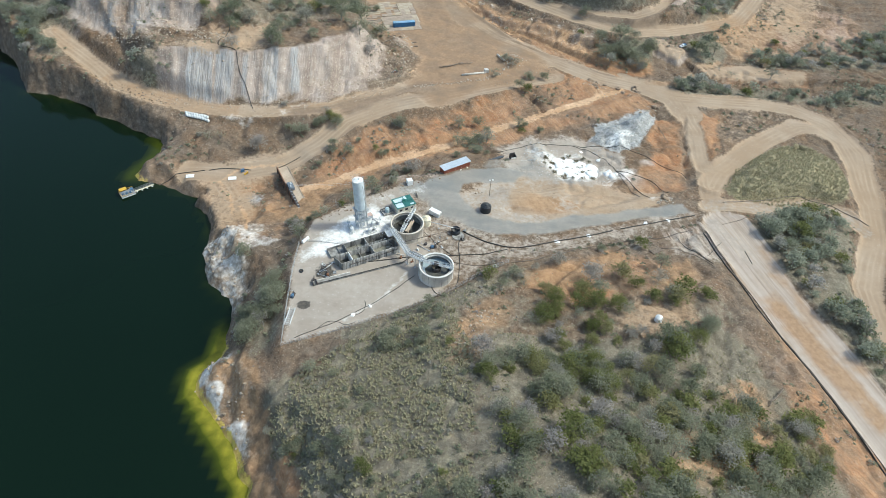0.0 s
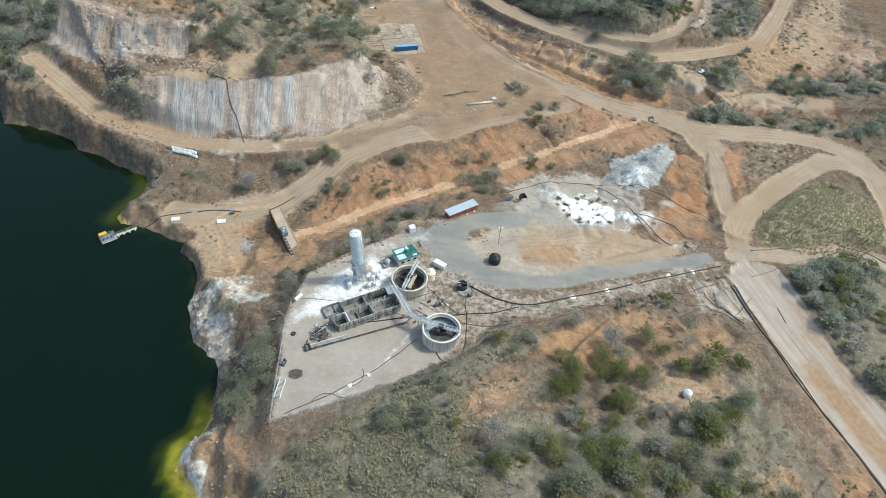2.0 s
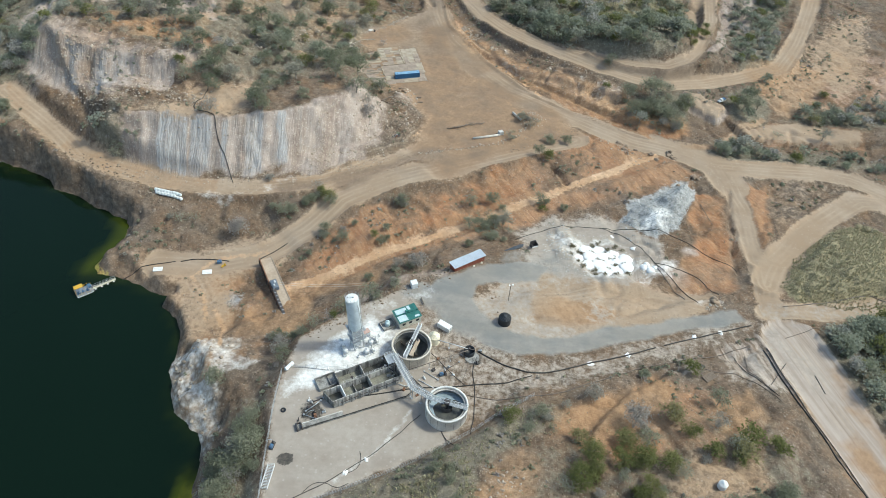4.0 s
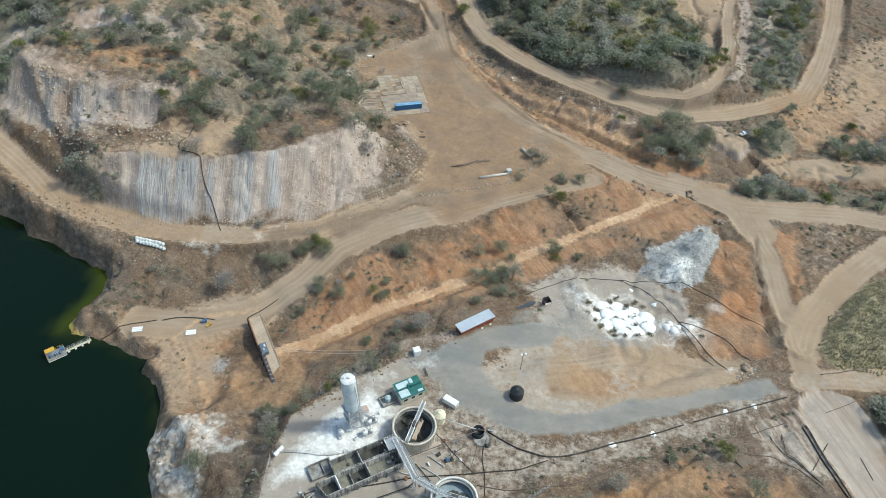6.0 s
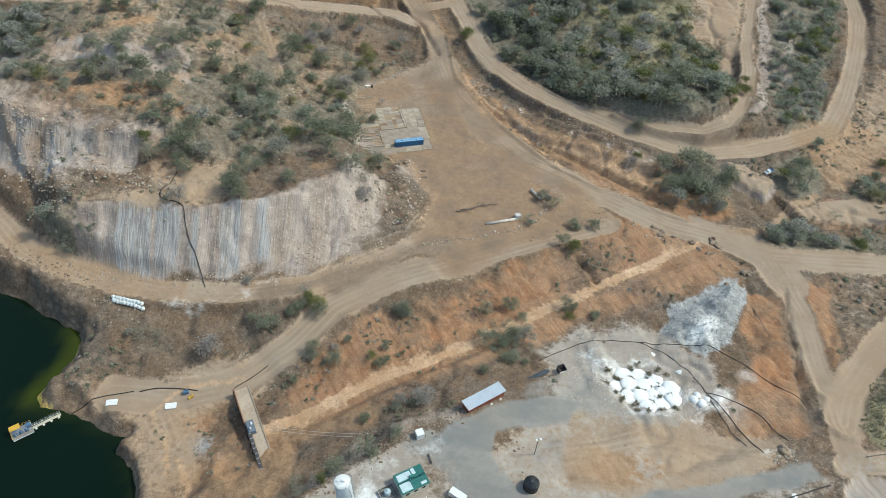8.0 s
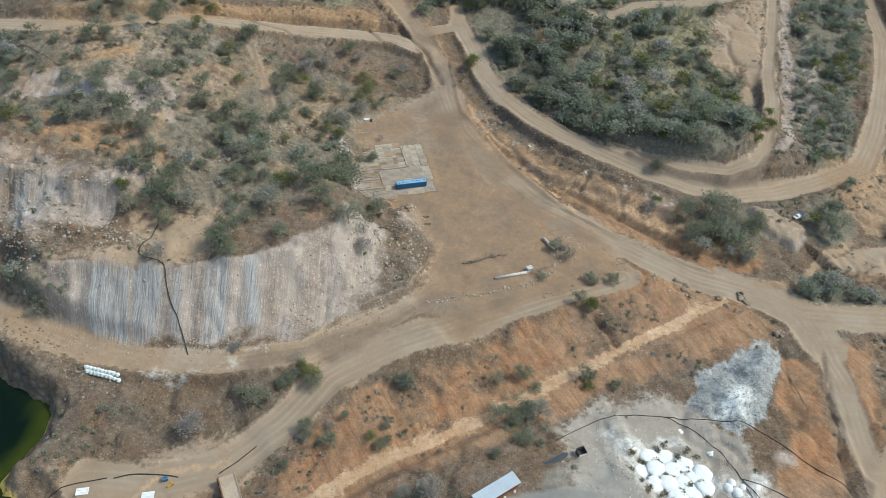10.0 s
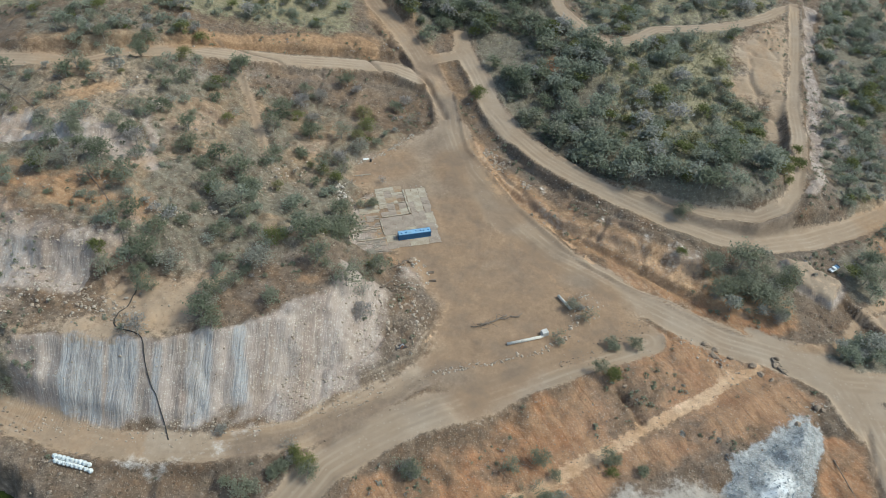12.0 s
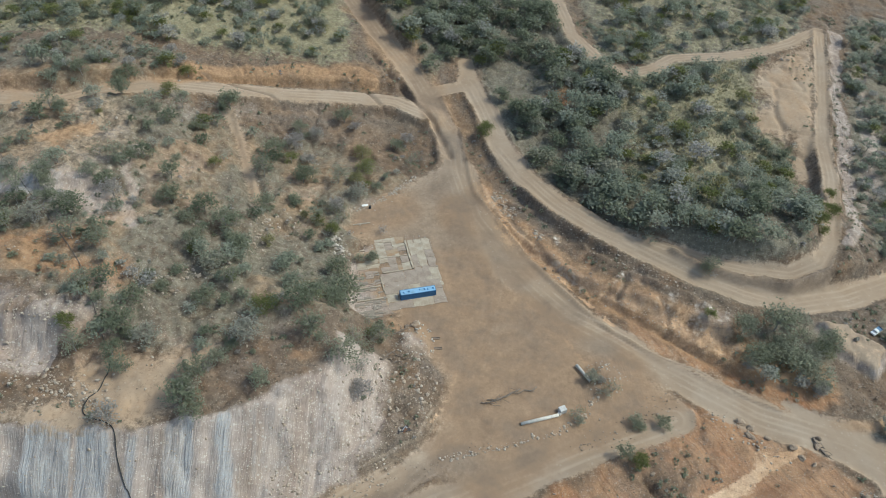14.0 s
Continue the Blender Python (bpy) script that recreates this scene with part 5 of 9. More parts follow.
BUSHES = [(-48.5, 391.5), (28, 345), (59, 199), (42, 188), (-79, 289), (-32, 237), (-57, 253), (-25, 282), (-29, 266), (-58, 282), (-67, 274), (-70, 273), (-75, 275), (-30, 260), (-53, 262), (-42, 269), (-15, 244), (-18, 243), (-23, 241), (3, 257), (12, 275), (12, 288), (16, 284), (16, 263), (32, 320), (37, 332), (45, 332), (41, 287), (-53, 279), (-63, 278), (-60, 280), (-74, 190), (-55, 203)]

# rim of the yard above the red bench
RIM_SHRUBS = [(-50, 206), (-46, 211), (-42, 214), (-56, 203), (-38, 218), (-54, 197), (-30, 223), (-22, 228), (-58, 208), (-48, 215)]
# the worked slope in the north-west, tree by tree
NW_GREY = [(-157, 401), (-156, 391), (-143, 397), (-162, 385), (-151, 372), (-158, 369), (-169, 396), (-169, 428), (-166, 429), (-142, 440), (-137, 444), (-123, 441), (-122, 417), (-144, 378), (-128, 365), (-138, 368), (-117, 395), (-109, 386), (-103, 374), (-93, 424), (-86, 456), (-79, 454), (-86, 446), (-79, 438), (-76, 430), (-64, 464), (-42, 462), (-46, 457), (-51, 429), (-57, 423), (-126, 347), (-105, 335), (-123, 330), (-106, 353), (-94, 351), (-87, 359), (-44, 330), (-88, 325), (-84, 330), (-81, 335), (-77, 338), (-86, 313), (-71, 325), (-107, 310)]
NW_DARK = [(-137, 394), (-152, 448), (-116, 462), (-114, 459), (-120, 405), (-141, 378), (-105, 392), (-97, 387), (-89, 406), (-92, 438), (-79, 427), (-69, 468), (-120, 349), (-112, 347), (-113, 338), (-113, 330), (-109, 325), (-94, 364), (-89, 376), (-66, 352), (-62, 355), (-58, 377), (-89, 319), (-90, 317), (-154, 461), (-169, 455), (-56, 359), (-60, 367), (-54, 367)]
NW_BARE_TREES = [(-145, 409), (-139, 408), (-130, 450), (-122, 455), (-122, 445), (-133, 389), (-130, 380), (-151, 374), (-39, 448), (-66, 429), (-68, 368), (-60, 342), (-50, 336), (-188, 454), (-45, 337), (-48, 344)]
OTHER_GREEN = [(-137, 457), (-110, 421), (-59, 448), (-56, 439), (-59, 431), (-126, 335), (-75, 350), (59, 454), (72, 409), (114, 412), (124, 427), (-9, 473)]
BANK_THICKET = [(76, 367), (87, 369), (78, 358), (89, 361), (96, 359), (103, 364), (96, 351), (90, 355)]
BRUSH_PILE = [(3, 273), (8, 271), (13, 270), (18, 269), (13, 277), (10, 280), (6, 275), (16, 273), (10, 274)]


SMALL = ("tussocks", "hedge", "north_west", "far_west", "terrace_rim", "creek", "creek_side", "hill_open", "north", "far_east", "forest_edge")


DARK_SHARE = {"hill": 0.2, "hill_open": 0.12, "forest": 0.15, "east_patch": 0.1, "far_east": 0.0, "creek": 0.0, "north_left": 0.5, "north_west": 0.5}


def scatter():
    """Places of all trees: x, y, shape, size, turn, green."""
    out = []
    for spots, shapes, lo, hi, green, more in ((BIG_TREES, (0, 1, 6, 4), 0.9, 1.25, 0, 2), (GREEN_TREES + OTHER_GREEN, (0, 1, 2), 0.9, 1.2, 1, 0), (NW_DARK, (0, 2, 1, 2), 1.15, 1.85, 2, 1), (BANK_THICKET, (0, 2, 1, 2), 1.15, 1.85, 0, 1), (NW_GREY, (0, 2, 3, 2, 4), 1.0, 1.6, 0, 1), (NW_BARE_TREES, (7, 4, 7), 1.2, 1.7, 0, 0), (GREY_SHRUBS + BRUSH_PILE + RIM_SHRUBS, (7, 7, 4, 3), 0.8, 1.25, 0, 2), (BUSHES, (2, 3, 5, 2), 0.8, 1.3, 0, 2)):
        for x, y in spots:
            out.append((x, y, rng.choice(shapes), rng.uniform(lo, hi), rng.uniform(0, 6.28), green))
            for _ in range(rng.randint(0, more + 1)):
                out.append((x + rng.normal(0, 2.4), y + rng.normal(0, 2.0), rng.choice([2, 3, 5, 7]), rng.uniform(0.5, 1.0), rng.uniform(0, 6.28), 2 if green == 2 else int(rng.rand() < 0.1)))
    for name, (poly, per, green) in SCRUB_AREAS.items():
        p = np.array(poly, float)
        lo, hi = p.min(0), p.max(0)
        n = int((hi[0] - lo[0]) * (hi[1] - lo[1]) * per / 100)
        x, y = rng.uniform(lo[0], hi[0], n), rng.uniform(lo[1], hi[1], n)
        ok = (area(x + 16 * fbm(x, y, 24, 2, 41), y + 16 * fbm(x, y, 24, 2, 43), poly) < 0) & (free_ground(x, y) > 1.5)
        ok &= (area(x, y, BARE_HILL) > 0) | (rng.rand(n) < 0.12)
        ok &= vnoise(x, y, 11, 99) + 0.5 * (vnoise(x, y, 34, 98) - 0.5) > (0.26 if name in ("hill", "hill_open", "north", "far_east", "forest", "east_patch") else 0.36)
        for a, b in zip(x[ok], y[ok]):
            out.append((a, b, rng.choice([4, 7, 7, 0, 2, 3, 1, 4, 2]) if name == "forest" else rng.choice([2, 3, 5, 7, 4, 3]) if name in SMALL and rng.rand() < 0.75 else rng.randint(0, 8), rng.uniform(0.55, 1.2) * (0.72 if name in ("tussocks", "hedge") else (1.25 if name in ("hill", "hill_open") else 1)), rng.uniform(0, 6.28), 1 if rng.rand() < green else (2 if rng.rand() < (0.75 if name == "hill" and a < 25 else DARK_SHARE.get(name, 0.15)) else 0)))
    return out


def sized(me_pair, name):
    """Meshes of one tree shape: wood and crown."""
    (wv, wf), (cv, cf) = me_pair[:2]
    return np_mesh(name + "_wood", wv, wf), np_mesh(name + "_crown", cv, cf, [("tint", np.zeros(len(cv)))])


TREES = scatter()
_x, _y = np.array([t[0] for t in TREES]), np.array([t[1] for t in TREES])
_z = height(_x, _y)
# the trees over the works, the forest below it and the slopes beside the clearing stand singly
_rank = np.where(np.arange(len(TREES)) < 420, -1.0, np.hypot((_x - 30) / 1.3, _y - 150))
_order = np.argsort(_rank, kind="stable")
single, rest = _order[:560], _order[560:]
meshes = [sized(s, "tree") for s in SHAPES]
green_meshes = [sized(s, "tree") for s in GREEN_SHAPES]
dark_meshes = [sized(s, "tree") for s in SHAPES]
for wood, crown in meshes:
    wood.materials.append(BARK)
    crown.materials.append(LEAF)
for wood, crown in dark_meshes:
    wood.materials.append(BARK)
    crown.materials.append(LEAF_DARK)
for wood, crown in green_meshes:
    wood.materials.append(BARK)
    crown.materials.append(LEAF_GREEN)
WORDS = ["thin grey-green eucalypt on dry stony ground", "tall spreading eucalypt with an open grey-olive crown", "small round-crowned eucalypt in dry litter", "low grey-green shrub on bare earth",
         "half-bare eucalypt with sparse dull leaves", "small low shrub on stony soil", "tall old eucalypt with a broad broken crown", "nearly leafless grey shrub with bare twigs"]
for i in single:
    x, y, k, s, turn, green = TREES[i]
    low = k in (3, 5, 7)
    wood, crown = green_meshes[k % 3] if green == 1 else (dark_meshes if green == 2 else meshes)[k]
    root = new("shrub" if low and not green else "tree")
    root.matrix_basis = Matrix.LocRotScale((x, y, _z[i]), Euler((0, 0, turn)), (s, s, s * 0.95))
    tagged(root, "bright olive-green bushy tree on dry ground" if green == 1 else ("dense dark olive tree among dry scrub" if green == 2 else WORDS[k]), "shrub" if low and not green else "tree", "scrub trees")
    part("trunk", wood, BARK, root)
    part("crown", crown, LEAF, root)


def merged(name, ids, shapes, pick, leaf, label):
    """Many trees too alike to tell apart, in two meshes: wood and leaves."""
    for which, what, mat in ((2, "wood", BARK), (1, "leaves", leaf)):
        pieces, tint = [], []
        for i in ids:
            x, y, k, s, turn, green = TREES[i]
            v, f = shapes[pick(k)][which]
            c, n = math.cos(turn) * s, math.sin(turn) * s
            w = np.stack([v[:, 0] * c - v[:, 1] * n + x, v[:, 0] * n + v[:, 1] * c + y, v[:, 2] * s * 0.95 + _z[i]], -1)
            pieces.append((w, f))
            tint.append(np.full(len(w), (x * 0.37 + y * 0.73) % 1.0))
        if not pieces:
            continue
        v, f = join_np(pieces)
        me = np_mesh(name, v, f, [("tint", np.concatenate(tint))])
        me.materials.append(mat)
        tagged(new(name + "_" + what, me), label + (", trunks and limbs" if which == 2 else ", crowns"), "woodland", kind="stuff")


close = set(i for i in rest if _y[i] < 250 and _x[i] < 116)
merged("near_scrub", [i for i in rest if i in close and TREES[i][5] != 1], SHAPES, lambda k: k, LEAF, "grey-green dry eucalypt scrub below the works")
merged("dark_scrub", [i for i in rest if i not in close and TREES[i][5] == 2], FAR_SHAPES, lambda k: k, LEAF_DARK, "dense dark olive eucalypts over the slopes")
# far crowns take the leaf colour lightened for haze
merged("far_scrub", [i for i in rest if i not in close and not TREES[i][5]], FAR_SHAPES, lambda k: k, LEAF_HAZED, "grey-green dry eucalypt scrub over the slopes")
merged("green_scrub", [i for i in rest if TREES[i][5] == 1], FAR_GREEN, lambda k: k % 3, LEAF_GREEN, "olive-green bushes among the dry scrub")


def tussocks():
    """Dry grass clumps below the works, on the mound and over the scrub."""
    areas = [(SCRUB_AREAS["tussocks"][0], 120, 0.82), (MOUND, 170, 0.62), (SCRUB_AREAS["hill"][0], 14, 0.6), (SCRUB_AREAS["hill_open"][0], 90, 0.65), (SCRUB_AREAS["forest"][0], 30, 0.6), (SCRUB_AREAS["north_west"][0], 4, 0.4),
             (SCRUB_AREAS["forest_edge"][0], 8, 0.4), (SCRUB_AREAS["hedge"][0], 60, 0.5), (SCRUB_AREAS["far_west"][0], 8, 0.5), (SCRUB_AREAS["bank"][0], 20, 0.4), (SCRUB_AREAS["north"][0], 8, 0.5)]
    xs, ys, ss = [], [], []
    for poly, per, s in areas:
        p = np.array(poly, float)
        lo, hi = p.min(0), p.max(0)
        n = int((hi[0] - lo[0]) * (hi[1] - lo[1]) * per / 100)
        x, y = rng.uniform(lo[0], hi[0], n), rng.uniform(lo[1], hi[1], n)
        ok = (area(x, y, poly) < 0) & (vnoise(x, y, 6, 55) > (0.08 if poly is MOUND else 0.3))
        if poly is not MOUND:
            ok &= free_ground(x, y) > 0.3
        xs.append(x[ok]), ys.append(y[ok]), ss.append(np.full(ok.sum(), s))
    x, y, s = np.concatenate(xs), np.concatenate(ys), np.concatenate(ss)
    z = height(x, y)
    # each clump a ragged sheaf of blades
    n, m = len(x), 8
    a = np.arange(m) * 0.7854 + rng.uniform(-0.5, 0.5, (n, m))
    r = s[:, None] * rng.uniform(0.35, 1.05, (n, m))
    half = s[:, None] * rng.uniform(0.16, 0.34, (n, m))
    tip = np.stack([x[:, None] + np.cos(a) * r, y[:, None] + np.sin(a) * r, z[:, None] + s[:, None] * rng.uniform(0.25, 0.95, (n, m))], -1)
    foot = np.stack([x[:, None] + np.cos(a) * r * 0.15, y[:, None] + np.sin(a) * r * 0.15, np.broadcast_to(z[:, None] - 0.06, (n, m))], -1)
    side = np.stack([-np.sin(a) * half, np.cos(a) * half, np.zeros((n, m))], -1)
    v = np.stack([foot - side, foot + side, tip + side * 0.5], 2).reshape(-1, 3)
    f = np.arange(n * m * 3).reshape(-1, 3)
    tint = np.repeat(rng.rand(n), m * 3)
    me = np_mesh("tussock_grass", v, f, [("tint", tint)])
    me.materials.append(STRAW)
    tagged(new("tussock_grass", me), "dry straw-grey tussock grass between the scrub", "grass", kind="stuff")


tussocks()


def low_brush():
    """Knee-high brush and tufts over banks, verges and bare ground."""
    x, y = rng.uniform(-230, 235, 30000), rng.uniform(78, 600, 30000)
    d = free_ground(x, y)
    thick = vnoise(x, y, 17, 170) + 0.6 * (vnoise(x, y, 5, 171) - 0.5)
    verge = np.exp(-((d - 2.5) / 3.0) ** 2)
    works_rim = np.exp(-((area(x, y, PAD) - 3.5) / 2.5) ** 2)
    ok = (d > 0.8) & (thick + 0.16 * verge + 0.3 * works_rim > 0.62) & (area(x, y, LAKE_OUTLINE) > 5)
    ok &= (area(x, y, CLIFF_FACE) > 0) & ((area(x, y, WORKED) > 0) | (rng.rand(len(x)) < 0.45)) & (area(x, y, MOUND) > 1) & (area(x, y, ISLAND) > 3) & (area(x, y, BITUMEN) > 2) & ((area(x, y, HEAP_APRON) > 1) | (rng.rand(len(x)) < 0.15)) & ((area(x, y, WEST_BENCH) > 0) | (rng.rand(len(x)) < 0.35)) & (near_line(x, y, LIGHT)[0] > 3.2) & ((near_line(x, y, MID_SLOPE)[0] > 8) | (rng.rand(len(x)) < 0.25))
    x, y = x[ok], y[ok]
    z = height(x, y)
    n, m = len(x), 13
    r = 0.28 + 0.75 * rng.rand(n) ** 1.6
    a, u = rng.uniform(0, 6.28, (n, m)), np.sqrt(rng.rand(n, m))
    c = np.stack([x[:, None] + np.cos(a) * u * r[:, None], y[:, None] + np.sin(a) * u * r[:, None], z[:, None] + (1.05 - u * u) * r[:, None] * 0.85], -1).reshape(-1, 3)
    size = np.repeat(r * 0.5, m)[:, None] * rng.uniform(0.6, 1.3, (n * m, 1))
    p = rng.normal(0, 1, (n * m, 3)) * (1, 1, 0.5)
    p /= np.linalg.norm(p, axis=1)[:, None]
    q = np.cross(p, rng.normal(0, 0.7, (n * m, 3)) + np.array([0, 0, 1.0]))
    q /= np.linalg.norm(q, axis=1)[:, None] + 1e-9
    v = np.stack([c - p * size - q * size * 0.5, c + p * size - q * size * 0.4, c + q * size * 0.9], 1).reshape(-1, 3)
    me = np_mesh("low_brush", v, np.arange(len(v)).reshape(-1, 3), [("tint", np.repeat((x * 0.61 + y * 0.23) % 1.0, m * 3))])
    me.materials.append(LEAF)
    tagged(new("low_brush", me), "knee-high grey-green brush and tufts on dry ground", "brush", kind="stuff")


low_brush()

# ---- materials of the works ----
CONCRETE = worn("concrete", (0.60, 0.575, 0.54), (0.33, 0.30, 0.27), 0.85, scale=0.35, amount=0.75)
WHITE_CONCRETE = worn("pale_concrete", (0.70, 0.69, 0.66), (0.46, 0.43, 0.39), 0.85, scale=0.35, amount=0.7)
STAINED = worn("stained_concrete", (0.36, 0.35, 0.33), (0.085, 0.08, 0.075), 0.85, scale=0.5, amount=1.0)
SLUDGE = worn("sludge", (0.10, 0.098, 0.085), (0.035, 0.035, 0.033), 0.35, scale=0.4, amount=0.9)
PALE_SLUDGE = worn("pale_sludge", (0.25, 0.24, 0.195), (0.10, 0.095, 0.075), 0.5, scale=0.35, amount=0.9)
GALVANISED = worn("galvanised_steel", (0.50, 0.51, 0.52), (0.28, 0.28, 0.28), 0.45, 0.6, scale=0.8)
GRATING = worn("steel_grating", (0.40, 0.41, 0.42), (0.16, 0.16, 0.16), 0.6, 0.4, scale=1.2)
PALE_STEEL = worn("pale_painted_steel", (0.70, 0.71, 0.71), (0.42, 0.41, 0.39), 0.5, 0.1, scale=0.5)
DARK_STEEL = worn("dark_steel", (0.075, 0.075, 0.08), (0.16, 0.11, 0.08), 0.6, 0.3, scale=1.2)
RUSTY = worn("rusty_steel", (0.26, 0.13, 0.075), (0.12, 0.065, 0.045), 0.8, 0.2, scale=1.0)
WHITE_PAINT = worn("white_paint", (0.80, 0.80, 0.79), (0.55, 0.52, 0.47), 0.5, scale=0.5, amount=0.4)
SILO_PAINT = worn("silo_paint", (0.66, 0.72, 0.755), (0.44, 0.49, 0.51), 0.45, 0.1, scale=0.35, amount=0.7)
DUSTED = worn("lime_dusted_steel", (0.70, 0.71, 0.71), (0.40, 0.40, 0.39), 0.8, 0.1, scale=1.0, amount=0.8)
LIME = worn("lime_powder", (0.84, 0.835, 0.82), (0.70, 0.68, 0.65), 0.95, scale=0.5, amount=0.4)
GREEN_SHEET = worn("green_roof_sheet", (0.045, 0.19, 0.165), (0.09, 0.23, 0.20), 0.4, 0.1, scale=0.6)
CLEAR_SHEET = worn("pale_roof_sheet", (0.55, 0.66, 0.68), (0.38, 0.48, 0.50), 0.35, 0.0, scale=0.6)
CREAM_WALL = worn("cream_wall_sheet", (0.70, 0.68, 0.59), (0.38, 0.35, 0.29), 0.6, scale=0.6)
CREAM_TANK = worn("cream_polythene", (0.80, 0.735, 0.56), (0.60, 0.53, 0.40), 0.5, scale=0.7, amount=0.5)
BLACK_TANK = worn("black_polythene", (0.018, 0.02, 0.024), (0.05, 0.05, 0.052), 0.4, scale=0.8, amount=0.4)
BLACK_PIPE = worn("black_pipe", (0.022, 0.021, 0.02), (0.085, 0.07, 0.06), 0.55, scale=0.7, amount=0.7)
BROWN_PIPE = worn("dusty_pipe", (0.13, 0.105, 0.09), (0.24, 0.19, 0.15), 0.7, scale=0.7, amount=0.7)
BLUE_PAINT = worn("blue_container_paint", (0.035, 0.14, 0.30), (0.06, 0.11, 0.17), 0.5, 0.1, scale=0.5, amount=0.5)
BLUE_TOP = worn("faded_blue_roof", (0.27, 0.47, 0.66), (0.17, 0.26, 0.34), 0.5, 0.1, scale=0.5, amount=0.8)
ROOF_SHEET = worn("pale_blue_roof_sheet", (0.56, 0.61, 0.66), (0.44, 0.47, 0.50), 0.4, 0.2, scale=0.3, amount=0.5)
RED_WALL = worn("red_brown_wall", (0.26, 0.075, 0.045), (0.15, 0.06, 0.045), 0.7, scale=0.7)
YELLOW_PAINT = worn("yellow_paint", (0.62, 0.37, 0.045), (0.42, 0.26, 0.08), 0.5, scale=0.9, amount=0.5)
BLUE_DECK = worn("blue_machine_paint", (0.10, 0.20, 0.33), (0.12, 0.12, 0.12), 0.5, 0.2, scale=0.9)
PALE_LOG = worn("bleached_log", (0.42, 0.37, 0.30), (0.26, 0.21, 0.16), 0.85, scale=1.4)
TIMBER = worn("grey_timber", (0.23, 0.18, 0.14), (0.12, 0.095, 0.075), 0.85, scale=1.4)
BAG = worn("woven_white_bag", (0.78, 0.80, 0.79), (0.52, 0.54, 0.52), 0.8, scale=1.1, amount=0.5)
TANK_WATER = worn("tank_water", (0.34, 0.41, 0.45), (0.18, 0.23, 0.26), 0.1, scale=0.2, amount=0.6)
GLASS = worn("dark_window_glass", (0.03, 0.035, 0.04), (0.02, 0.02, 0.02), 0.1, scale=1.0)
RAMP_EARTH = worn("dusty_concrete", (0.48, 0.385, 0.295), (0.36, 0.27, 0.195), 0.9, scale=0.15, amount=0.8)


# ---- shape tools ----
class Shape:
    """Collects boxes, drums and bars into one bmesh."""

    def __init__(self):
        self.bm = bmesh.new()

    def box(self, c, s, rz=0.0, ry=0.0, bevel=0.0):
        made = bmesh.ops.create_cube(self.bm, size=1.0)["verts"]
        m = Matrix.Translation(c) @ Euler((0, radians(ry), radians(rz))).to_matrix().to_4x4() @ Matrix.Diagonal((*s, 1))
        bmesh.ops.transform(self.bm, matrix=m, verts=made)
        if bevel:
            edges = list({e for v in made for e in v.link_edges})
            bmesh.ops.bevel(self.bm, geom=edges, offset=bevel, segments=2, affect="EDGES")
        return self

    def drum(self, c, r, h, n=24, top=None, lie=None):
        """A drum standing on c; lie turns it to a heading in degrees, flat on its side."""
        made = bmesh.ops.create_cone(self.bm, cap_ends=True, segments=n, radius1=r, radius2=r if top is None else top, depth=h)["verts"]
        m = Matrix.Translation((0, 0, h / 2))
        if lie is not None:
            m = Euler((0, radians(90), radians(lie))).to_matrix().to_4x4() @ m
        bmesh.ops.transform(self.bm, matrix=Matrix.Translation(c) @ m, verts=made)
        return self

    def bar(self, a, b, r, n=6):
        v, f = stick(a, b, r, r, n)
        vs = [self.bm.verts.new(p) for p in v]
        for q in f:
            self.bm.faces.new([vs[i] for i in q])
        self.bm.faces.new([vs[i] for i in range(n - 1, -1, -1)])
        self.bm.faces.new([vs[i] for i in range(n, 2 * n)])
        return self

    def tube(self, pts, r, n=6):
        """A bent pipe along places."""
        pts = [Vector(p) for p in pts]
        rings = []
        for i, p in enumerate(pts):
            d = (pts[min(i + 1, len(pts) - 1)] - pts[max(i - 1, 0)]).normalized()
            u = d.cross(Vector((0, 0, 1)))
            u = u.normalized() if u.length > 1e-3 else Vector((1, 0, 0))
            v = u.cross(d)
            rings.append([self.bm.verts.new(p + u * r * math.cos(k * 6.2832 / n) + v * r * math.sin(k * 6.2832 / n)) for k in range(n)])
        for a, b in zip(rings, rings[1:]):
            for k in range(n):
                self.bm.faces.new((a[k], a[(k + 1) % n], b[(k + 1) % n], b[k]))
        self.bm.faces.new(rings[0][::-1])
        self.bm.faces.new(rings[-1])
        return self

    def lathe(self, profile, n=40, c=(0, 0, 0)):
        """A closed or open outline of radius and height, turned round the upright."""
        rings = []
        for r, z in profile:
            rings.append([self.bm.verts.new((c[0] + r * math.cos(k * 6.2832 / n), c[1] + r * math.sin(k * 6.2832 / n), c[2] + z)) for k in range(n)])
        for a, b in zip(rings, rings[1:]):
            for k in range(n):
                self.bm.faces.new((a[k], a[(k + 1) % n], b[(k + 1) % n], b[k]))
        return self

    def prism(self, outline, z0, z1):
        """An upright block on an outline."""
        a = [self.bm.verts.new((x, y, z0)) for x, y in outline]
        b = [self.bm.verts.new((x, y, z1)) for x, y in outline]
        n = len(a)
        self.bm.faces.new(a[::-1])
        self.bm.faces.new(b)
        for k in range(n):
            self.bm.faces.new((a[k], a[(k + 1) % n], b[(k + 1) % n], b[k]))
        return self

    def rough(self, amount, size, seed=0):
        for v in self.bm.verts:
            v.co += noise.noise_vector(v.co / size + Vector((seed * 7.1, 0, 0))) * amount
        return self

    def done(self, smooth_faces=False):
        bmesh.ops.recalc_face_normals(self.bm, faces=self.bm.faces)
        for f in self.bm.faces:
            f.smooth = smooth_faces
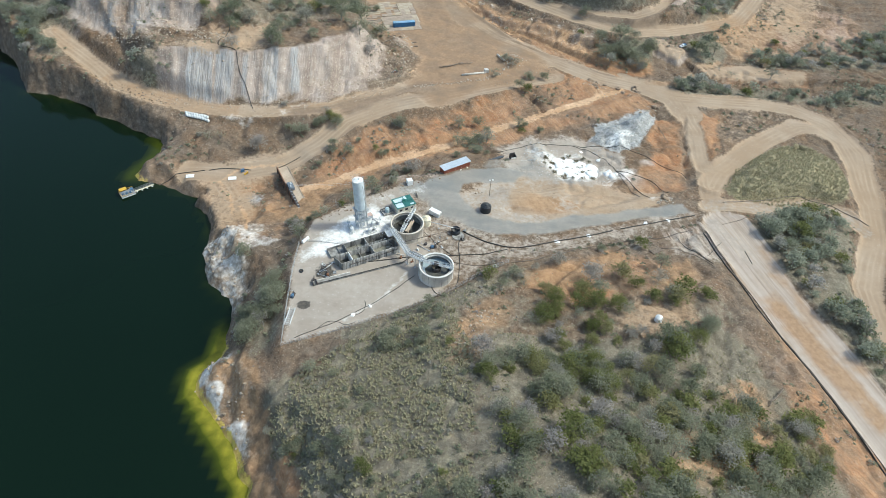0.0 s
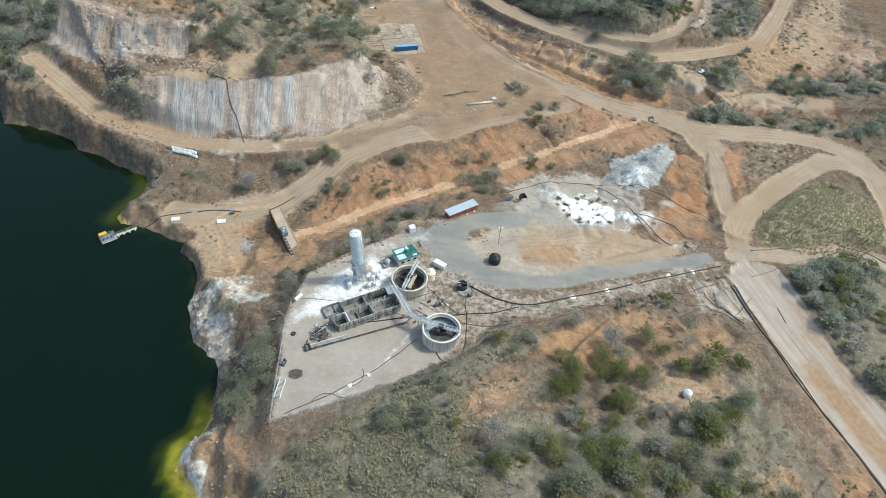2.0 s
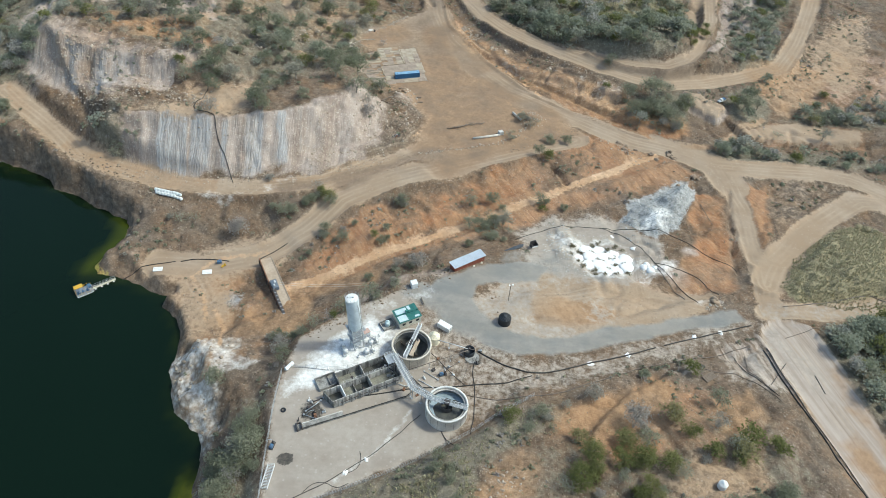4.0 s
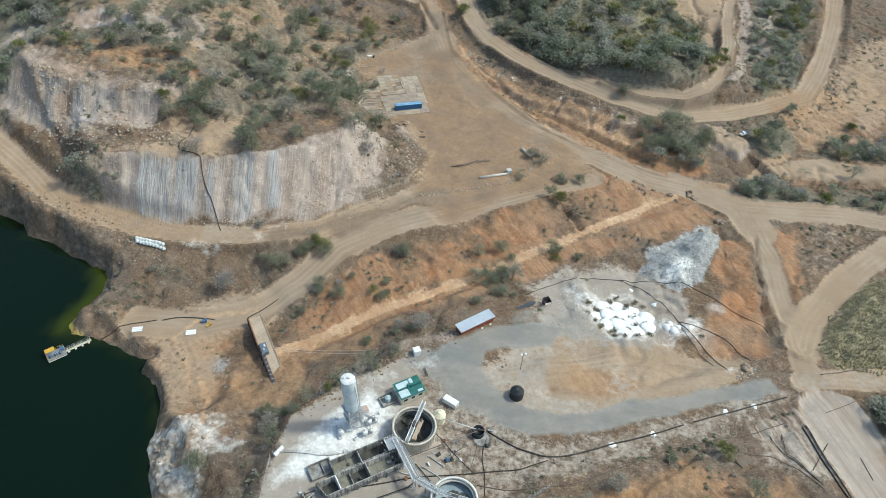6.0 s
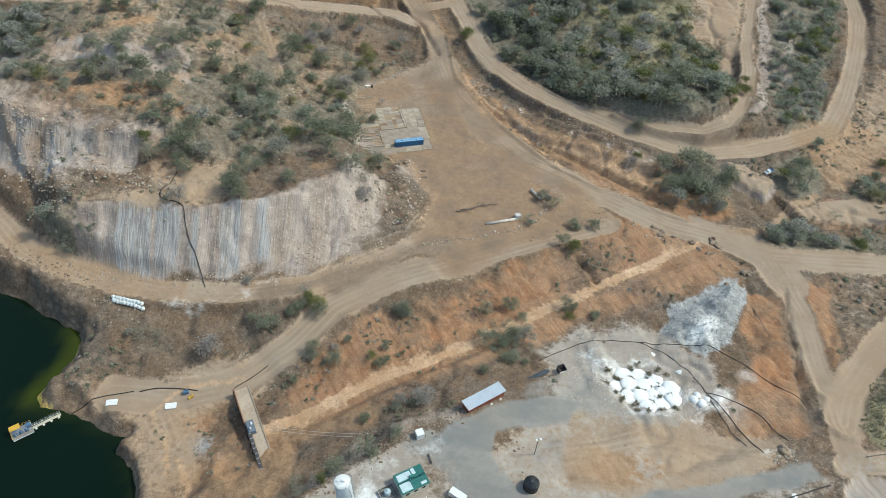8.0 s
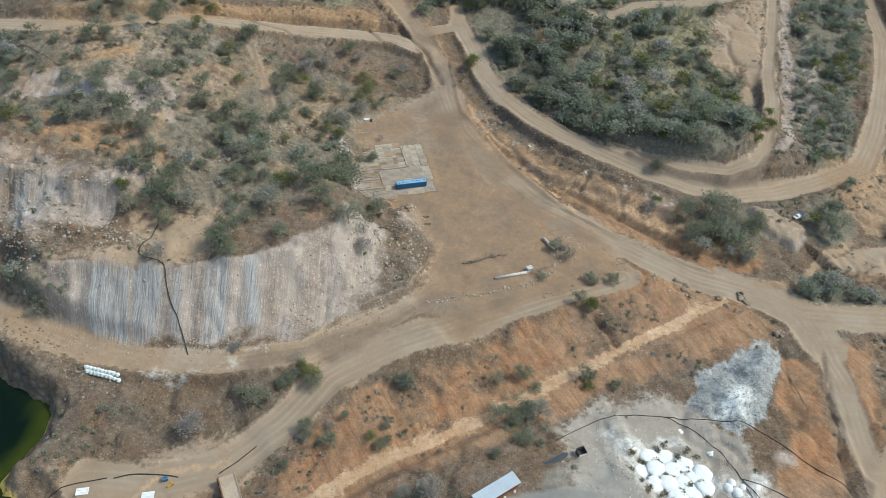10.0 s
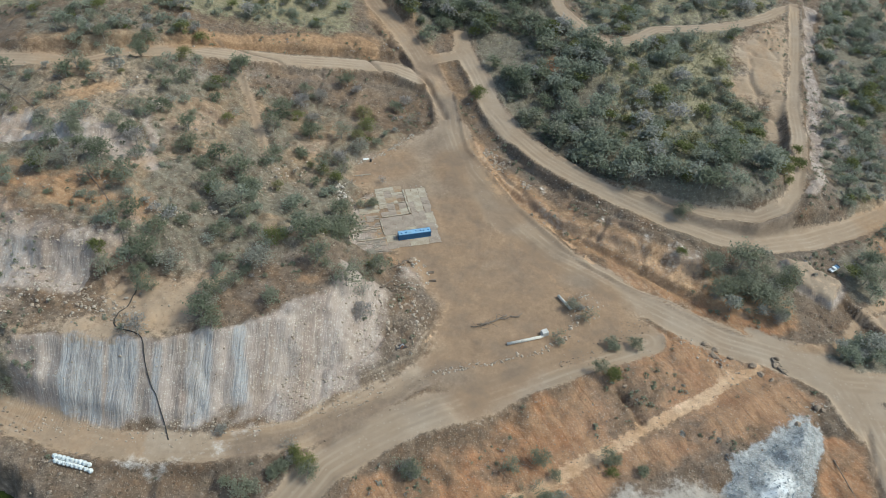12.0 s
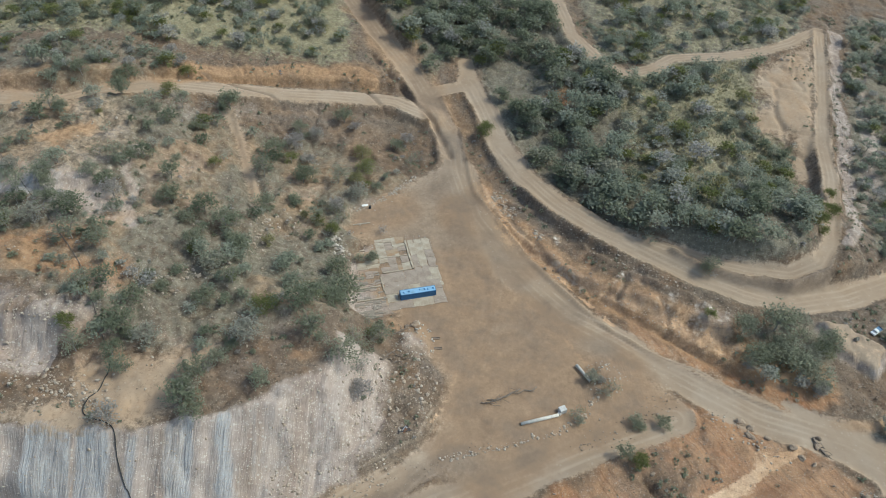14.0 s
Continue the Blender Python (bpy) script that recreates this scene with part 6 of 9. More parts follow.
        return self.bm


def thing(name, x, y, z, turn, label, category, group=""):
    ob = new(name)
    ob.matrix_basis = pose(x, y, z, 0, 0, turn)
    return tagged(ob, label, category, group)


def solo(name, shape, material, label, category, group="", at=None, smooth_faces=False):
    """A thing of one mesh."""
    ob = part(name, shape.done(smooth_faces), material)
    if at:
        ob.matrix_basis = pose(*at)
    return tagged(ob, label, category, group)


# ---- the works: lime silo ----
def lime_silo(x, y):
    s = thing("lime_silo", x, y, 0, 0, "tall pale grey lime silo on a braced steel frame", "silo")
    s.matrix_basis = pose(x, y, 0, 0, -3.0, 0) @ pose(0, 0, 0, 0, 0, 33)
    R, low, top = 1.98, 9.3, 22.2
    body = part("body", Shape().lathe([(R, low)] + [(R + (0.03 if k % 2 else 0), low + k * (top - low) / 12) for k in range(1, 12)] + [(R, top)], 36).done(True), SILO_PAINT, s)
    part("roof", Shape().lathe([(R, top), (R - 0.1, top + 0.12), (0.5, top + 0.55), (0.0, top + 0.6)], 36).drum((0.4, -0.3, top + 0.4), 0.42, 0.7, 12).drum((-0.9, 0.5, top + 0.3), 0.22, 0.6, 10).done(), WHITE_PAINT, s, "white dusty cap with a filter box")
    rail = Shape()
    for h in (0.55, 1.05):
        rail.tube([(R * 1.02 * math.cos(a * 0.2618), R * 1.02 * math.sin(a * 0.2618), top + h) for a in range(25)], 0.03, 4)
    for a in range(12):
        rail.bar((R * 1.02 * math.cos(a * 0.5236), R * 1.02 * math.sin(a * 0.5236), top), (R * 1.02 * math.cos(a * 0.5236), R * 1.02 * math.sin(a * 0.5236), top + 1.05), 0.03, 4)
    part("guard_rail", rail.done(), GALVANISED, s)
    part("hopper", Shape().lathe([(R, low), (0.45, low - 2.6), (0.35, low - 3.4), (0, low - 3.4)], 30).done(True), SILO_PAINT, s)
    legs = [(1.65, 1.65), (-1.65, 1.65), (-1.65, -1.65), (1.65, -1.65)]
    for a, b in legs:
        part("leg", Shape().box((a, b, low / 2), (0.26, 0.26, low + 0.6)).done(), DUSTED, s)
    for k in range(4):
        p, q = legs[k], legs[(k + 1) % 4]
        for z0, z1 in ((0.4, 3.2), (3.2, 6.0), (6.0, 8.6)):
            part("brace", Shape().bar((*p, z0), (*q, z1), 0.07, 4).bar((*q, z0), (*p, z1), 0.07, 4).bar((*p, z1), (*q, z1), 0.09, 4).done(), DUSTED, s)
    ladder = Shape()
    for o in (-0.25, 0.25):
        ladder.bar((R + 0.35, o, 2.5), (R + 0.35, o, top + 1.1), 0.04, 4)
    for k in range(45):
        ladder.bar((R + 0.35, -0.25, 2.6 + k * 0.42), (R + 0.35, 0.25, 2.6 + k * 0.42), 0.025, 4)
    for k in range(12):
        ladder.tube([(R + 0.35 + 0.4 * math.sin(a * 0.449), 0.4 * math.cos(a * 0.449), 9 + k) for a in range(8)], 0.025, 4)
    part("ladder", ladder.done(), GALVANISED, s)
    part("fill_pipe", Shape().tube([(1.2, -R - 0.1, 1.0), (1.2, -R - 0.1, 12), (1.0, -R - 0.05, 19), (0.5, -1.2, top + 0.5)], 0.09).done(), GALVANISED, s)
    for z, w in ((4.6, 4.4), (8.6, 4.7)):
        deck = Shape().box((0, 0, z), (w, w, 0.1))
        for a in (-1, 1):
            for h in (0.5, 1.0):
                deck.bar((a * w / 2, -w / 2, z + h), (a * w / 2, w / 2, z + h), 0.035, 4).bar((-w / 2, a * w / 2, z + h), (w / 2, a * w / 2, z + h), 0.035, 4)
            for b in (-1, 0, 1):
                deck.bar((a * w / 2, b * w / 2, z), (a * w / 2, b * w / 2, z + 1), 0.035, 4)
        part("platform", deck.done(), GALVANISED, s)
    part("mixer_drum", Shape().drum((0, 0, 0.6), 1.1, 2.6, 20).drum((0, 0, 3.2), 0.4, 0.9, 12).done(), PALE_STEEL, s)
    stair = Shape()
    for k in range(11):
        stair.box((3.0 + k * 0.28, -1.2, 4.4 - k * 0.4), (0.3, 0.9, 0.05))
    for o in (-1.65, -0.75):
        stair.bar((2.8, o, 5.5), (6.0, o, 1.0), 0.04, 4).bar((2.8, o, 4.5), (6.0, o, 0.0), 0.06, 4)
    part("stair", stair.done(), GALVANISED, s)


lime_silo(-31.1, 202.2)


def dosing_skid(x, y, turn, label):
    s = thing("dosing_skid", x, y, 0, turn, label, "machine", "dosing skids by the silo")
    part("base_frame", Shape().box((0, 0, 0.2), (3.6, 2.2, 0.3), bevel=0.05).done(), PALE_STEEL, s)
    part("tank", Shape().lathe([(0, 0.35), (0.85, 0.35), (0.85, 1.9), (0.7, 2.1), (0.0, 2.2)], 20, (-0.7, 0, 0)).done(True), PALE_STEEL, s)
    part("pump", Shape().drum((0.9, 0.4, 0.7), 0.35, 1.1, 14, lie=0).box((0.9, 0.4, 0.5), (1.0, 0.5, 0.4)).done(), GALVANISED, s)
    part("pipework", Shape().tube([(-0.7, 0, 2.2), (-0.7, 0.6, 2.7), (1.2, 0.6, 2.7), (1.2, 0.4, 0.9)], 0.09).tube([(1.6, -0.7, 0.4), (1.6, -0.7, 1.8), (0.2, -0.7, 1.8), (0.2, -0.7, 0.4)], 0.07).done(), GALVANISED, s)
    part("control_box", Shape().box((1.3, -0.5, 1.3), (0.5, 0.8, 1.1), bevel=0.03).done(), WHITE_PAINT, s)


dosing_skid(-26.4, 203.2, 33, "lime-whitened dosing skid with a small tank and pump")
dosing_skid(-34.8, 199.4, 120, "lime-dusted feed skid beside the silo legs")
dosing_skid(-27.2, 199.6, 33, "pale feed skid under white lime dust")
thing_box = thing("transfer_hopper", -28.9, 206.2, 0, 33, "pale steel hopper box with a pink-rust lid", "hopper")
part("bin", Shape().box((0, 0, 1.7), (2.2, 1.8, 1.4), bevel=0.05).drum((0, 0, 0.4), 0.25, 0.9, 12, top=0.8).done(), PALE_STEEL, thing_box)
part("lid", Shape().box((0, 0, 2.46), (2.3, 1.9, 0.12), bevel=0.03).done(), worn("faded_red_lid", (0.52, 0.36, 0.30), (0.40, 0.30, 0.26)), thing_box)
for a in (-0.9, 0.9):
    for b in (-0.7, 0.7):
        part("leg", Shape().box((a, b, 0.5), (0.12, 0.12, 1.2)).done(), GALVANISED, thing_box)


# ---- the works: thickeners ----
def truss(s, a, b, wide, tall, name="bridge"):
    """A walkway bridge: deck, lattice sides and hand rails."""
    a, b = Vector(a), Vector(b)
    d = b - a
    n = max(3, int(d.length / 1.3))
    u = d.normalized()
    w = Vector((-u.y, u.x, 0)) * wide / 2
    deck = Shape()
    mid = (a + b) / 2
    deck.box(mid, (d.length, wide, 0.1), math.degrees(math.atan2(u.y, u.x)))
    ob = part(name, deck.done(), GRATING, s)
    for side in (-1, 1):
        sh = Shape()
        o = w * side
        for h in (0.0, tall * 0.5, tall):
            sh.bar(a + o + Vector((0, 0, h)), b + o + Vector((0, 0, h)), 0.075 if h != tall * 0.5 else 0.045, 4)
        for k in range(n + 1):
            p = a + d * (k / n) + o
            sh.bar(p, p + Vector((0, 0, tall)), 0.045, 4)
            if k < n:
                sh.bar(p, a + d * ((k + 1) / n) + o + Vector((0, 0, tall)), 0.03, 4)
        part("rail_frame", sh.done(), PALE_STEEL, ob)
    return ob


def thickener(x, y, R, H, label, full):
    s = thing("thickener_tank", x, y, 0, 0, label, "tank", "thickener tanks")
    inner = R - 0.38
    part("wall", Shape().lathe([(R, -0.5), (R, H - 0.35), (R + 0.1, H - 0.3), (R + 0.1, H), (inner - 0.05, H), (inner - 0.05, H - 0.3), (inner, H - 0.35), (inner, 0.2)], 64).done(True), WHITE_CONCRETE if full else worn("weathered_concrete", (0.66, 0.60, 0.52), (0.40, 0.34, 0.28), 0.85, scale=0.3, amount=0.8), s)
    part("stained_lining", Shape().lathe([(inner - 0.01, H - 1.3), (inner - 0.02, 0.3)], 64).done(True), STAINED, s, "dark tide-stained inner face")
    part("floor", Shape().lathe([(inner, 1.1), (inner * 0.55, 0.6), (0.5, 0.25), (0, 0.25)], 48).done(True), STAINED if full else SLUDGE, s)
    part("launder", Shape().lathe([(inner - 0.03, H - 0.9), (inner - 0.65, H - 0.9), (inner - 0.65, H - 0.45), (inner - 0.58, H - 0.45), (inner - 0.58, H - 0.82), (inner - 0.03, H - 0.82)], 56).done(True), STAINED if not full else CONCRETE, s)
    joints = Shape()
    for k in range(16):
        a = k * math.pi / 8
        joints.box((math.cos(a) * (R + 0.005), math.sin(a) * (R + 0.005), H / 2 - 0.3), (0.05, 0.09, H - 0.4), math.degrees(a))
    part("wall_joint", joints.done(), STAINED, s)
    part("centre_column", Shape().lathe([(0.0, 0.2), (0.4, 0.2), (0.4, H + 0.4), (0.9, H + 0.5), (0.9, H + 1.2), (0.0, H + 1.3)], 20).done(), DARK_STEEL, s)
    part("feed_well", Shape().lathe([(1.7, H - 2.4), (1.7, H - 0.6), (1.62, H - 0.6), (1.62, H - 2.4)], 28).done(), DARK_STEEL if full else STAINED, s)
    for k in range(2):
        a = 0.9 + k * math.pi if full else 2.4 + k * math.pi
        p = (math.cos(a) * inner * 0.9, math.sin(a) * inner * 0.9)
        arm = Shape()
        for h in (1.3, 2.1):
            arm.bar((0, 0, h + 0.3), (*p, h - 0.2 if h > 2 else h), 0.08, 4)
        for q in range(5):
            f0, f1 = q / 5, (q + 1) / 5
            arm.bar((p[0] * f0, p[1] * f0, 1.4), (p[0] * f1, p[1] * f1, 2.1), 0.05, 4)
            arm.box((p[0] * f1, p[1] * f1, 1.0), (0.9, 0.08, 0.5), math.degrees(a) + 35)
        part("rake_arm", arm.done(), DARK_STEEL, s)
    return s


T2 = thickener(-1.9, 179.8, 6.15, 5.0, "round concrete thickener tank, partly filled, under a steel bridge", True)
part("water", Shape().lathe([(5.72, 2.6), (0.45, 2.6)], 56).done(), TANK_WATER, T2, "shallow blue-grey water")
part("sludge_bed", Shape().lathe([(4.6, 2.5), (4.2, 2.72), (2.6, 2.85), (0.42, 2.9)], 28, (0.75, -0.9, 0)).rough(0.35, 1.4, 3).done(True), SLUDGE, T2, "black sludge round the column")
truss(T2, (-4.9, 1.2, 5.25), (6.0, -1.3, 5.25), 1.0, 1.1)
T1 = thickener(-14.0, 200.5, 6.15, 5.0, "round weathered concrete thickener tank, drained and dark inside", False)
truss(T1, (2.2, 7.6, 5.25), (-1.6, -5.6, 5.25), 0.95, 1.2)
beam = part("scraper_beam", Shape().box((1.0, -0.9, 4.2), (1.1, 6.6, 0.7), -17, bevel=0.06).box((0.5, -3.2, 3.6), (0.8, 0.9, 1.0), -17).done(), RAMP_EARTH, T1, "cream painted scraper beam")
part("motor", Shape().drum((1.7, 1.6, 4.4), 0.35, 1.0, 14, lie=80).done(), DARK_STEEL, beam)


# ---- raised walkway between the tanks ----
def walkway():
    s = thing("steel_walkway", 0, 0, 0, 0, "grey galvanised walkway with hand rails and pipes on steel posts", "walkway")
    pts = [(-19.2, 195.6), (-12.6, 184.2), (-6.5, 181.0)]
    for a, b in zip(pts, pts[1:]):
        truss(s, (*a, 5.2), (*b, 5.2), 1.15, 1.1, "deck")
        for k in (0.05, 0.5, 0.95):
            x, y = a[0] + (b[0] - a[0]) * k, a[1] + (b[1] - a[1]) * k
            part("post", Shape().box((x, y, 2.5), (0.2, 0.2, 5.4), 30).box((x, y, 0.1), (0.7, 0.7, 0.3), 30).done(), GALVANISED, s)
    for o, r in ((0.95, 0.16), (1.35, 0.11)):
        part("pipe", Shape().tube([(-19.2 + o, 195.6 + o * 0.5, 5.3), (-12.6 + o, 184.6 + o * 0.6, 5.3), (-6.2, 181.2 + o, 5.3)], r).done(), GALVANISED, s)
    part("landing", Shape().box((-19.6, 194.4, 5.0), (3.4, 3.6, 0.12), 30).done(), GALVANISED, s)
    rail = Shape()
    for h in (5.55, 6.1):
        for sx, sy, ex, ey in ((-1.7, 1.8, 1.7, 1.8), (-1.7, -1.8, -1.7, 1.8)):
            c, n = math.cos(0.5236), math.sin(0.5236)
            rail.bar((-19.6 + sx * c - sy * n, 194.4 + sx * n + sy * c, h), (-19.6 + ex * c - ey * n, 194.4 + ex * n + ey * c, h), 0.04, 4)
    part("rail", rail.done(), PALE_STEEL, s)


walkway()


def pump_set(x, y, turn, label, mat, z=0.0):
    s = thing("pump_set", x, y, z, turn, label, "machine", "pump sets")
    part("skid", Shape().box((0, 0, 0.15), (2.6, 1.2, 0.22), bevel=0.04).done(), DARK_STEEL, s)
    part("engine", Shape().box((-0.5, 0, 0.75), (1.2, 0.85, 0.95), bevel=0.1).box((-0.5, 0, 1.3), (0.6, 0.5, 0.25), bevel=0.05).done(), mat, s)
    part("pump_body", Shape().drum((0.5, 0, 0.65), 0.42, 0.5, 18, lie=0).drum((0.75, 0, 0.9), 0.14, 0.9, 12).done(), DARK_STEEL, s)
    part("pipe", Shape().tube([(0.75, 0, 1.7), (0.75, 0.5, 1.9), (0.75, 1.5, 1.6), (0.9, 2.4, 0.2)], 0.12).done(), GALVANISED, s)


pump_set(-19.6, 191.2, 30, "grey pump set beside the settling cells", GALVANISED)
pump_set(-17.6, 190.4, 120, "grey pump set under the walkway landing", PALE_STEEL)
pump_set(-3.6, 193.4, 20, "blue diesel pump set with a yellow guard", BLUE_DECK)
pump_set(-41.4, 178.0, 30, "dark oily pump set at the end of the cells", DARK_STEEL)
pump_set(-39.8, 175.6, 110, "dark rusted pump set on the slab", RUSTY)
pump_set(-49.8, 164.8, 80, "small blue pump set against the fence", BLUE_DECK)


# ---- settling cells ----
def streaked(name, colour, stain):
    """Concrete with runs of dark slime down its face."""
    n = Nodes(name, 0.85, 0, 0.3)
    p = n.local()
    run = n.noise(n.scaled(p, (1.3, 1.3, 0.12)), 1.0, 4, 0.6, 0.44, 0.60)
    big = n.noise(p, 0.4, 4, 0.6, 0.42, 0.66)
    c = n.mix(n.math("MULTIPLY", run, 0.8), colour, stain)
    c = n.mix(n.math("MULTIPLY", big, 0.5), c, [v * 0.5 for v in colour])
    n.bump(big, 0.2, 0.02)
    return n.done(c)


def cells():
    s = thing("settling_cells", -21.2, 197.2, 0, 180 + 30.5, "two rows of open concrete settling cells with stained walls", "tank")
    W, H, T = 4.5, 3.3, 0.26
    CELL = streaked("streaked_concrete", (0.50, 0.48, 0.45), (0.095, 0.088, 0.08))
    DARK_CELL = streaked("slime_stained_concrete", (0.30, 0.29, 0.27), (0.05, 0.048, 0.045))

    def wall(name, x0, y0, x1, y1, h=H, mat=CELL):
        dx, dy = x1 - x0, y1 - y0
        part(name, Shape().box(((x0 + x1) / 2, (y0 + y1) / 2, h / 2 - 0.2), (math.hypot(dx, dy) + T - 0.01, T, h + 0.4), math.degrees(math.atan2(dy, dx)), bevel=0.03).done(), mat, s)

    wall("outer_wall", 0, 0, 17, 0, mat=DARK_CELL)
    wall("middle_wall", -0.6, W, 22.5, W)
    wall("outer_wall", -0.6, 2 * W, 21, 2 * W)
    wall("end_wall", 0, 0.36, 0, W - 0.36, mat=DARK_CELL)
    wall("end_wall", 17, 0.36, 17, W - 0.36, H - 0.6, DARK_CELL)
    wall("end_wall", -0.6, W + 0.36, -0.6, 2 * W - 0.36, mat=DARK_CELL)
    wall("end_wall", 22.4, W + 0.36, 21.2, 2 * W - 0.36, H - 0.5, DARK_CELL)
    wall("dividing_wall", 9.2, 0.36, 9.2, W - 0.36)
    wall("dividing_wall", 8.6, W + 0.36, 8.6, 2 * W - 0.36)
    d = part("dividing_wall", Shape().box((17.2, W * 1.5, H / 2 + 0.1), (0.3, W - 0.5, H + 0.2), bevel=0.03).done(), WHITE_PAINT, s, "white-washed dividing wall")
    wall("dividing_wall", 13.4, W + 0.36, 13.4, 2 * W - 0.36, H - 1.2, DARK_CELL)
    for x0, x1, y0, y1, z, m in ((0.2, 9.0, 0.2, 4.3, 0.5, SLUDGE), (9.4, 16.8, 0.2, 4.3, 0.9, PALE_SLUDGE), (-0.4, 8.4, 4.7, 8.8, 0.8, PALE_SLUDGE), (8.8, 13.2, 4.7, 8.8, 0.45, SLUDGE), (13.6, 17.0, 4.7, 8.8, 1.0, PALE_SLUDGE), (17.4, 21.0, 4.7, 8.8, 0.3, SLUDGE)):
        part("sludge", Shape().box(((x0 + x1) / 2, (y0 + y1) / 2, z / 2 - 0.1), (x1 - x0, y1 - y0, z + 0.2)).done(), m, s)
    for k in range(7):
        part("buttress", Shape().box((1.5 + k * 2.8, 2 * W + 0.33, 1.3), (0.3, 0.3, 3.0), bevel=0.03).done(), STAINED, s)
    hand = Shape()
    for h in (H + 0.5, H + 1.0):
        hand.bar((0, W, h), (17, W, h), 0.035, 4)
    for k in range(12):
        hand.bar((k * 1.54, W, H - 0.1), (k * 1.54, W, H + 1.0), 0.035, 4)
    part("hand_rail", hand.done(), GALVANISED, s)
    part("overflow_pipe", Shape().tube([(0.5, 2 * W + 0.7, 2.4), (8, 2 * W + 0.7, 2.3), (19, 2 * W + 0.7, 2.1)], 0.12).done(), DARK_STEEL, s)
    for a, b in ((3.0, 2.2), (5.8, 3.0), (12.5, 2.0), (11.0, 7.2)):
        part("float_pump", Shape().drum((a, b, 0.8), 0.4, 0.6, 12).tube([(a, b, 1.3), (a + 0.4, b, 2.4), (a + 0.6, b - 1.5, 3.5)], 0.08).done(), DARK_STEEL, s)


cells()
solo("catch_bund", Shape().box((0, 0, 0.02), (6.0, 4.2, 0.16)).box((3.1, 0, 0.45), (0.22, 4.6, 1.1)).box((-3.1, 0, 0.45), (0.22, 4.6, 1.1)).box((0, 2.2, 0.45), (5.96, 0.22, 1.1)).box((0, -2.2, 0.45), (5.96, 0.22, 1.1)).box((0.6, 0, 0.3), (0.2, 4.16, 0.7)), STAINED, "low stained concrete catch bund beside the cells", "bund", at=(-38.2, 187.4, 0, 0, 0, 30.5))


def pipe_clutter():
    """Valves, pipes and junk lying about the tanks."""
    r = random.Random(8)
    runs = [((-20.5, 192.5, 0.3), (-17.0, 188.6, 0.3), (-14.2, 188.0, 0.3)), ((-21.5, 193.6, 2.4), (-18.2, 191.4, 2.4), (-17.4, 189.6, 0.3)), ((-22.4, 194.8, 4.0), (-19.4, 192.2, 4.0), (-17.6, 192.8, 4.2)),
            ((-10.6, 190.6, 0.25), (-6.2, 188.2, 0.25), (-4.6, 186.2, 0.25)), ((-9.4, 194.0, 0.25), (-5.0, 191.4, 0.25)), ((-13.0, 191.6, 0.3), (-9.0, 187.4, 0.3), (-7.6, 184.8, 0.3)), ((-3.0, 195.0, 0.25), (1.2, 198.6, 0.3)),
            ((-42.6, 176.6, 0.5), (-40.2, 178.4, 1.2), (-38.6, 179.2, 2.6)), ((-43.0, 175.4, 0.4), (-39.4, 174.4, 0.4)), ((-41.6, 179.8, 0.3), (-38.4, 181.6, 0.3))]
    for k, pts in enumerate(runs):
        mat = (GALVANISED, DARK_STEEL, BROWN_PIPE, PALE_STEEL)[k % 4]
        s = thing("loose_pipe", 0, 0, 0, 0, "length of %s pipe among the tanks" % ("galvanised", "dark", "dusty", "pale painted")[k % 4], "pipe", "pipes about the tanks")
        part("tube", Shape().tube(pts, r.uniform(0.11, 0.19), 8).done(True), mat, s)
        for p in (pts[0], pts[-1]):
            part("flange", Shape().box(p, (0.5, 0.5, 0.42), r.uniform(0, 90), bevel=0.06).done(), GALVANISED, s)
    for k, (x, y) in enumerate([(-22.8, 192.6), (-16.2, 190.2), (-15.0, 186.8), (-9.2, 191.6), (-6.6, 194.8), (-1.8, 196.4), (-5.4, 199.2), (-0.4, 193.6), (6.8, 198.8), (7.6, 203.6), (-10.8, 185.2), (-42.4, 180.4), (-44.2, 173.4), (-37.4, 176.8), (-24.6, 206.4), (-30.2, 197.6), (-36.4, 203.6), (-34.4, 197.4)]):
        sh = Shape().box((0, 0, 0.3), (r.uniform(0.5, 1.3), r.uniform(0.4, 0.9), r.uniform(0.4, 0.8)), bevel=0.08).drum((0.3, 0.1, 0.4), 0.16, r.uniform(0.5, 1.0), 10)
        white = k >= 14
        solo("valve_box", sh, DUSTED if white else (DARK_STEEL, GALVANISED, RUSTY, PALE_STEEL)[k % 4], "lime-whitened valve box by the silo" if white else "small worn valve box on dirty ground", "valve", "valve boxes", at=(x, y, 0, 0, 0, r.uniform(0, 180)))


pipe_clutter()


def drain_channel():
    s = thing("drain_channel", -44.2, 170.9, 0, 25.5, "long low concrete drain with a dark end box", "drain")
    part("kerb", Shape().box((17, -0.9, 0.15), (34, 0.35, 0.55), bevel=0.03).done(), STAINED, s)
    part("kerb", Shape().box((7, 0.9, 0.15), (13.6, 0.3, 0.5), bevel=0.03).done(), CONCRETE, s)
    part("floor", Shape().box((7, 0, 0.02), (13.6, 1.5, 0.14)).done(), STAINED, s)
    part("end_box", Shape().box((0.1, 0, 0.5), (0.4, 2.4, 1.2), bevel=0.04).box((1.5, 0, 0.5), (0.3, 2.2, 1.1), bevel=0.04).box((0.8, 1.05, 0.5), (1.4, 0.3, 1.1), bevel=0.04).done(), DARK_STEEL, s)
    part("pipe", Shape().tube([(0.8, -0.9, 0.62), (14, -0.92, 0.62), (33, -0.9, 0.62), (36, 0.4, 0.5)], 0.17).done(), BLACK_PIPE, s)


drain_channel()


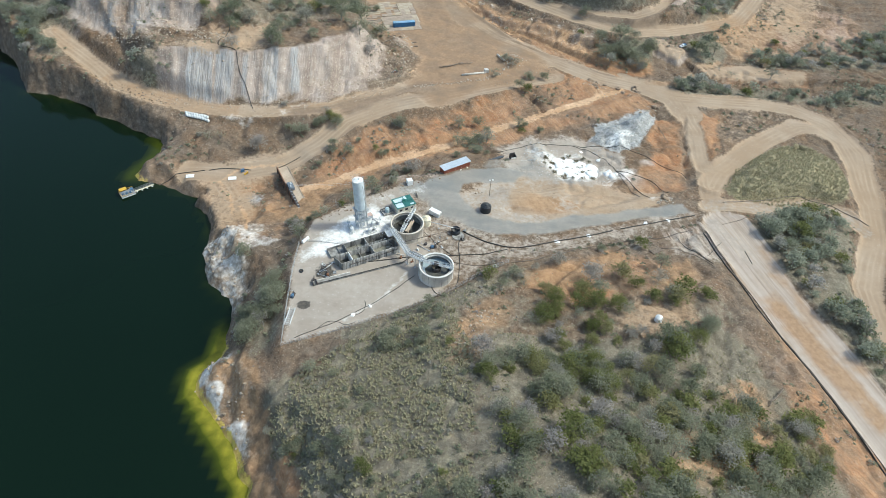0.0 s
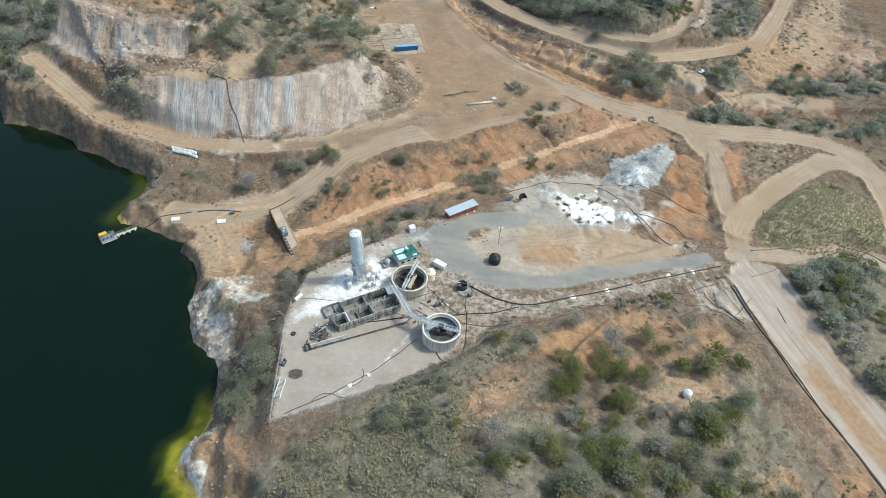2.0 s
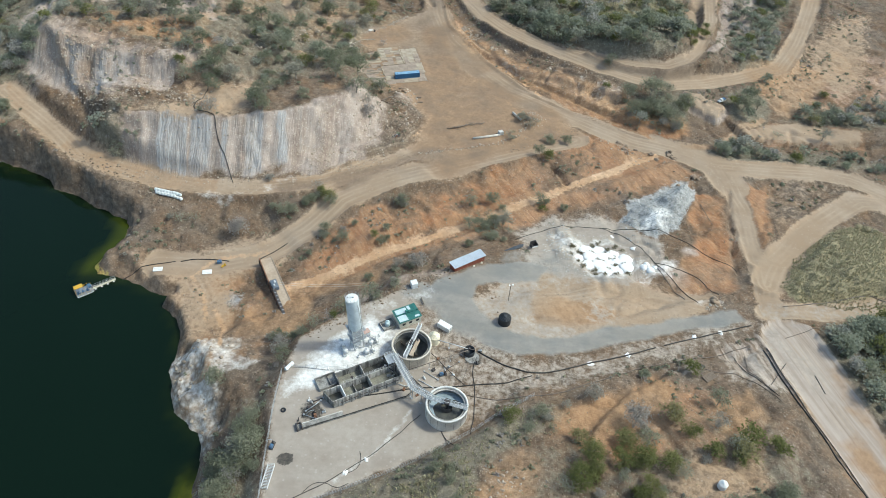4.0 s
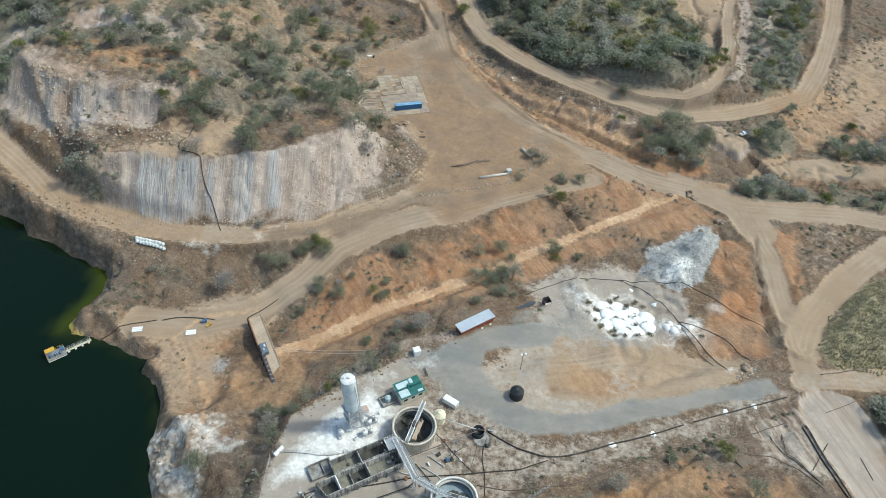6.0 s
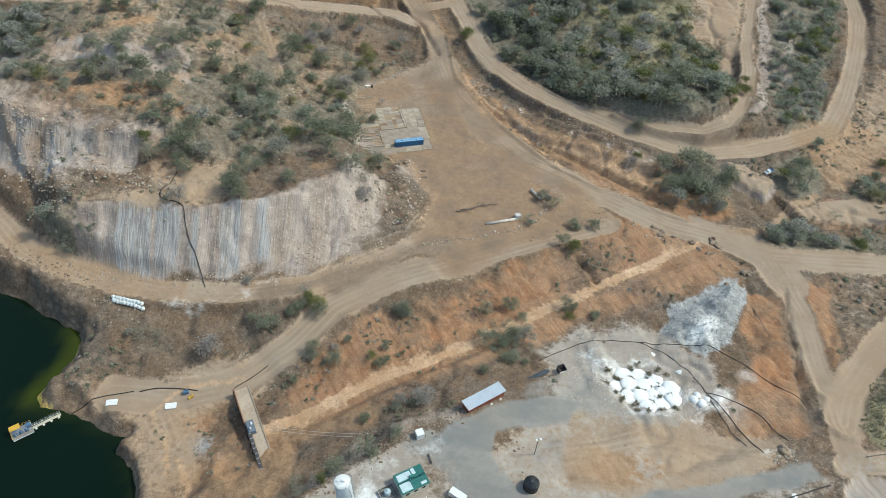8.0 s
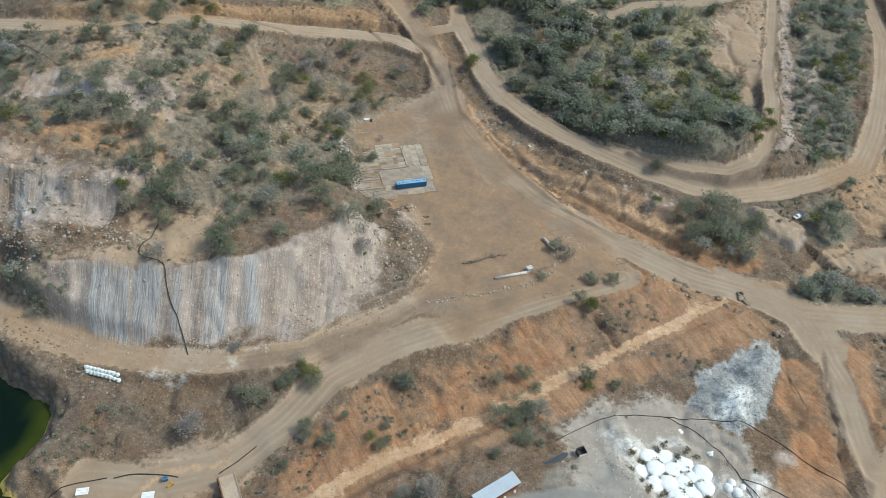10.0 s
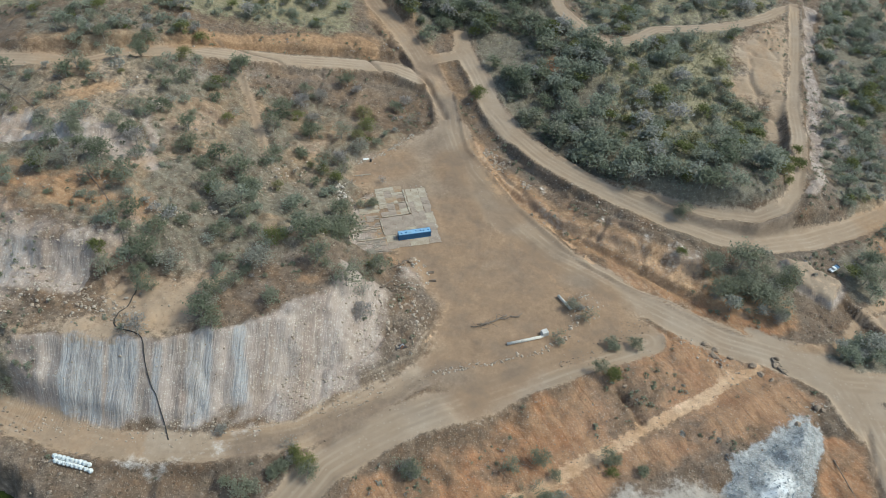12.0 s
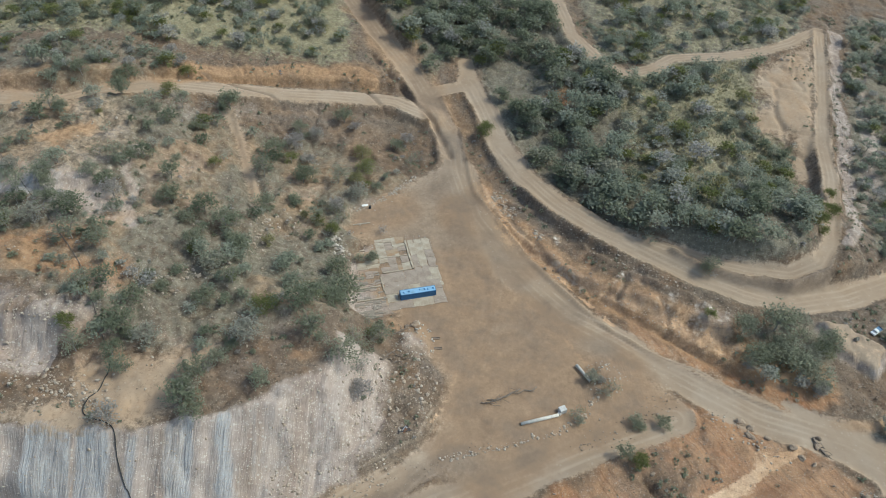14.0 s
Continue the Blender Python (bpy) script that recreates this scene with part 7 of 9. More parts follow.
# ---- tanks and small buildings ----
def poly_tank(x, y, z, r, h, mat, label, ribs=10, lid=None):
    s = thing("water_tank", x, y, z, random.uniform(0, 90), label, "tank")
    prof = [(0, 0), (r, 0)]
    for k in range(8):
        prof += [(r, h * (k + 0.3) / 8), (r * 0.975, h * (k + 0.65) / 8)]
    prof += [(r, h), (r * 0.94, h + 0.12 * r), (r * 0.28, h + 0.36 * r), (r * 0.26, h + 0.42 * r), (0, h + 0.43 * r)]
    body = part("shell", Shape().lathe(prof, 36).done(True), mat, s)
    sh = Shape()
    for k in range(ribs):
        a = k * 2 * math.pi / ribs
        sh.bar((math.cos(a) * r * 0.93, math.sin(a) * r * 0.93, h + 0.13 * r), (math.cos(a) * r * 0.3, math.sin(a) * r * 0.3, h + 0.37 * r), 0.07, 4)
    part("roof_rib", sh.done(), lid or mat, s)
    part("lid", Shape().drum((0, 0, h + 0.40 * r), r * 0.2, 0.14, 16).done(), lid or mat, s)
    part("outlet", Shape().bar((r * 0.9, 0, 0.3), (r + 0.5, 0, 0.3), 0.07).done(), GALVANISED, s)


poly_tank(15.4, 216.4, ground(15.4, 216.4), 2.1, 2.4, BLACK_TANK, "big black ribbed polythene water tank on bare ground", 14, worn("black_lid", (0.05, 0.055, 0.06), (0.09, 0.09, 0.09), 0.35))
poly_tank(-7.2, 206.0, 0, 1.85, 2.9, CREAM_TANK, "cream polythene water tank beside the drained thickener", 12)
poly_tank(71.4, 157.6, ground(71.4, 157.6), 1.25, 1.5, WHITE_PAINT, "small white water tank in a forest clearing")
poly_tank(-22.6, 211.2, 0.2, 0.85, 1.5, CLEAR_SHEET, "small pale turquoise tank in a dark bund")
solo("tank_bund", Shape().box((0, 0, 0.05), (4.4, 3.6, 0.2)).box((2.1, 0, 0.4), (0.2, 3.6, 0.9)).box((-2.1, 0, 0.4), (0.2, 3.6, 0.9)).box((0, 1.75, 0.4), (4.0, 0.18, 0.9)).box((0, -1.75, 0.4), (4.0, 0.18, 0.9)), STAINED, "dark low bund wall round a small tank", "bund", at=(-22.6, 211.2, 0, 0, 0, 33))


def sump_tank():
    s = thing("sump_tank", 4.2, 202.4, 0, 0, "open black round sump tank with pipes over its rim", "tank")
    part("shell", Shape().lathe([(1.75, -0.2), (1.75, 2.0), (1.62, 2.0), (1.62, 0.4), (0, 0.4)], 32).done(True), BLACK_TANK, s)
    part("pump_frame", Shape().box((0, 0, 2.2), (3.4, 0.3, 0.16)).box((0, 0, 2.5), (0.5, 0.5, 0.6)).done(), DARK_STEEL, s)
    solo("sump_stand", Shape().drum((0, 0, -0.1), 2.3, 0.25, 24), STAINED, "dark wet pad under the sump tank", "slab", at=(5.2, 200.9, 0))


sump_tank()


def office():
    s = thing("site_office", -16.6, 214.3, 0, 31, "cream sheet-metal hut with a green roof and clear panels", "building")
    L, Wd, H = 7.6, 5.6, 2.9
    part("wall", Shape().box((0, 0, H / 2), (L, Wd, H), bevel=0.03).done(), CREAM_WALL, s)
    roof = part("roof", Shape().box((0, -Wd / 4 - 0.05, H + 0.22), (L + 0.5, Wd / 2 + 0.4, 0.08)).box((0, Wd / 4 + 0.05, H + 0.22), (L + 0.5, Wd / 2 + 0.4, 0.08)).done(), GREEN_SHEET, s)
    rib = Shape()
    for k in range(34):
        rib.box((-L / 2 - 0.2 + k * (L + 0.4) / 33, 0, H + 0.29), (0.05, Wd + 0.7, 0.05))
    part("roof_rib", rib.done(), GREEN_SHEET, roof)
    for a, b, w, h in ((-2.2, -1.4, 3.0, 2.5), (-1.5, 1.5, 3.9, 2.0), (1.3, 1.9, 1.0, 1.7), (2.6, -2.2, 1.6, 0.8)):
        part("clear_panel", Shape().box((a, b, H + 0.33), (w, h, 0.04)).done(), CLEAR_SHEET, roof)
    part("vent", Shape().box((0.2, 0.6, H + 0.7), (1.1, 0.7, 0.6), bevel=0.05).drum((-0.5, -0.4, H + 0.3), 0.14, 0.9, 10).done(), GREEN_SHEET, roof)
    for k in range(3):
        w = part("window", Shape().box((-2.4 + k * 2.4, -Wd / 2 - 0.03, 1.7), (1.1, 0.06, 0.9)).done(), GLASS, s)
        part("window_sill", Shape().box((-2.4 + k * 2.4, -Wd / 2 - 0.05, 1.22), (1.25, 0.1, 0.07)).done(), WHITE_PAINT, w)
    part("door", Shape().box((L / 2 + 0.03, -1.2, 1.02), (0.06, 0.9, 2.04)).done(), WHITE_PAINT, s)
    part("air_conditioner", Shape().box((L / 2 + 0.35, 1.0, 1.3), (0.6, 0.9, 0.8), bevel=0.05).done(), DARK_STEEL, s)
    cor = Shape()
    for k in range(30):
        cor.box((-L / 2 + 0.1 + k * (L - 0.2) / 29, -Wd / 2 - 0.015, H / 2), (0.05, 0.03, H - 0.1))
    part("wall_rib", cor.done(), CREAM_WALL, s)


office()


def container(name, x, y, z, turn, L, Wd, H, side, top, label, category="container"):
    """A shipping container with ribbed sides, corner castings, rails and doors."""
    s = thing(name, x, y, z, turn, label, category)
    body = Shape().box((0, 0, H / 2 + 0.05), (L - 0.2, Wd - 0.12, H - 0.2))
    part("body", body.done(), side, s)
    n = int(L / 0.28)
    for o in (-1, 1):
        rib = Shape()
        for k in range(n):
            rib.box((-L / 2 + 0.3 + k * (L - 0.6) / (n - 1), o * (Wd / 2 - 0.045), H / 2 + 0.05), (0.13, 0.05, H - 0.45))
        part("ribbed_side", rib.done(), side, s)
    frame_ = Shape()
    for a in (-1, 1):
        for b in (-1, 1):
            frame_.box((a * (L / 2 - 0.08), b * (Wd / 2 - 0.08), H / 2), (0.16, 0.16, H))
            frame_.box((0, a * (Wd / 2 - 0.07), 0.1 if b < 0 else H - 0.08), (L - 0.3, 0.14, 0.16))
            frame_.box((a * (L / 2 - 0.07), 0, 0.1 if b < 0 else H - 0.08), (0.14, Wd - 0.3, 0.16))
    part("corner_frame", frame_.done(), side, s)
    roof = part("roof", Shape().box((0, 0, H - 0.05), (L - 0.28, Wd - 0.28, 0.06)).done(), top, s)
    rr = Shape()
    for k in range(n // 2):
        rr.box((-L / 2 + 0.5 + k * (L - 1.0) / (n // 2 - 1), 0, H - 0.015), (0.16, Wd - 0.5, 0.035))
    part("roof_rib", rr.done(), top, roof)
    for o in (-1, 1):
        d = part("door", Shape().box((L / 2 - 0.06, o * (Wd / 4 - 0.03), H / 2 + 0.02), (0.1, Wd / 2 - 0.2, H - 0.35), bevel=0.02).done(), side, s)
        part("lock_bar", Shape().bar((L / 2 + 0.02, o * 0.35, 0.25), (L / 2 + 0.02, o * 0.35, H - 0.25), 0.03, 6).bar((L / 2 + 0.02, o * 0.8, 0.25), (L / 2 + 0.02, o * 0.8, H - 0.25), 0.03, 6).done(), GALVANISED, d)
    return s


CB = container("shipping_container", -31.1, 376.2, ground(-31.1, 376.2), 17.2, 12.2, 2.44, 2.6, BLUE_PAINT, BLUE_TOP, "long blue shipping container with a faded, patched roof")
for a, w in ((-4.9, 0.5), (-3.2, 0.7), (0.6, 0.35), (2.3, 0.6), (3.3, 0.5), (5.2, 0.7)):
    part("roof_patch", Shape().box((a, 0.25 * math.sin(a * 3), 2.605), (w, 0.7, 0.02), 20 * math.sin(a)).done(), BLUE_PAINT, CB, "dark scuffed roof patch")
container("white_container", -4.1, 211.9, -0.2, -31, 4.6, 2.0, 2.1, WHITE_PAINT, WHITE_PAINT, "small white shipping container beside the loop road")
container("white_cabin", -15.5, 229.2, ground(-15.5, 229.2), 24, 2.2, 2.1, 2.2, WHITE_PAINT, WHITE_PAINT, "small white square cabin at the yard edge", "cabin")


def long_shed():
    z = ground(2.4, 243.6)
    s = thing("long_shed", 2.4, 243.7, z, 36, "long low red-brown shed under a pale blue metal roof", "building")
    L, Wd = 13.2, 3.0
    part("back_wall", Shape().box((0, Wd / 2, 1.3), (L - 0.4, 0.1, 2.8)).done(), RED_WALL, s)
    part("front_wall", Shape().box((0, -Wd / 2, 1.2), (L - 0.4, 0.1, 2.6)).done(), RED_WALL, s)
    for a in (-1, 1):
        part("end_wall", Shape().box((a * (L / 2 - 0.2), 0, 1.25), (0.1, Wd - 0.12, 2.6)).done(), RED_WALL, s)
    roof = part("roof", Shape().box((0, 0, 2.72), (L + 0.3, Wd + 0.9, 0.1), 0).done(), ROOF_SHEET, s)
    rib = Shape()
    for k in range(40):
        rib.box((-L / 2 + k * L / 39, 0, 2.79), (0.06, Wd + 0.88, 0.04))
    part("roof_rib", rib.done(), ROOF_SHEET, roof)
    for k in range(4):
        d = part("door", Shape().box((-4.8 + k * 3.2, -Wd / 2 - 0.08, 1.05), (1.6, 0.08, 2.1)).done(), RED_WALL, s)
        part("handle", Shape().box((-4.2 + k * 3.2, -Wd / 2 - 0.14, 1.05), (0.06, 0.06, 0.3)).done(), GALVANISED, d)
        part("crate", Shape().box((-5.2 + k * 3.3, -Wd / 2 - 0.8, 0.25), (0.8, 0.6, 0.5), 15 * k).done(), CREAM_WALL, s)


long_shed()


# ---- lime heaps ----
def heap_row():
    r = np.random.RandomState(4)
    spots = [(44.5, 256.2), (47.6, 261.6), (48.8, 257.4), (52.2, 262.0), (51.4, 252.9), (53.6, 257.3), (57.2, 259.6), (55.8, 253.2), (59.3, 255.4), (47.4, 252.3), (53.2, 248.9), (57.6, 250.4), (61.6, 252.6), (61.9, 257.0)]
    for k, (x, y) in enumerate(spots):
        sh = Shape()
        n, rings = 28, [(2.75, -0.9), (2.6, 0.2), (2.3, 0.8), (1.75, 1.2), (0.9, 1.42), (0.05, 1.46)]
        sh.lathe(rings, n)
        sh.rough(0.42, 1.5, k)
        ob = solo("lime_mound", sh, LIME, "smooth white mound of dumped lime", "mound", "dumped lime heaps", smooth_faces=True)
        s = r.uniform(0.9, 1.12)
        ob.matrix_basis = Matrix.LocRotScale((x, y, ground(x, y)), Euler((0, 0, r.uniform(0, 6))), (s * 1.06, s * 1.06, s * 0.55))
    for k, (x, y, s) in enumerate(((67.8, 252.6, 0.55), (70.2, 251.5, 0.6), (69.2, 254.4, 0.5), (72.3, 253.4, 0.45))):
        ob = solo("lime_mound", Shape().lathe([(2.6, -0.9), (2.4, 0.2), (1.7, 1.1), (0.8, 1.6), (0.05, 1.7)], 24).rough(0.4, 1.2, k + 20), LIME, "small crumbling white lime mound", "mound", "dumped lime heaps", smooth_faces=True)
        ob.matrix_basis = Matrix.LocRotScale((x, y, ground(x, y)), Euler((0, 0, k)), (s, s, s))


heap_row()


def bulk_bag(x, y, z, turn, s):
    sh = Shape().box((0, 0, 0.55), (1.1, 1.1, 1.1), bevel=0.25).rough(0.06, 0.5, x)
    ob = thing("bulk_bag", x, y, z, turn, "full white woven bulk bag with tied loops", "bag", "row of bulk bags")
    ob.scale = (s, s, s)
    part("sack", sh.done(True), BAG, ob)
    part("tie", Shape().drum((0, 0, 1.05), 0.16, 0.25, 8, top=0.26).done(), BAG, ob)
    for a in (-0.42, 0.42):
        part("loop", Shape().tube([(a, -0.42, 0.9), (a, -0.3, 1.25), (a, 0.3, 1.25), (a, 0.42, 0.9)], 0.035, 4).done(), BAG, ob)


for k in range(9):
    for j in range(2):
        bx, by = -122.4 + k * 1.24 + 0.55 * j, 278.2 - k * 0.2 - j * 1.2
        bulk_bag(bx, by, ground(bx, by), random.uniform(-9, 9), random.uniform(1.05, 1.2))


def lime_tufts():
    """Dark dead weed in the gaps between the lime mounds."""
    r = np.random.RandomState(12)
    spots = [(46.0, 259.2), (48.6, 259.8), (50.4, 260.2), (51.0, 255.4), (53.0, 255.0), (55.2, 257.8), (50.0, 250.6), (54.6, 251.0), (57.6, 252.8), (58.6, 257.6), (60.4, 253.6), (46.0, 254.2), (55.4, 261.0), (49.6, 253.6), (44.2, 260.2), (50.2, 264.4), (56.0, 262.6), (62.4, 254.8)]
    spots += [(43.2, 252.4), (45.4, 249.8), (49.4, 247.6), (53.4, 246.6), (57.4, 247.8), (61.4, 249.6), (41.6, 256.0), (42.4, 262.4), (52.6, 266.4), (58.4, 264.8), (61.0, 262.0)]
    pieces = []
    for x, y in spots:
        for _ in range(r.randint(2, 5)):
            u, w = x + r.normal(0, 0.6), y + r.normal(0, 0.6)
            pieces.append(leaves(r, (u, w, ground(u, w) + 0.55), (0.34, 0.34, 0.22), 22, 0.26))
    v, f = join_np(pieces)
    me = np_mesh("dead_weed", v, f, [("tint", r.rand(len(v)))])
    me.materials.append(leaf_material("dead_weed_leaf", (0.13, 0.115, 0.075), (0.24, 0.22, 0.15), (0.30, 0.26, 0.19)))
    tagged(new("dead_weed", me), "dark dry weed growing between white lime mounds", "weed", kind="stuff")


lime_tufts()


# ---- jetty and pump barge on the lake ----
def pump_barge():
    s = thing("pump_barge", -135.4, 231.8, LAKE, 40, "floating pump barge with a yellow roof and blue pumps", "barge")
    for o in (-1.55, 0, 1.55):
        part("float", Shape().drum((-2.9, o, 0.05), 0.42, 5.8, 14, lie=0).done(), WHITE_PAINT, s)
    part("deck", Shape().box((0, 0, 0.52), (6.0, 4.0, 0.14), bevel=0.02).done(), GALVANISED, s)
    part("roof", Shape().box((-1.3, 0.75, 2.75), (3.0, 1.9, 0.1), bevel=0.02).done(), YELLOW_PAINT, s, "yellow sheet roof")
    for a in (-2.7, 0.1):
        for b in (-0.1, 1.6):
            part("roof_post", Shape().bar((a, b, 0.55), (a, b, 2.75), 0.05, 6).done(), YELLOW_PAINT, s)
    for a in (-1.9, -0.3, 1.3):
        p = part("pump", Shape().box((a, -0.6, 0.95), (1.1, 0.8, 0.75), bevel=0.08).drum((a + 0.2, -0.6, 1.25), 0.2, 0.6, 12).done(), BLUE_DECK, s)
        part("pump_pipe", Shape().tube([(a + 0.2, -0.6, 1.8), (a + 0.2, -1.2, 1.9), (a + 0.3, -1.6, 0.8)], 0.1).done(), GALVANISED, p)
    part("crate", Shape().box((2.2, 0.9, 1.0), (1.2, 1.5, 0.9), bevel=0.04).done(), BLUE_DECK, s)
    rail = Shape()
    for h in (1.0, 1.55):
        rail.tube([(-2.95, -1.95, h), (2.95, -1.95, h)], 0.035, 4).tube([(-2.95, 1.95, h), (2.95, 1.95, h)], 0.035, 4).tube([(-2.95, -1.95, h), (-2.95, 1.95, h)], 0.035, 4)
    for k in range(6):
        for b in (-1.95, 1.95):
            rail.bar((-2.95 + k * 1.18, b, 0.55), (-2.95 + k * 1.18, b, 1.55), 0.035, 4)
    part("rail", rail.done(), YELLOW_PAINT, s)


pump_barge()


def pontoon_walk():
    s = thing("pontoon_walkway", -129.8, 236.2, LAKE, 41, "narrow pale floating walkway to the barge", "walkway")
    part("deck", Shape().box((0, 0, 0.45), (8.2, 1.3, 0.12)).done(), CREAM_TANK, s)
    for k in range(4):
        part("float", Shape().drum((-3.4 + k * 2.2, -1.0, 0.05), 0.32, 2.0, 12, lie=90).done(), WHITE_PAINT, s)
    r = Shape()
    for b in (-0.6, 0.6):
        for h in (0.95, 1.45):
            r.bar((-4.1, b, h), (4.1, b, h), 0.035, 4)
        for k in range(7):
            r.bar((-4.1 + k * 1.366, b, 0.5), (-4.1 + k * 1.366, b, 1.45), 0.035, 4)
    part("rail", r.done(), GALVANISED, s)
    part("hose", Shape().tube([(-4.4, 0.2, 0.65), (0, 0.25, 0.62), (4.3, 0.2, 0.7)], 0.14).done(), BLACK_PIPE, s)


pontoon_walk()


# ---- loading ramp ----
def loading_ramp():
    s = thing("loading_ramp", -65.7, 236.2, 0, -61.5, "long dusty concrete loading ramp with a dark retaining wall", "ramp")
    sh = Shape()
    sh.prism([(-13.6, -2.1), (13.6, -2.1), (13.6, 2.1), (-13.6, 2.1)], -16.5, -10.9)
    for v in sh.bm.verts:
        if v.co.z > -12:
            v.co.z += -0.9 if v.co.x < 0 else 0.3
    part("slab", sh.done(), RAMP_EARTH, s)
    # dark colour on this wall stands in for the shade west of the ramp
    part("retaining_wall", Shape().box((0, -2.3, -13.2), (27.2, 0.35, 5.4), ry=-1.2, bevel=0.03).done(), RUSTY, s, "retaining wall coloured dark rust-brown for its shaded west side")
    part("kerb", Shape().box((0, 2.22, -11.15), (27.2, 0.22, 0.5), ry=-2.5).done(), RAMP_EARTH, s)
    for k in range(10):
        part("wall_post", Shape().box((-12.6 + k * 2.8, -2.6, -13.0), (0.25, 0.25, 5.6)).done(), DARK_STEEL, s)


loading_ramp()


def ramp_conveyor():
    s = thing("belt_conveyor", -65.7, 236.2, 0, -61.5, "dark steel belt conveyor along the edge of the ramp", "conveyor")
    for a in (-1.0, 1.0):
        part("side_beam", Shape().box((10.5, -1.75 + a * 0.45, -9.9), (21, 0.14, 0.35)).done(), DARK_STEEL, s)
    part("belt", Shape().box((10.5, -1.75, -9.75), (20.6, 0.75, 0.08)).done(), DARK_STEEL, s)
    for k in range(12):
        part("roller", Shape().drum((0.8 + k * 1.75, -2.15, -9.68), 0.12, 0.8, 10, lie=90).done(), GALVANISED, s)
    for k in range(7):
        part("leg", Shape().box((1.0 + k * 3.2, -1.2, -11.2), (0.14, 0.14, 2.8)).box((1.0 + k * 3.2, -2.3, -11.6), (0.14, 0.14, 3.6)).done(), DARK_STEEL, s)
    part("drive_house", Shape().box((2.2, -0.9, -10.0), (4.2, 2.2, 1.5), bevel=0.06).done(), worn("slate_blue_paint", (0.15, 0.18, 0.22), (0.09, 0.10, 0.11)), s)
    part("drive_motor", Shape().drum((1.0, -0.6, -9.2), 0.35, 0.9, 14, lie=0).drum((3.2, -1.2, -9.25), 0.28, 0.7, 12).done(), PALE_STEEL, s)
    part("hopper", Shape().lathe([(0.3, -11.2), (1.0, -9.6), (1.0, -9.2)], 16, (19.6, -1.8, 0)).done(), DARK_STEEL, s)


ramp_conveyor()


# ---- pipes and hoses over the ground ----
def drape(pts, r, step=1.2, sway=0.25, seed=0, lift=0.0):
    """A line laid over the ground, with small sways."""
    out = []
    for p, q in zip(pts, pts[1:]):
        n = max(1, int(math.dist(p[:2], q[:2]) / step))
        for k in range(n):
            t = k / n
            x, y = p[0] + (q[0] - p[0]) * t, p[1] + (q[1] - p[1]) * t
            out.append((x, y))
    out.append(pts[-1][:2])
    a = np.array(out, float)
    for _ in range(3):
        a[1:-1] = (a[:-2] + 2 * a[1:-1] + a[2:]) / 4
    a[:, 0] += sway * 2 * fbm(a[:, 0], a[:, 1], 7, 2, seed + 100)
    a[:, 1] += sway * 2 * fbm(a[:, 0] + 50, a[:, 1], 7, 2, seed + 100)
    z = height(a[:, 0], a[:, 1])
    z[1:-1] = np.maximum(z[1:-1], (z[:-2] + z[2:]) / 2)
    return [(x, y, h + r * 0.8 + lift) for (x, y), h in zip(a, z)]


def hose(pts, r, mat, label, name="pipeline", category="pipe", seed=0, sway=0.25):
    solo(name, Shape().tube(drape(pts, r, seed=seed, sway=sway), r, 8), mat, label, category, "ground pipelines", smooth_faces=True)


hose([(7.3, 203.4), (14.9, 198.8), (22.3, 196.7), (29.8, 197.9), (42.2, 202.7), (55, 207.2), (65, 211.3)], 0.22, BLACK_PIPE, "thick black pipeline along the loop road", seed=1)
hose([(68, 212.6), (88, 220.3), (99.5, 224.4)], 0.20, BLACK_PIPE, "short black pipeline near the crossroads", seed=2)
hose([(4.3, 186.5), (13, 185.6), (29.2, 187.8), (44, 194.6), (60, 203.2), (80, 208.9), (96, 214.4)], 0.13, BROWN_PIPE, "dusty thin pipeline along the yard fence", seed=3)
hose([(-33, 182), (-12.5, 187.4), (6, 190.5), (15.5, 192), (24, 196)], 0.18, BLACK_PIPE, "black pipeline across the works yard", seed=4)
hose([(100, 213), (103, 199), (107, 184), (111, 168), (115.9, 157.7), (123, 138), (128.5, 118), (133, 95)], 0.22, BLACK_PIPE, "long black pipeline down the side of the main road", seed=5)
hose([(101.2, 213.4), (104.1, 199), (108.1, 184), (112.1, 168), (117, 157.7), (124.1, 138), (129.6, 118), (134, 95)], 0.17, BROWN_PIPE, "dusty second pipeline beside the main road", seed=6)
hose([(-46, 146.6), (-36.5, 153.3), (-28.4, 158.6), (-23.3, 162.9), (-17.3, 169.3), (-9.5, 178.5)], 0.11, BLACK_PIPE, "thin black hose across the yard to the tank", "hose", "hose", 7, 0.5)
hose([(-39, 152), (-36.5, 155.6), (-33, 156), (-30, 154), (-27, 156)], 0.08, BLACK_PIPE, "thin looped hose lying in the yard", "hose", "hose", 8, 0.9)
hose([(-27.5, 158.4), (-25, 159.5), (-23.8, 162.5), (-25.5, 165.2)], 0.08, BLACK_PIPE, "short curled black hose in the yard", "hose", "hose", 9, 0.7)
hose([(-8.4, 187), (-6.8, 181), (-4.5, 176.4), (-1.5, 171), (1.5, 167.5)], 0.13, BLACK_PIPE, "black pipe past the round tank", seed=10)
hose([(5.5, 173), (6.3, 180), (6.1, 188), (5.7, 196), (6.8, 201.2)], 0.12, BLACK_PIPE, "black hose from the sump past the tank", "hose", "hose", 11, 0.5)
hose([(-9.5, 204), (-5.6, 199), (-1.5, 194.5), (3.5, 190)], 0.10, BLACK_PIPE, "thin black hose between the tanks", "hose", "hose", 12, 0.6)
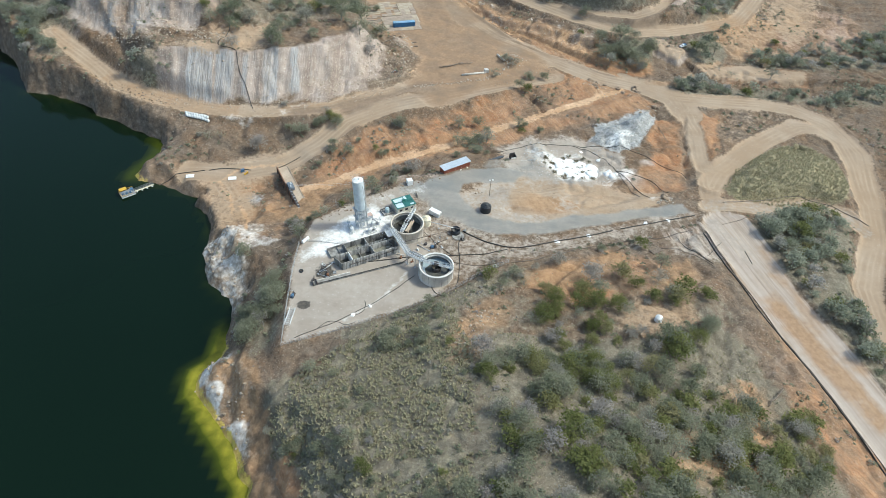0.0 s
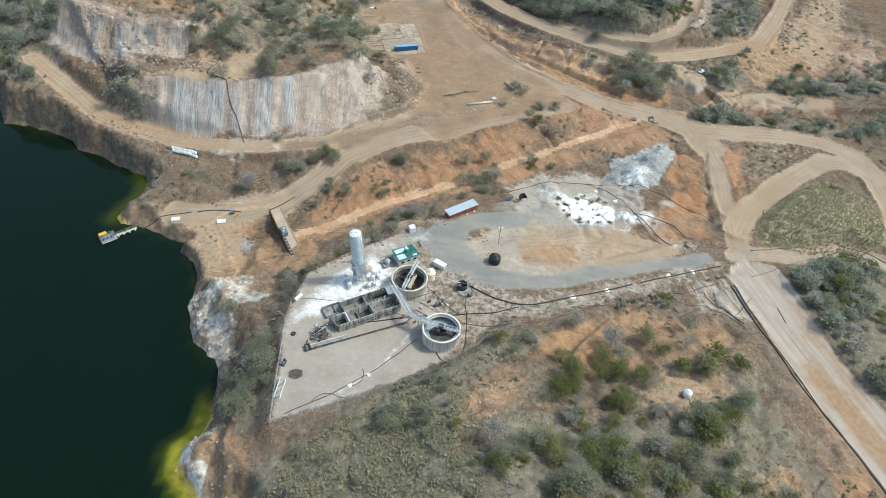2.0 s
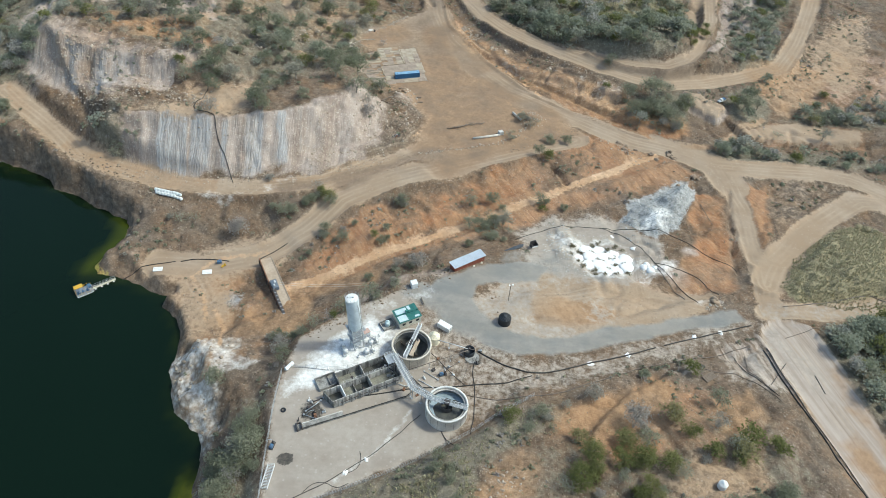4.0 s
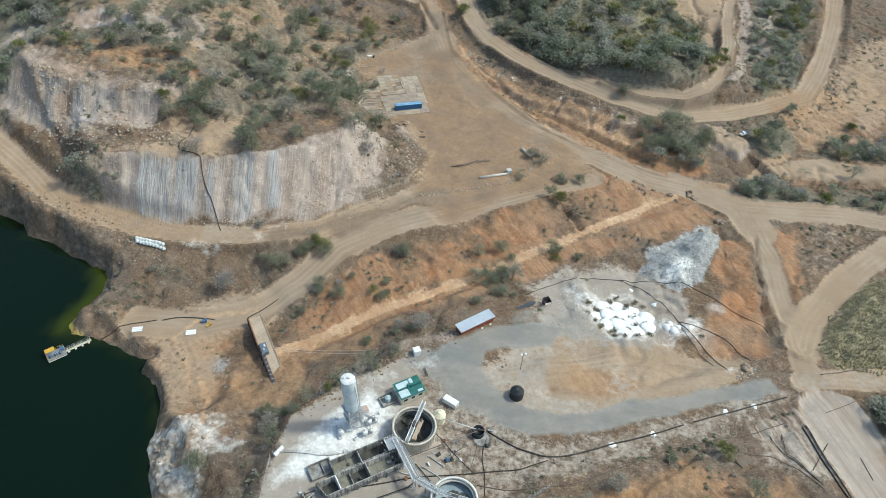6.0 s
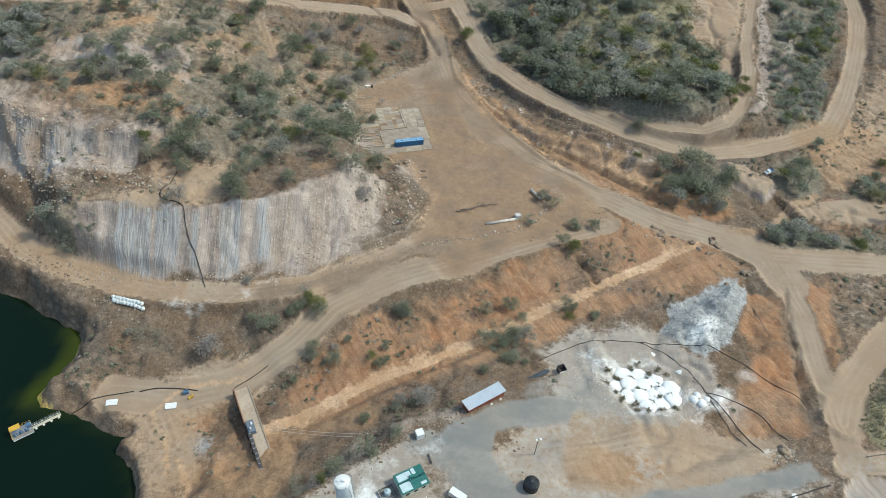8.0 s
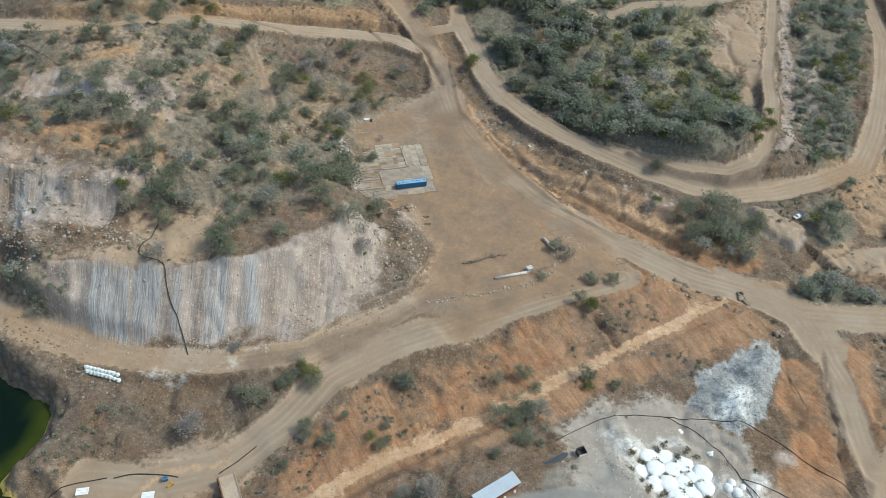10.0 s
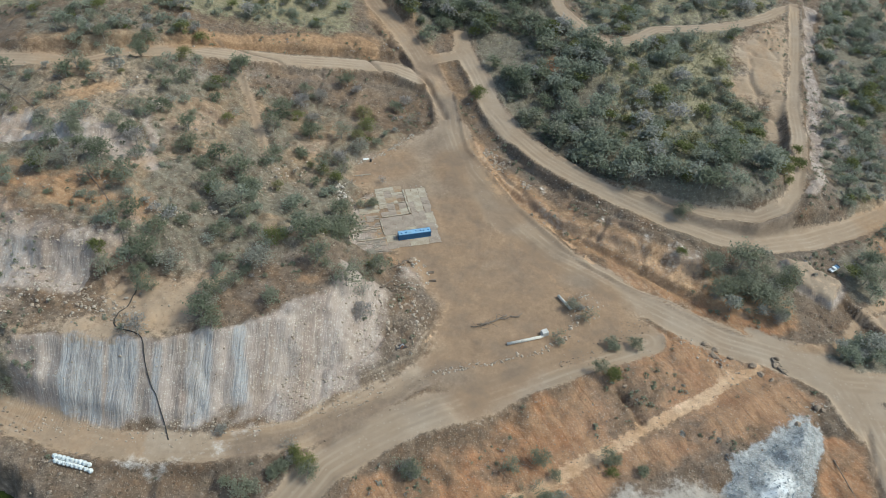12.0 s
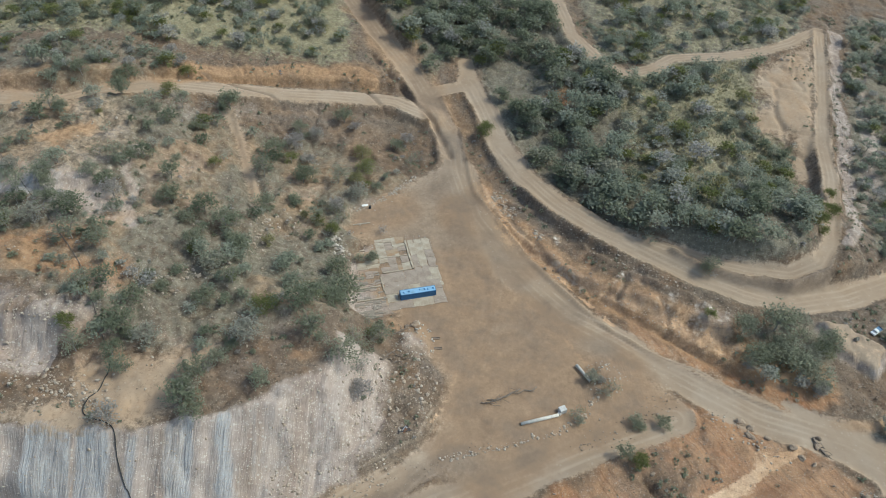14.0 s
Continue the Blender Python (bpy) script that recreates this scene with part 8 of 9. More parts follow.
hose([(4.6, 200.8), (3.2, 195.2), (1.6, 189.4), (-2, 187.6)], 0.08, BROWN_PIPE, "thin hose below the sump", "hose", "hose", 13, 0.6)
hose([(20.8, 265), (33.6, 273.4), (45.4, 277.3), (55.8, 277.2), (63.3, 271.7), (69.2, 263.9), (72.6, 256.1), (77.6, 245.8), (83, 233.1)], 0.11, BLACK_PIPE, "black pipeline round the lime heaps", seed=14)
hose([(72.6, 256.1), (80.5, 252.8), (88, 247), (91.5, 238)], 0.11, BLACK_PIPE, "thin black branch pipe over red soil", seed=15)
hose([(72.5, 255), (75, 246), (79.5, 236)], 0.11, BROWN_PIPE, "thin dusty branch pipe near the lime", seed=16)
hose([(55.8, 277.2), (66, 276.6), (79.9, 275.4), (87.8, 267.8), (95.6, 261.4), (103, 254.5)], 0.11, BLACK_PIPE, "dark pipeline crossing the red bank", seed=17)
hose([(-114, 331), (-112, 325), (-112, 318), (-115, 315), (-115, 312), (-112, 310), (-108, 310), (-104, 308), (-104, 305), (-102, 300), (-99, 295), (-99.5, 297), (-93.5, 285.5)], 0.15, BLACK_PIPE, "black hose snaking down the grey cliff", "hose", "hose", 18, 0.1)
hose([(-206, 424), (-188, 413), (-173, 400), (-159, 386), (-147, 374), (-136, 363), (-128, 353), (-121, 342), (-116, 333)], 0.15, BROWN_PIPE, "dark pipeline crossing the stony hill", seed=19)
hose([(-124.8, 238.3), (-121.1, 241.1), (-113.6, 244.6), (-106, 246.4)], 0.15, BLACK_PIPE, "black suction hose up from the jetty", "hose", "hose", 20)
hose([(-104, 246.6), (-100.3, 247.9), (-92, 248.6), (-86.2, 248.1)], 0.17, BLACK_PIPE, "black suction hose across the jetty flat", "hose", "hose", 21)
hose([(-75, 249.6), (-71, 253.5), (-66.4, 259)], 0.15, BLACK_PIPE, "short black pipe lying beside the ramp road", seed=22)
hose([(113, 234.5), (131, 240), (150, 246.5), (163, 243.5), (176, 234)], 0.15, BROWN_PIPE, "thin dark pipeline below the grassy mound", seed=23)

# pipes carried in the air
for k, run in enumerate(([(90, 210), (94, 201), (99, 193)], [(94, 211), (93, 204), (98, 195)], [(106, 208), (98, 198)], [(79, 203), (89, 202), (96, 196), (99, 191)], [(114, 204), (115, 197)], [(109, 219), (122, 225)])):
    hose(run, 0.1, BROWN_PIPE if k % 2 else BLACK_PIPE, "thin dark cable lying loose beside the road", name="loose_cable", category="cable", seed=40 + k, sway=0.1)


def air_pipe(pts, r, mat, label):
    solo("overhead_pipe", Shape().tube(pts, r, 8), mat, label, "pipe", "overhead pipes", smooth_faces=True)


air_pipe([(-6.2, 204.8, 2.6), (0, 203.4, 2.4), (4.0, 202.5, 2.1)], 0.13, PALE_STEEL, "pale pipe from the cream tank to the sump")
air_pipe([(-14.5, 191.5, 3.6), (-4, 197.4, 2.9), (3.8, 202.0, 2.2)], 0.12, BROWN_PIPE, "long sagging pipe from the walkway to the sump")
for k, (px, py) in enumerate(((-2.2, 203.9), (-8, 195.2), (-1.5, 198.9))):
    solo("pipe_stand", Shape().bar((0, 0, -0.2), (0, 0, 2.75), 0.07, 6).box((0, 0, 2.62), (0.7, 0.12, 0.1), 30 * k).box((0, 0, 0), (0.5, 0.5, 0.12)), GALVANISED, "thin steel pipe stand", "stand", "pipe stands", at=(px, py, 0))


# ---- fence along the works ----
def fence(pts, label):
    s = thing("wire_fence", 0, 0, 0, 0, label, "fence")
    line = drape(pts, 0.0, step=3.0, sway=0.0)
    me = None
    for x, y, z in line:
        if me is None:
            sh = Shape().bar((0, 0, -0.4), (0, 0, 1.9), 0.05, 5)
            me = bpy.data.meshes.new("post")
            sh.done().to_mesh(me)
            me.materials.append(GALVANISED)
        ob = part("post", me, None, s)
        ob.location = (x, y, z)
    for h in (0.5, 1.1, 1.8):
        part("wire", Shape().tube([(x, y, z + h) for x, y, z in line], 0.035, 4).done(), GALVANISED, s)
    part("kerb", Shape().tube([(x, y, z + 0.03) for x, y, z in line], 0.07, 4).done(), STAINED, s)


fence([(-52.5, 190), (-52.4, 178), (-51, 160), (-49.5, 144.5)], "thin wire fence with a low kerb above the lake bank")
fence([(-49.5, 143.5), (-32, 151.5), (-14, 160.5), (5, 173), (14, 180), (24, 187)], "thin wire fence along the scrub edge of the yard")
fence([(-52, 191), (-46, 193.2), (-38.5, 190.8), (-30, 194)], "thin wire fence beside the white spill")


# ---- poles ----
def light_pole(x, y):
    s = thing("light_pole", x, y, ground(x, y), 20, "slim dark light pole with two pale lamps", "pole")
    part("mast", Shape().bar((0, 0, -0.5), (0, 0, 8.2), 0.11, 8).done(), TIMBER, s)
    part("cross_arm", Shape().bar((-0.7, 0, 8.0), (0.7, 0, 8.0), 0.06, 6).done(), GALVANISED, s)
    for a in (-0.6, 0.6):
        part("lamp", Shape().box((a, -0.2, 8.15), (0.5, 0.6, 0.28), bevel=0.04).done(), WHITE_PAINT, s)


light_pole(16.9, 226.8)


def power_pole(x, y, h):
    s = thing("power_pole", x, y, ground(x, y), 60, "grey timber power pole with a cross arm", "pole")
    part("mast", Shape().bar((0, 0, -0.6), (0, 0, h), 0.15, 8).done(), TIMBER, s)
    part("cross_arm", Shape().box((0, 0, h - 0.5), (1.8, 0.12, 0.14)).done(), TIMBER, s)
    for a in (-0.75, 0, 0.75):
        part("insulator", Shape().drum((a, 0, h - 0.43), 0.07, 0.22, 8).done(), WHITE_PAINT, s)


power_pole(-30.3, 226.5, 7.0)
_top = ground(-30.3, 226.5) + 6.7
for o in (-0.5, 0.5):
    solo("power_line", Shape().tube([(-63.5 + 33.2 * k / 12, 233.8 + o - 7.3 * k / 12, -9.0 + (_top + 9.0) * k / 12 - 1.1 * math.sin(math.pi * k / 12)) for k in range(13)], 0.035, 4), PALE_STEEL, "thin pale sagging wire between pole and ramp", "cable", "power lines")


# ---- smaller things of the yard ----
def frame_stack():
    s = thing("steel_frame_stack", -48.9, 155.5, ground(-48.9, 155.5), 86, "stack of white lattice steel frames by the fence", "frame")
    for k in range(4):
        sh = Shape()
        z, o = 0.15 + 0.3 * k, 0.25 * (k % 2)
        for b in (-0.9, 0.9):
            sh.bar((-3.6 + o, b, z), (3.2 + o, b, z), 0.06, 4)
        for q in range(9):
            sh.bar((-3.6 + o + q * 0.85, -0.9, z), (-3.6 + o + q * 0.85, 0.9, z), 0.05, 4)
        part("lattice", sh.done(), PALE_STEEL, s)


frame_stack()
solo("fuel_drum", Shape().drum((-1.6, 0, 0.6), 0.6, 3.2, 18, lie=0).box((-1.0, 0, 0.15), (0.3, 1.2, 0.4)).box((1.0, 0, 0.15), (0.3, 1.2, 0.4)), WHITE_PAINT, "white cylindrical tank lying on two cradles", "tank", at=(-50.6, 191.8, ground(-50.6, 191.8), 0, 0, 58))
solo("spare_tyre", Shape().lathe([(0.35, 0), (0.75, 0.02), (0.8, 0.2), (0.75, 0.38), (0.35, 0.4)], 20), BLACK_TANK, "black tyre lying on the gravel", "tyre", at=(-49.2, 176.5, ground(-49.2, 176.5)))
solo("gate_board", Shape().box((0, 0, 0.5), (0.15, 3.0, 0.6)).bar((0, -1.4, 0), (0, -1.4, 1.1), 0.06).bar((0, 1.4, 0), (0, 1.4, 1.1), 0.06), TIMBER, "low dark barrier rail at the yard entrance", "barrier", at=(-12.0, 222.4, 0, 0, 0, 20))


def skip_bin(x, y, turn):
    s = thing("waste_skip", x, y, ground(x, y), turn, "open black steel skip with a white front", "bin")
    part("body", Shape().box((0, 0, 0.1), (2.6, 2.0, 0.12)).box((-1.25, 0, 0.9), (0.1, 2.0, 1.6)).box((1.25, 0, 0.9), (0.1, 2.0, 1.6)).box((0, 0.95, 1.2), (2.4, 0.1, 2.2)).done(), DARK_STEEL, s)
    part("front_panel", Shape().box((0, -0.97, 0.6), (2.4, 0.08, 1.0)).done(), WHITE_PAINT, s)


skip_bin(27.5, 260.6, 25)


def pipe_bundle(x, y, turn):
    s = thing("pipe_bundle", x, y, ground(x, y), turn, "bundle of dark blue-black pipes with one white length", "pipes")
    for k in range(6):
        part("pipe", Shape().drum((-4.2 + 0.3 * (k % 3), -0.6 + (k % 4) * 0.42, 0.2 + 0.36 * (k // 4)), 0.2, 8.2, 10, lie=0).done(), worn("blue_black_pipe", (0.05, 0.065, 0.085), (0.10, 0.10, 0.11)) if k == 0 else bpy.data.materials["blue_black_pipe"], s)
    part("white_pipe", Shape().drum((-2.8, -1.6, 0.16), 0.15, 5.0, 10, lie=2).done(), WHITE_PAINT, s)
    part("long_pipe", Shape().drum((-4.4, -2.4, 0.12), 0.11, 10.5, 8, lie=4).done(), TIMBER, s)


pipe_bundle(19.4, 256.8, 34)
TB = thing("timber_stack", 79.3, 199.4, ground(79.3, 199.4), 35, "low stack of dark grey timber sleepers", "timber")
for k in range(6):
    part("sleeper", Shape().box((0, -1.0 + k * 0.4, 0.15 + 0.05 * (k % 2)), (4.4, 0.32, 0.28), bevel=0.02).done(), TIMBER, TB)
for k, (x, y) in enumerate(((-111.3, 242.2), (-92.9, 242.2))):
    s = thing("concrete_slab", x, y, ground(x, y), 12, "flat white concrete slab on the jetty ground", "slab", "white slabs")
    for q in range(3):
        part("board", Shape().box((0, -0.72 + q * 0.72, 0.16), (3.4, 0.68, 0.22), bevel=0.02).done(), WHITE_PAINT, s)
solo("hydrant_box", Shape().box((0, 0, 0.6), (1.6, 1.1, 1.2), bevel=0.05).drum((0.3, 0, 1.2), 0.2, 0.5, 10), BLUE_DECK, "blue valve box at the end of a hose", "box", at=(-89.5, 247.0, ground(-89.5, 247.0), 0, 0, 20))
solo("digger_bucket", Shape().box((0, 0, 0.4), (1.8, 0.7, 0.5), 0, -20, bevel=0.08).box((0.7, 0, 0.7), (0.3, 1.0, 0.9), bevel=0.06), YELLOW_PAINT, "yellow excavator bucket lying on dirt", "bucket", at=(-87.6, 245.4, ground(-87.6, 245.4), 0, 0, 40))
for k, (x, y) in enumerate(((42.8, 202.8), (55.4, 207.5), (88.1, 220.1), (78.7, 217.3), (59, 272), (66, 264), (-28.4, 158.6), (-23.3, 162.9))):
    ob = solo("lime_bag_pile", Shape().lathe([(1.15, -0.3), (0.95, 0.1), (0.55, 0.26), (0.05, 0.32)], 18).rough(0.5, 0.6, k), LIME, "burst white lime bag holding down a pipe", "heap", "burst lime bags", smooth_faces=True)
    ob.matrix_basis = Matrix.LocRotScale((x, y, ground(x, y)), Euler((0, 0, k)), (1.1 - 0.08 * k, 0.9, 0.8))


# ---- clearing: culvert pipes, logs, broken slab ----
def culvert(x0, y0, x1, y1, r):
    L, a = math.hypot(x1 - x0, y1 - y0), math.degrees(math.atan2(y1 - y0, x1 - x0))
    s = thing("culvert_pipe", x0, y0, (ground(x0, y0) + ground(x1, y1)) / 2, a, "long pale concrete culvert pipe lying on dirt", "pipe", "culvert pipes")
    n = 24
    sh = Shape()
    prof = [(r, 0), (r, L), (r * 0.82, L), (r * 0.82, 0), (r, 0)]
    rings = [[sh.bm.verts.new((z, q * math.cos(k * 6.2832 / n), r + q * math.sin(k * 6.2832 / n))) for k in range(n)] for q, z in prof[:-1]]
    rings.append(rings[0])
    for a_, b_ in zip(rings, rings[1:]):
        for k in range(n):
            sh.bm.faces.new((a_[k], a_[(k + 1) % n], b_[(k + 1) % n], b_[k]))
    part("barrel", sh.done(True), worn("pale_concrete_pipe", (0.60, 0.56, 0.50), (0.42, 0.37, 0.31), 0.8), s)
    for q in range(1, 5):
        part("joint_band", Shape().drum((L * q / 5 - 0.1, 0, r), r * 1.05, 0.2, 24, lie=0).done(), CONCRETE, s)


culvert(2.8, 328.5, 14.0, 332.5, 0.5)
culvert(20.8, 351.2, 24.8, 345.3, 0.5)
solo("concrete_block", Shape().box((0, 0, 0.8), (2.2, 1.8, 1.8), bevel=0.08).box((-1.2, -0.6, 0.3), (0.9, 1.0, 0.8), 20, bevel=0.06), CONCRETE, "pale square concrete block at the pipe end", "block", at=(15.2, 334.2, ground(15.2, 334.2), 0, 0, 25))


def fallen(x0, y0, x1, y1, r, label, seed):
    q = np.random.RandomState(seed)
    L = math.hypot(x1 - x0, y1 - y0)
    s = thing("fallen_branch", x0, y0, ground(x0, y0), math.degrees(math.atan2(y1 - y0, x1 - x0)), label, "log", "fallen branches")
    pts = [(L * k / 8, q.normal(0, 0.25), r + 0.1 + 0.1 * q.rand()) for k in range(9)]
    part("limb", Shape().tube(pts, r, 6).done(True), TIMBER, s)
    for k in range(7):
        b = pts[1 + k]
        part("twig", Shape().tube([b, (b[0] + q.uniform(-0.5, 1.2), b[1] + q.normal(0, 0.7), b[2] + q.uniform(0.1, 0.6)), (b[0] + q.uniform(0, 2.2), b[1] + q.normal(0, 1.3), b[2] + q.uniform(0, 0.6))], r * 0.4, 4).done(), TIMBER, s)


fallen(-7.0, 335.6, 8.0, 341.7, 0.16, "long dark fallen branch in the clearing", 1)
fallen(-6.5, 335.2, 2.8, 340.8, 0.2, "dark charred fallen limb in the clearing", 2)
fallen(-9.0, 334.4, -3.0, 336.6, 0.18, "short dark broken limb in red dust", 3)
fallen(-40, 343, -36, 347, 0.25, "thick grey dead limb in a rubble pile", 7)
fallen(-38, 345, -32, 343, 0.16, "pale broken plank in a rubble pile", 8)
fallen(-36, 347, -31, 345.5, 0.14, "pale thin broken plank beside rubble", 9)
fallen(-160, 393, -152.5, 399, 0.2, "bleached fallen trunk on the hill", 4)
fallen(100, 128, 106, 135, 0.2, "bleached fallen trunk in the forest", 5)
fallen(-38, 355, -32, 360, 0.2, "grey dead branch among rubble", 6)

fallen(90, 332, 93, 324, 0.3, "dark splintered tree limb beside the junction", 11)
fallen(91, 329, 95, 323, 0.22, "dark broken branch beside the junction", 12)
solo("timber_pole", Shape().bar((-57.5, 408, ground(-57.5, 408) + 0.25), (-51.5, 410.2, ground(-51.5, 410.2) + 0.2), 0.22, 8), PALE_LOG, "short pale log lying at the edge of the clearing", "log")
solo("timber_pole", Shape().bar((98, 295, ground(98, 295) + 0.18), (100, 282, ground(100, 282) + 0.18), 0.14, 8), TIMBER, "long grey timber pole lying on red soil", "pole")


def scrap_pile(x, y):
    q = np.random.RandomState(31)
    s = thing("scrap_pile", x, y, ground(x, y), 20, "tangle of dark scrap steel at the foot of the scree", "scrap")
    for k in range(9):
        a, b = q.uniform(-2.2, 2.2, 2), q.uniform(-2.2, 2.2, 2)
        part("bar", Shape().bar((a[0], a[1] * 0.5, 0.1), (b[0], b[1] * 0.5, q.uniform(0.2, 1.1)), 0.11, 6).done(), DARK_STEEL, s)
    for k in range(3):
        part("sheet", Shape().box((q.uniform(-1.2, 1.2), q.uniform(-0.6, 0.6), 0.35), (1.5, 0.9, 0.06), q.uniform(0, 90), q.uniform(-25, 25)).rough(0.12, 0.8, k).done(), (DARK_STEEL, RUSTY, GALVANISED)[k], s)


scrap_pile(-31, 322)
for x, y in ((-24, 358), (-23, 354)):
    s = thing("sleeper_pair", x, y, ground(x, y), 8, "pair of dark timber sleepers on the clearing", "timber", "timber sleepers")
    for q in (-0.3, 0.3):
        part("sleeper", Shape().box((0, q, 0.16), (2.6, 0.3, 0.3), 4 * q, bevel=0.03).done(), TIMBER, s)
solo("oil_drum", Shape().drum((0, 0, 0.0), 0.42, 1.1, 16).drum((0, 0, 0.35), 0.44, 0.05, 16).drum((0, 0, 0.7), 0.44, 0.05, 16), BLACK_TANK, "black oil drum standing at the clearing's edge", "drum", at=(-52.4, 418.4, ground(-52.4, 418.4)))
solo("loose_sheet", Shape().box((0, 0, 0.12), (2.4, 1.1, 0.08), 20, 6).rough(0.08, 0.9, 3), WHITE_PAINT, "bent white steel sheet lying on the ground", "sheet", at=(-54.5, 419.6, ground(-54.5, 419.6)))


def car_shell(x, y, turn):
    """An abandoned utility: lower body, cab with dark glass, tray and four wheels."""
    s = thing("car_shell", x, y, ground(x, y) + 0.1, turn, "abandoned white utility with a blue tray, half hidden in bushes", "car")
    part("body", Shape().box((0, 0, 0.62), (4.5, 1.75, 0.55), bevel=0.12).box((-1.55, 0, 0.92), (1.25, 1.6, 0.2), bevel=0.08).done(), WHITE_PAINT, s)
    part("cab", Shape().box((-0.35, 0, 1.25), (1.5, 1.55, 0.75), bevel=0.22).done(), WHITE_PAINT, s)
    part("windscreen", Shape().box((-1.08, 0, 1.28), (0.08, 1.25, 0.5), 0, -28).done(), GLASS, s, "dark dusty windscreen")
    part("tray", Shape().box((1.35, 0, 0.98), (1.9, 1.7, 0.14)).box((1.35, 0.82, 1.15), (1.9, 0.06, 0.34)).box((1.35, -0.82, 1.15), (1.9, 0.06, 0.34)).box((2.28, 0, 1.15), (0.06, 1.6, 0.34)).done(), BLUE_DECK, s, "faded blue tray")
    for a in (-1.4, 1.4):
        for b in (-0.8, 0.8):
            w = part("wheel", Shape().tube([(a, b - 0.11, 0.34), (a, b + 0.11, 0.34)], 0.34, 14).done(), BLACK_TANK, s)
            part("rim", Shape().tube([(a, b - 0.13, 0.34), (a, b + 0.13, 0.34)], 0.18, 10).done(), GALVANISED, w)


car_shell(123, 373, 35)


def ruined_floor():
    """Broken concrete floor under the blue container: large cracked slabs in rooms, kerbs between, rubble rows."""
    s = thing("ruined_floor", 0, 0, 0, 0, "broken pale concrete floor with rust stains, kerbs and weeds between", "slab")
    q = np.random.RandomState(8)
    ca, sa = math.cos(radians(17.2)), math.sin(radians(17.2))
    mats = {"cream": worn("cream_floor_concrete", (0.45, 0.385, 0.295), (0.29, 0.22, 0.155), 0.92, scale=0.35, amount=0.9),
            "mauve": worn("mauve_floor_concrete", (0.365, 0.295, 0.235), (0.25, 0.19, 0.145), 0.92, scale=0.3, amount=0.9),
            "grey": worn("grey_floor_concrete", (0.29, 0.25, 0.205), (0.18, 0.145, 0.11), 0.92, scale=0.4, amount=0.9),
            "rust": worn("rust_floor_concrete", (0.36, 0.275, 0.19), (0.33, 0.19, 0.10), 0.92, scale=0.3, amount=0.9)}

    def split(u0, u1, v0, v1, wide, deep):
        if u1 - u0 > wide * q.uniform(0.9, 1.7):
            m = u0 + (u1 - u0) * q.uniform(0.35, 0.65)
            return split(u0, m, v0, v1, wide, deep) + split(m, u1, v0, v1, wide, deep)
        if v1 - v0 > deep * q.uniform(0.9, 1.7):
            m = v0 + (v1 - v0) * q.uniform(0.35, 0.65)
            return split(u0, u1, v0, m, wide, deep) + split(u0, u1, m, v1, wide, deep)
        return [(u0, u1, v0, v1)]

    def piece(name, u0, u1, v0, v1, top, material, jag=0.16, gap=0.05):
        """A slab with a broken, uneven outline and a slightly tilted top."""
        u, v = (u0 + u1) / 2, (v0 + v1) / 2
        x, y = -32.5 + u * ca - v * sa, 375.5 + u * sa + v * ca
        if float(area(np.array([x]), np.array([y]), SLAB)[0]) > -0.4:
            return
        a, b = (u1 - u0) / 2 - gap, (v1 - v0) / 2 - gap
        ring = []
        for p, r in (((-a, -b), (a, -b)), ((a, -b), (a, b)), ((a, b), (-a, b)), ((-a, b), (-a, -b))):
            n = max(2, int(math.dist(p, r) / 0.9))
            ring += [(p[0] + (r[0] - p[0]) * k / n + q.normal(0, jag), p[1] + (r[1] - p[1]) * k / n + q.normal(0, jag)) for k in range(n)]
        bm = bmesh.new()
        f = bm.faces.new([bm.verts.new((c[0], c[1], 0.0)) for c in ring])
        low = bmesh.ops.extrude_face_region(bm, geom=[f])["geom"]
        bmesh.ops.translate(bm, vec=(0, 0, -0.6), verts=[e for e in low if isinstance(e, bmesh.types.BMVert)])
        bmesh.ops.recalc_face_normals(bm, faces=bm.faces)
        ob = part(name, bm, material, s)
        ob.matrix_basis = pose(x, y, ground(x, y) + top, q.normal(0, 0.5), q.normal(0, 0.4), 17.2 + q.normal(0, 0.5))

    rooms = ((3.4, 11.5, 3.5, 27, 4.5, 6, ("mauve", "mauve", "cream"), 0.04, 0.12, 0.16), (-8.2, 2.4, 13, 29.5, 4.5, 3.5, ("cream", "cream", "mauve", "rust"), 0.05, 0.14, 0.14),
             (-16.5, -8.6, 15.5, 24.5, 5, 4, ("cream", "mauve", "rust"), 0.1, 0.1, 0.2), (-9, 10.8, -4.6, 12.3, 7, 6, ("mauve", "mauve", "mauve", "cream"), 0.0, 0.1, 0.14),
             (-20, -9.4, -10, 14, 5, 1.1, ("grey", "grey", "mauve"), 0.3, 0.14, 0.22))
    for u0, u1, v0, v1, wide, deep, kinds, lost, top, jag in rooms:
        for cell in split(u0, u1, v0, v1, wide, deep):
            if q.rand() > lost:
                piece("floor_slab", *cell, top + q.uniform(-0.04, 0.04), mats[kinds[q.randint(len(kinds))]], jag, 0.03)
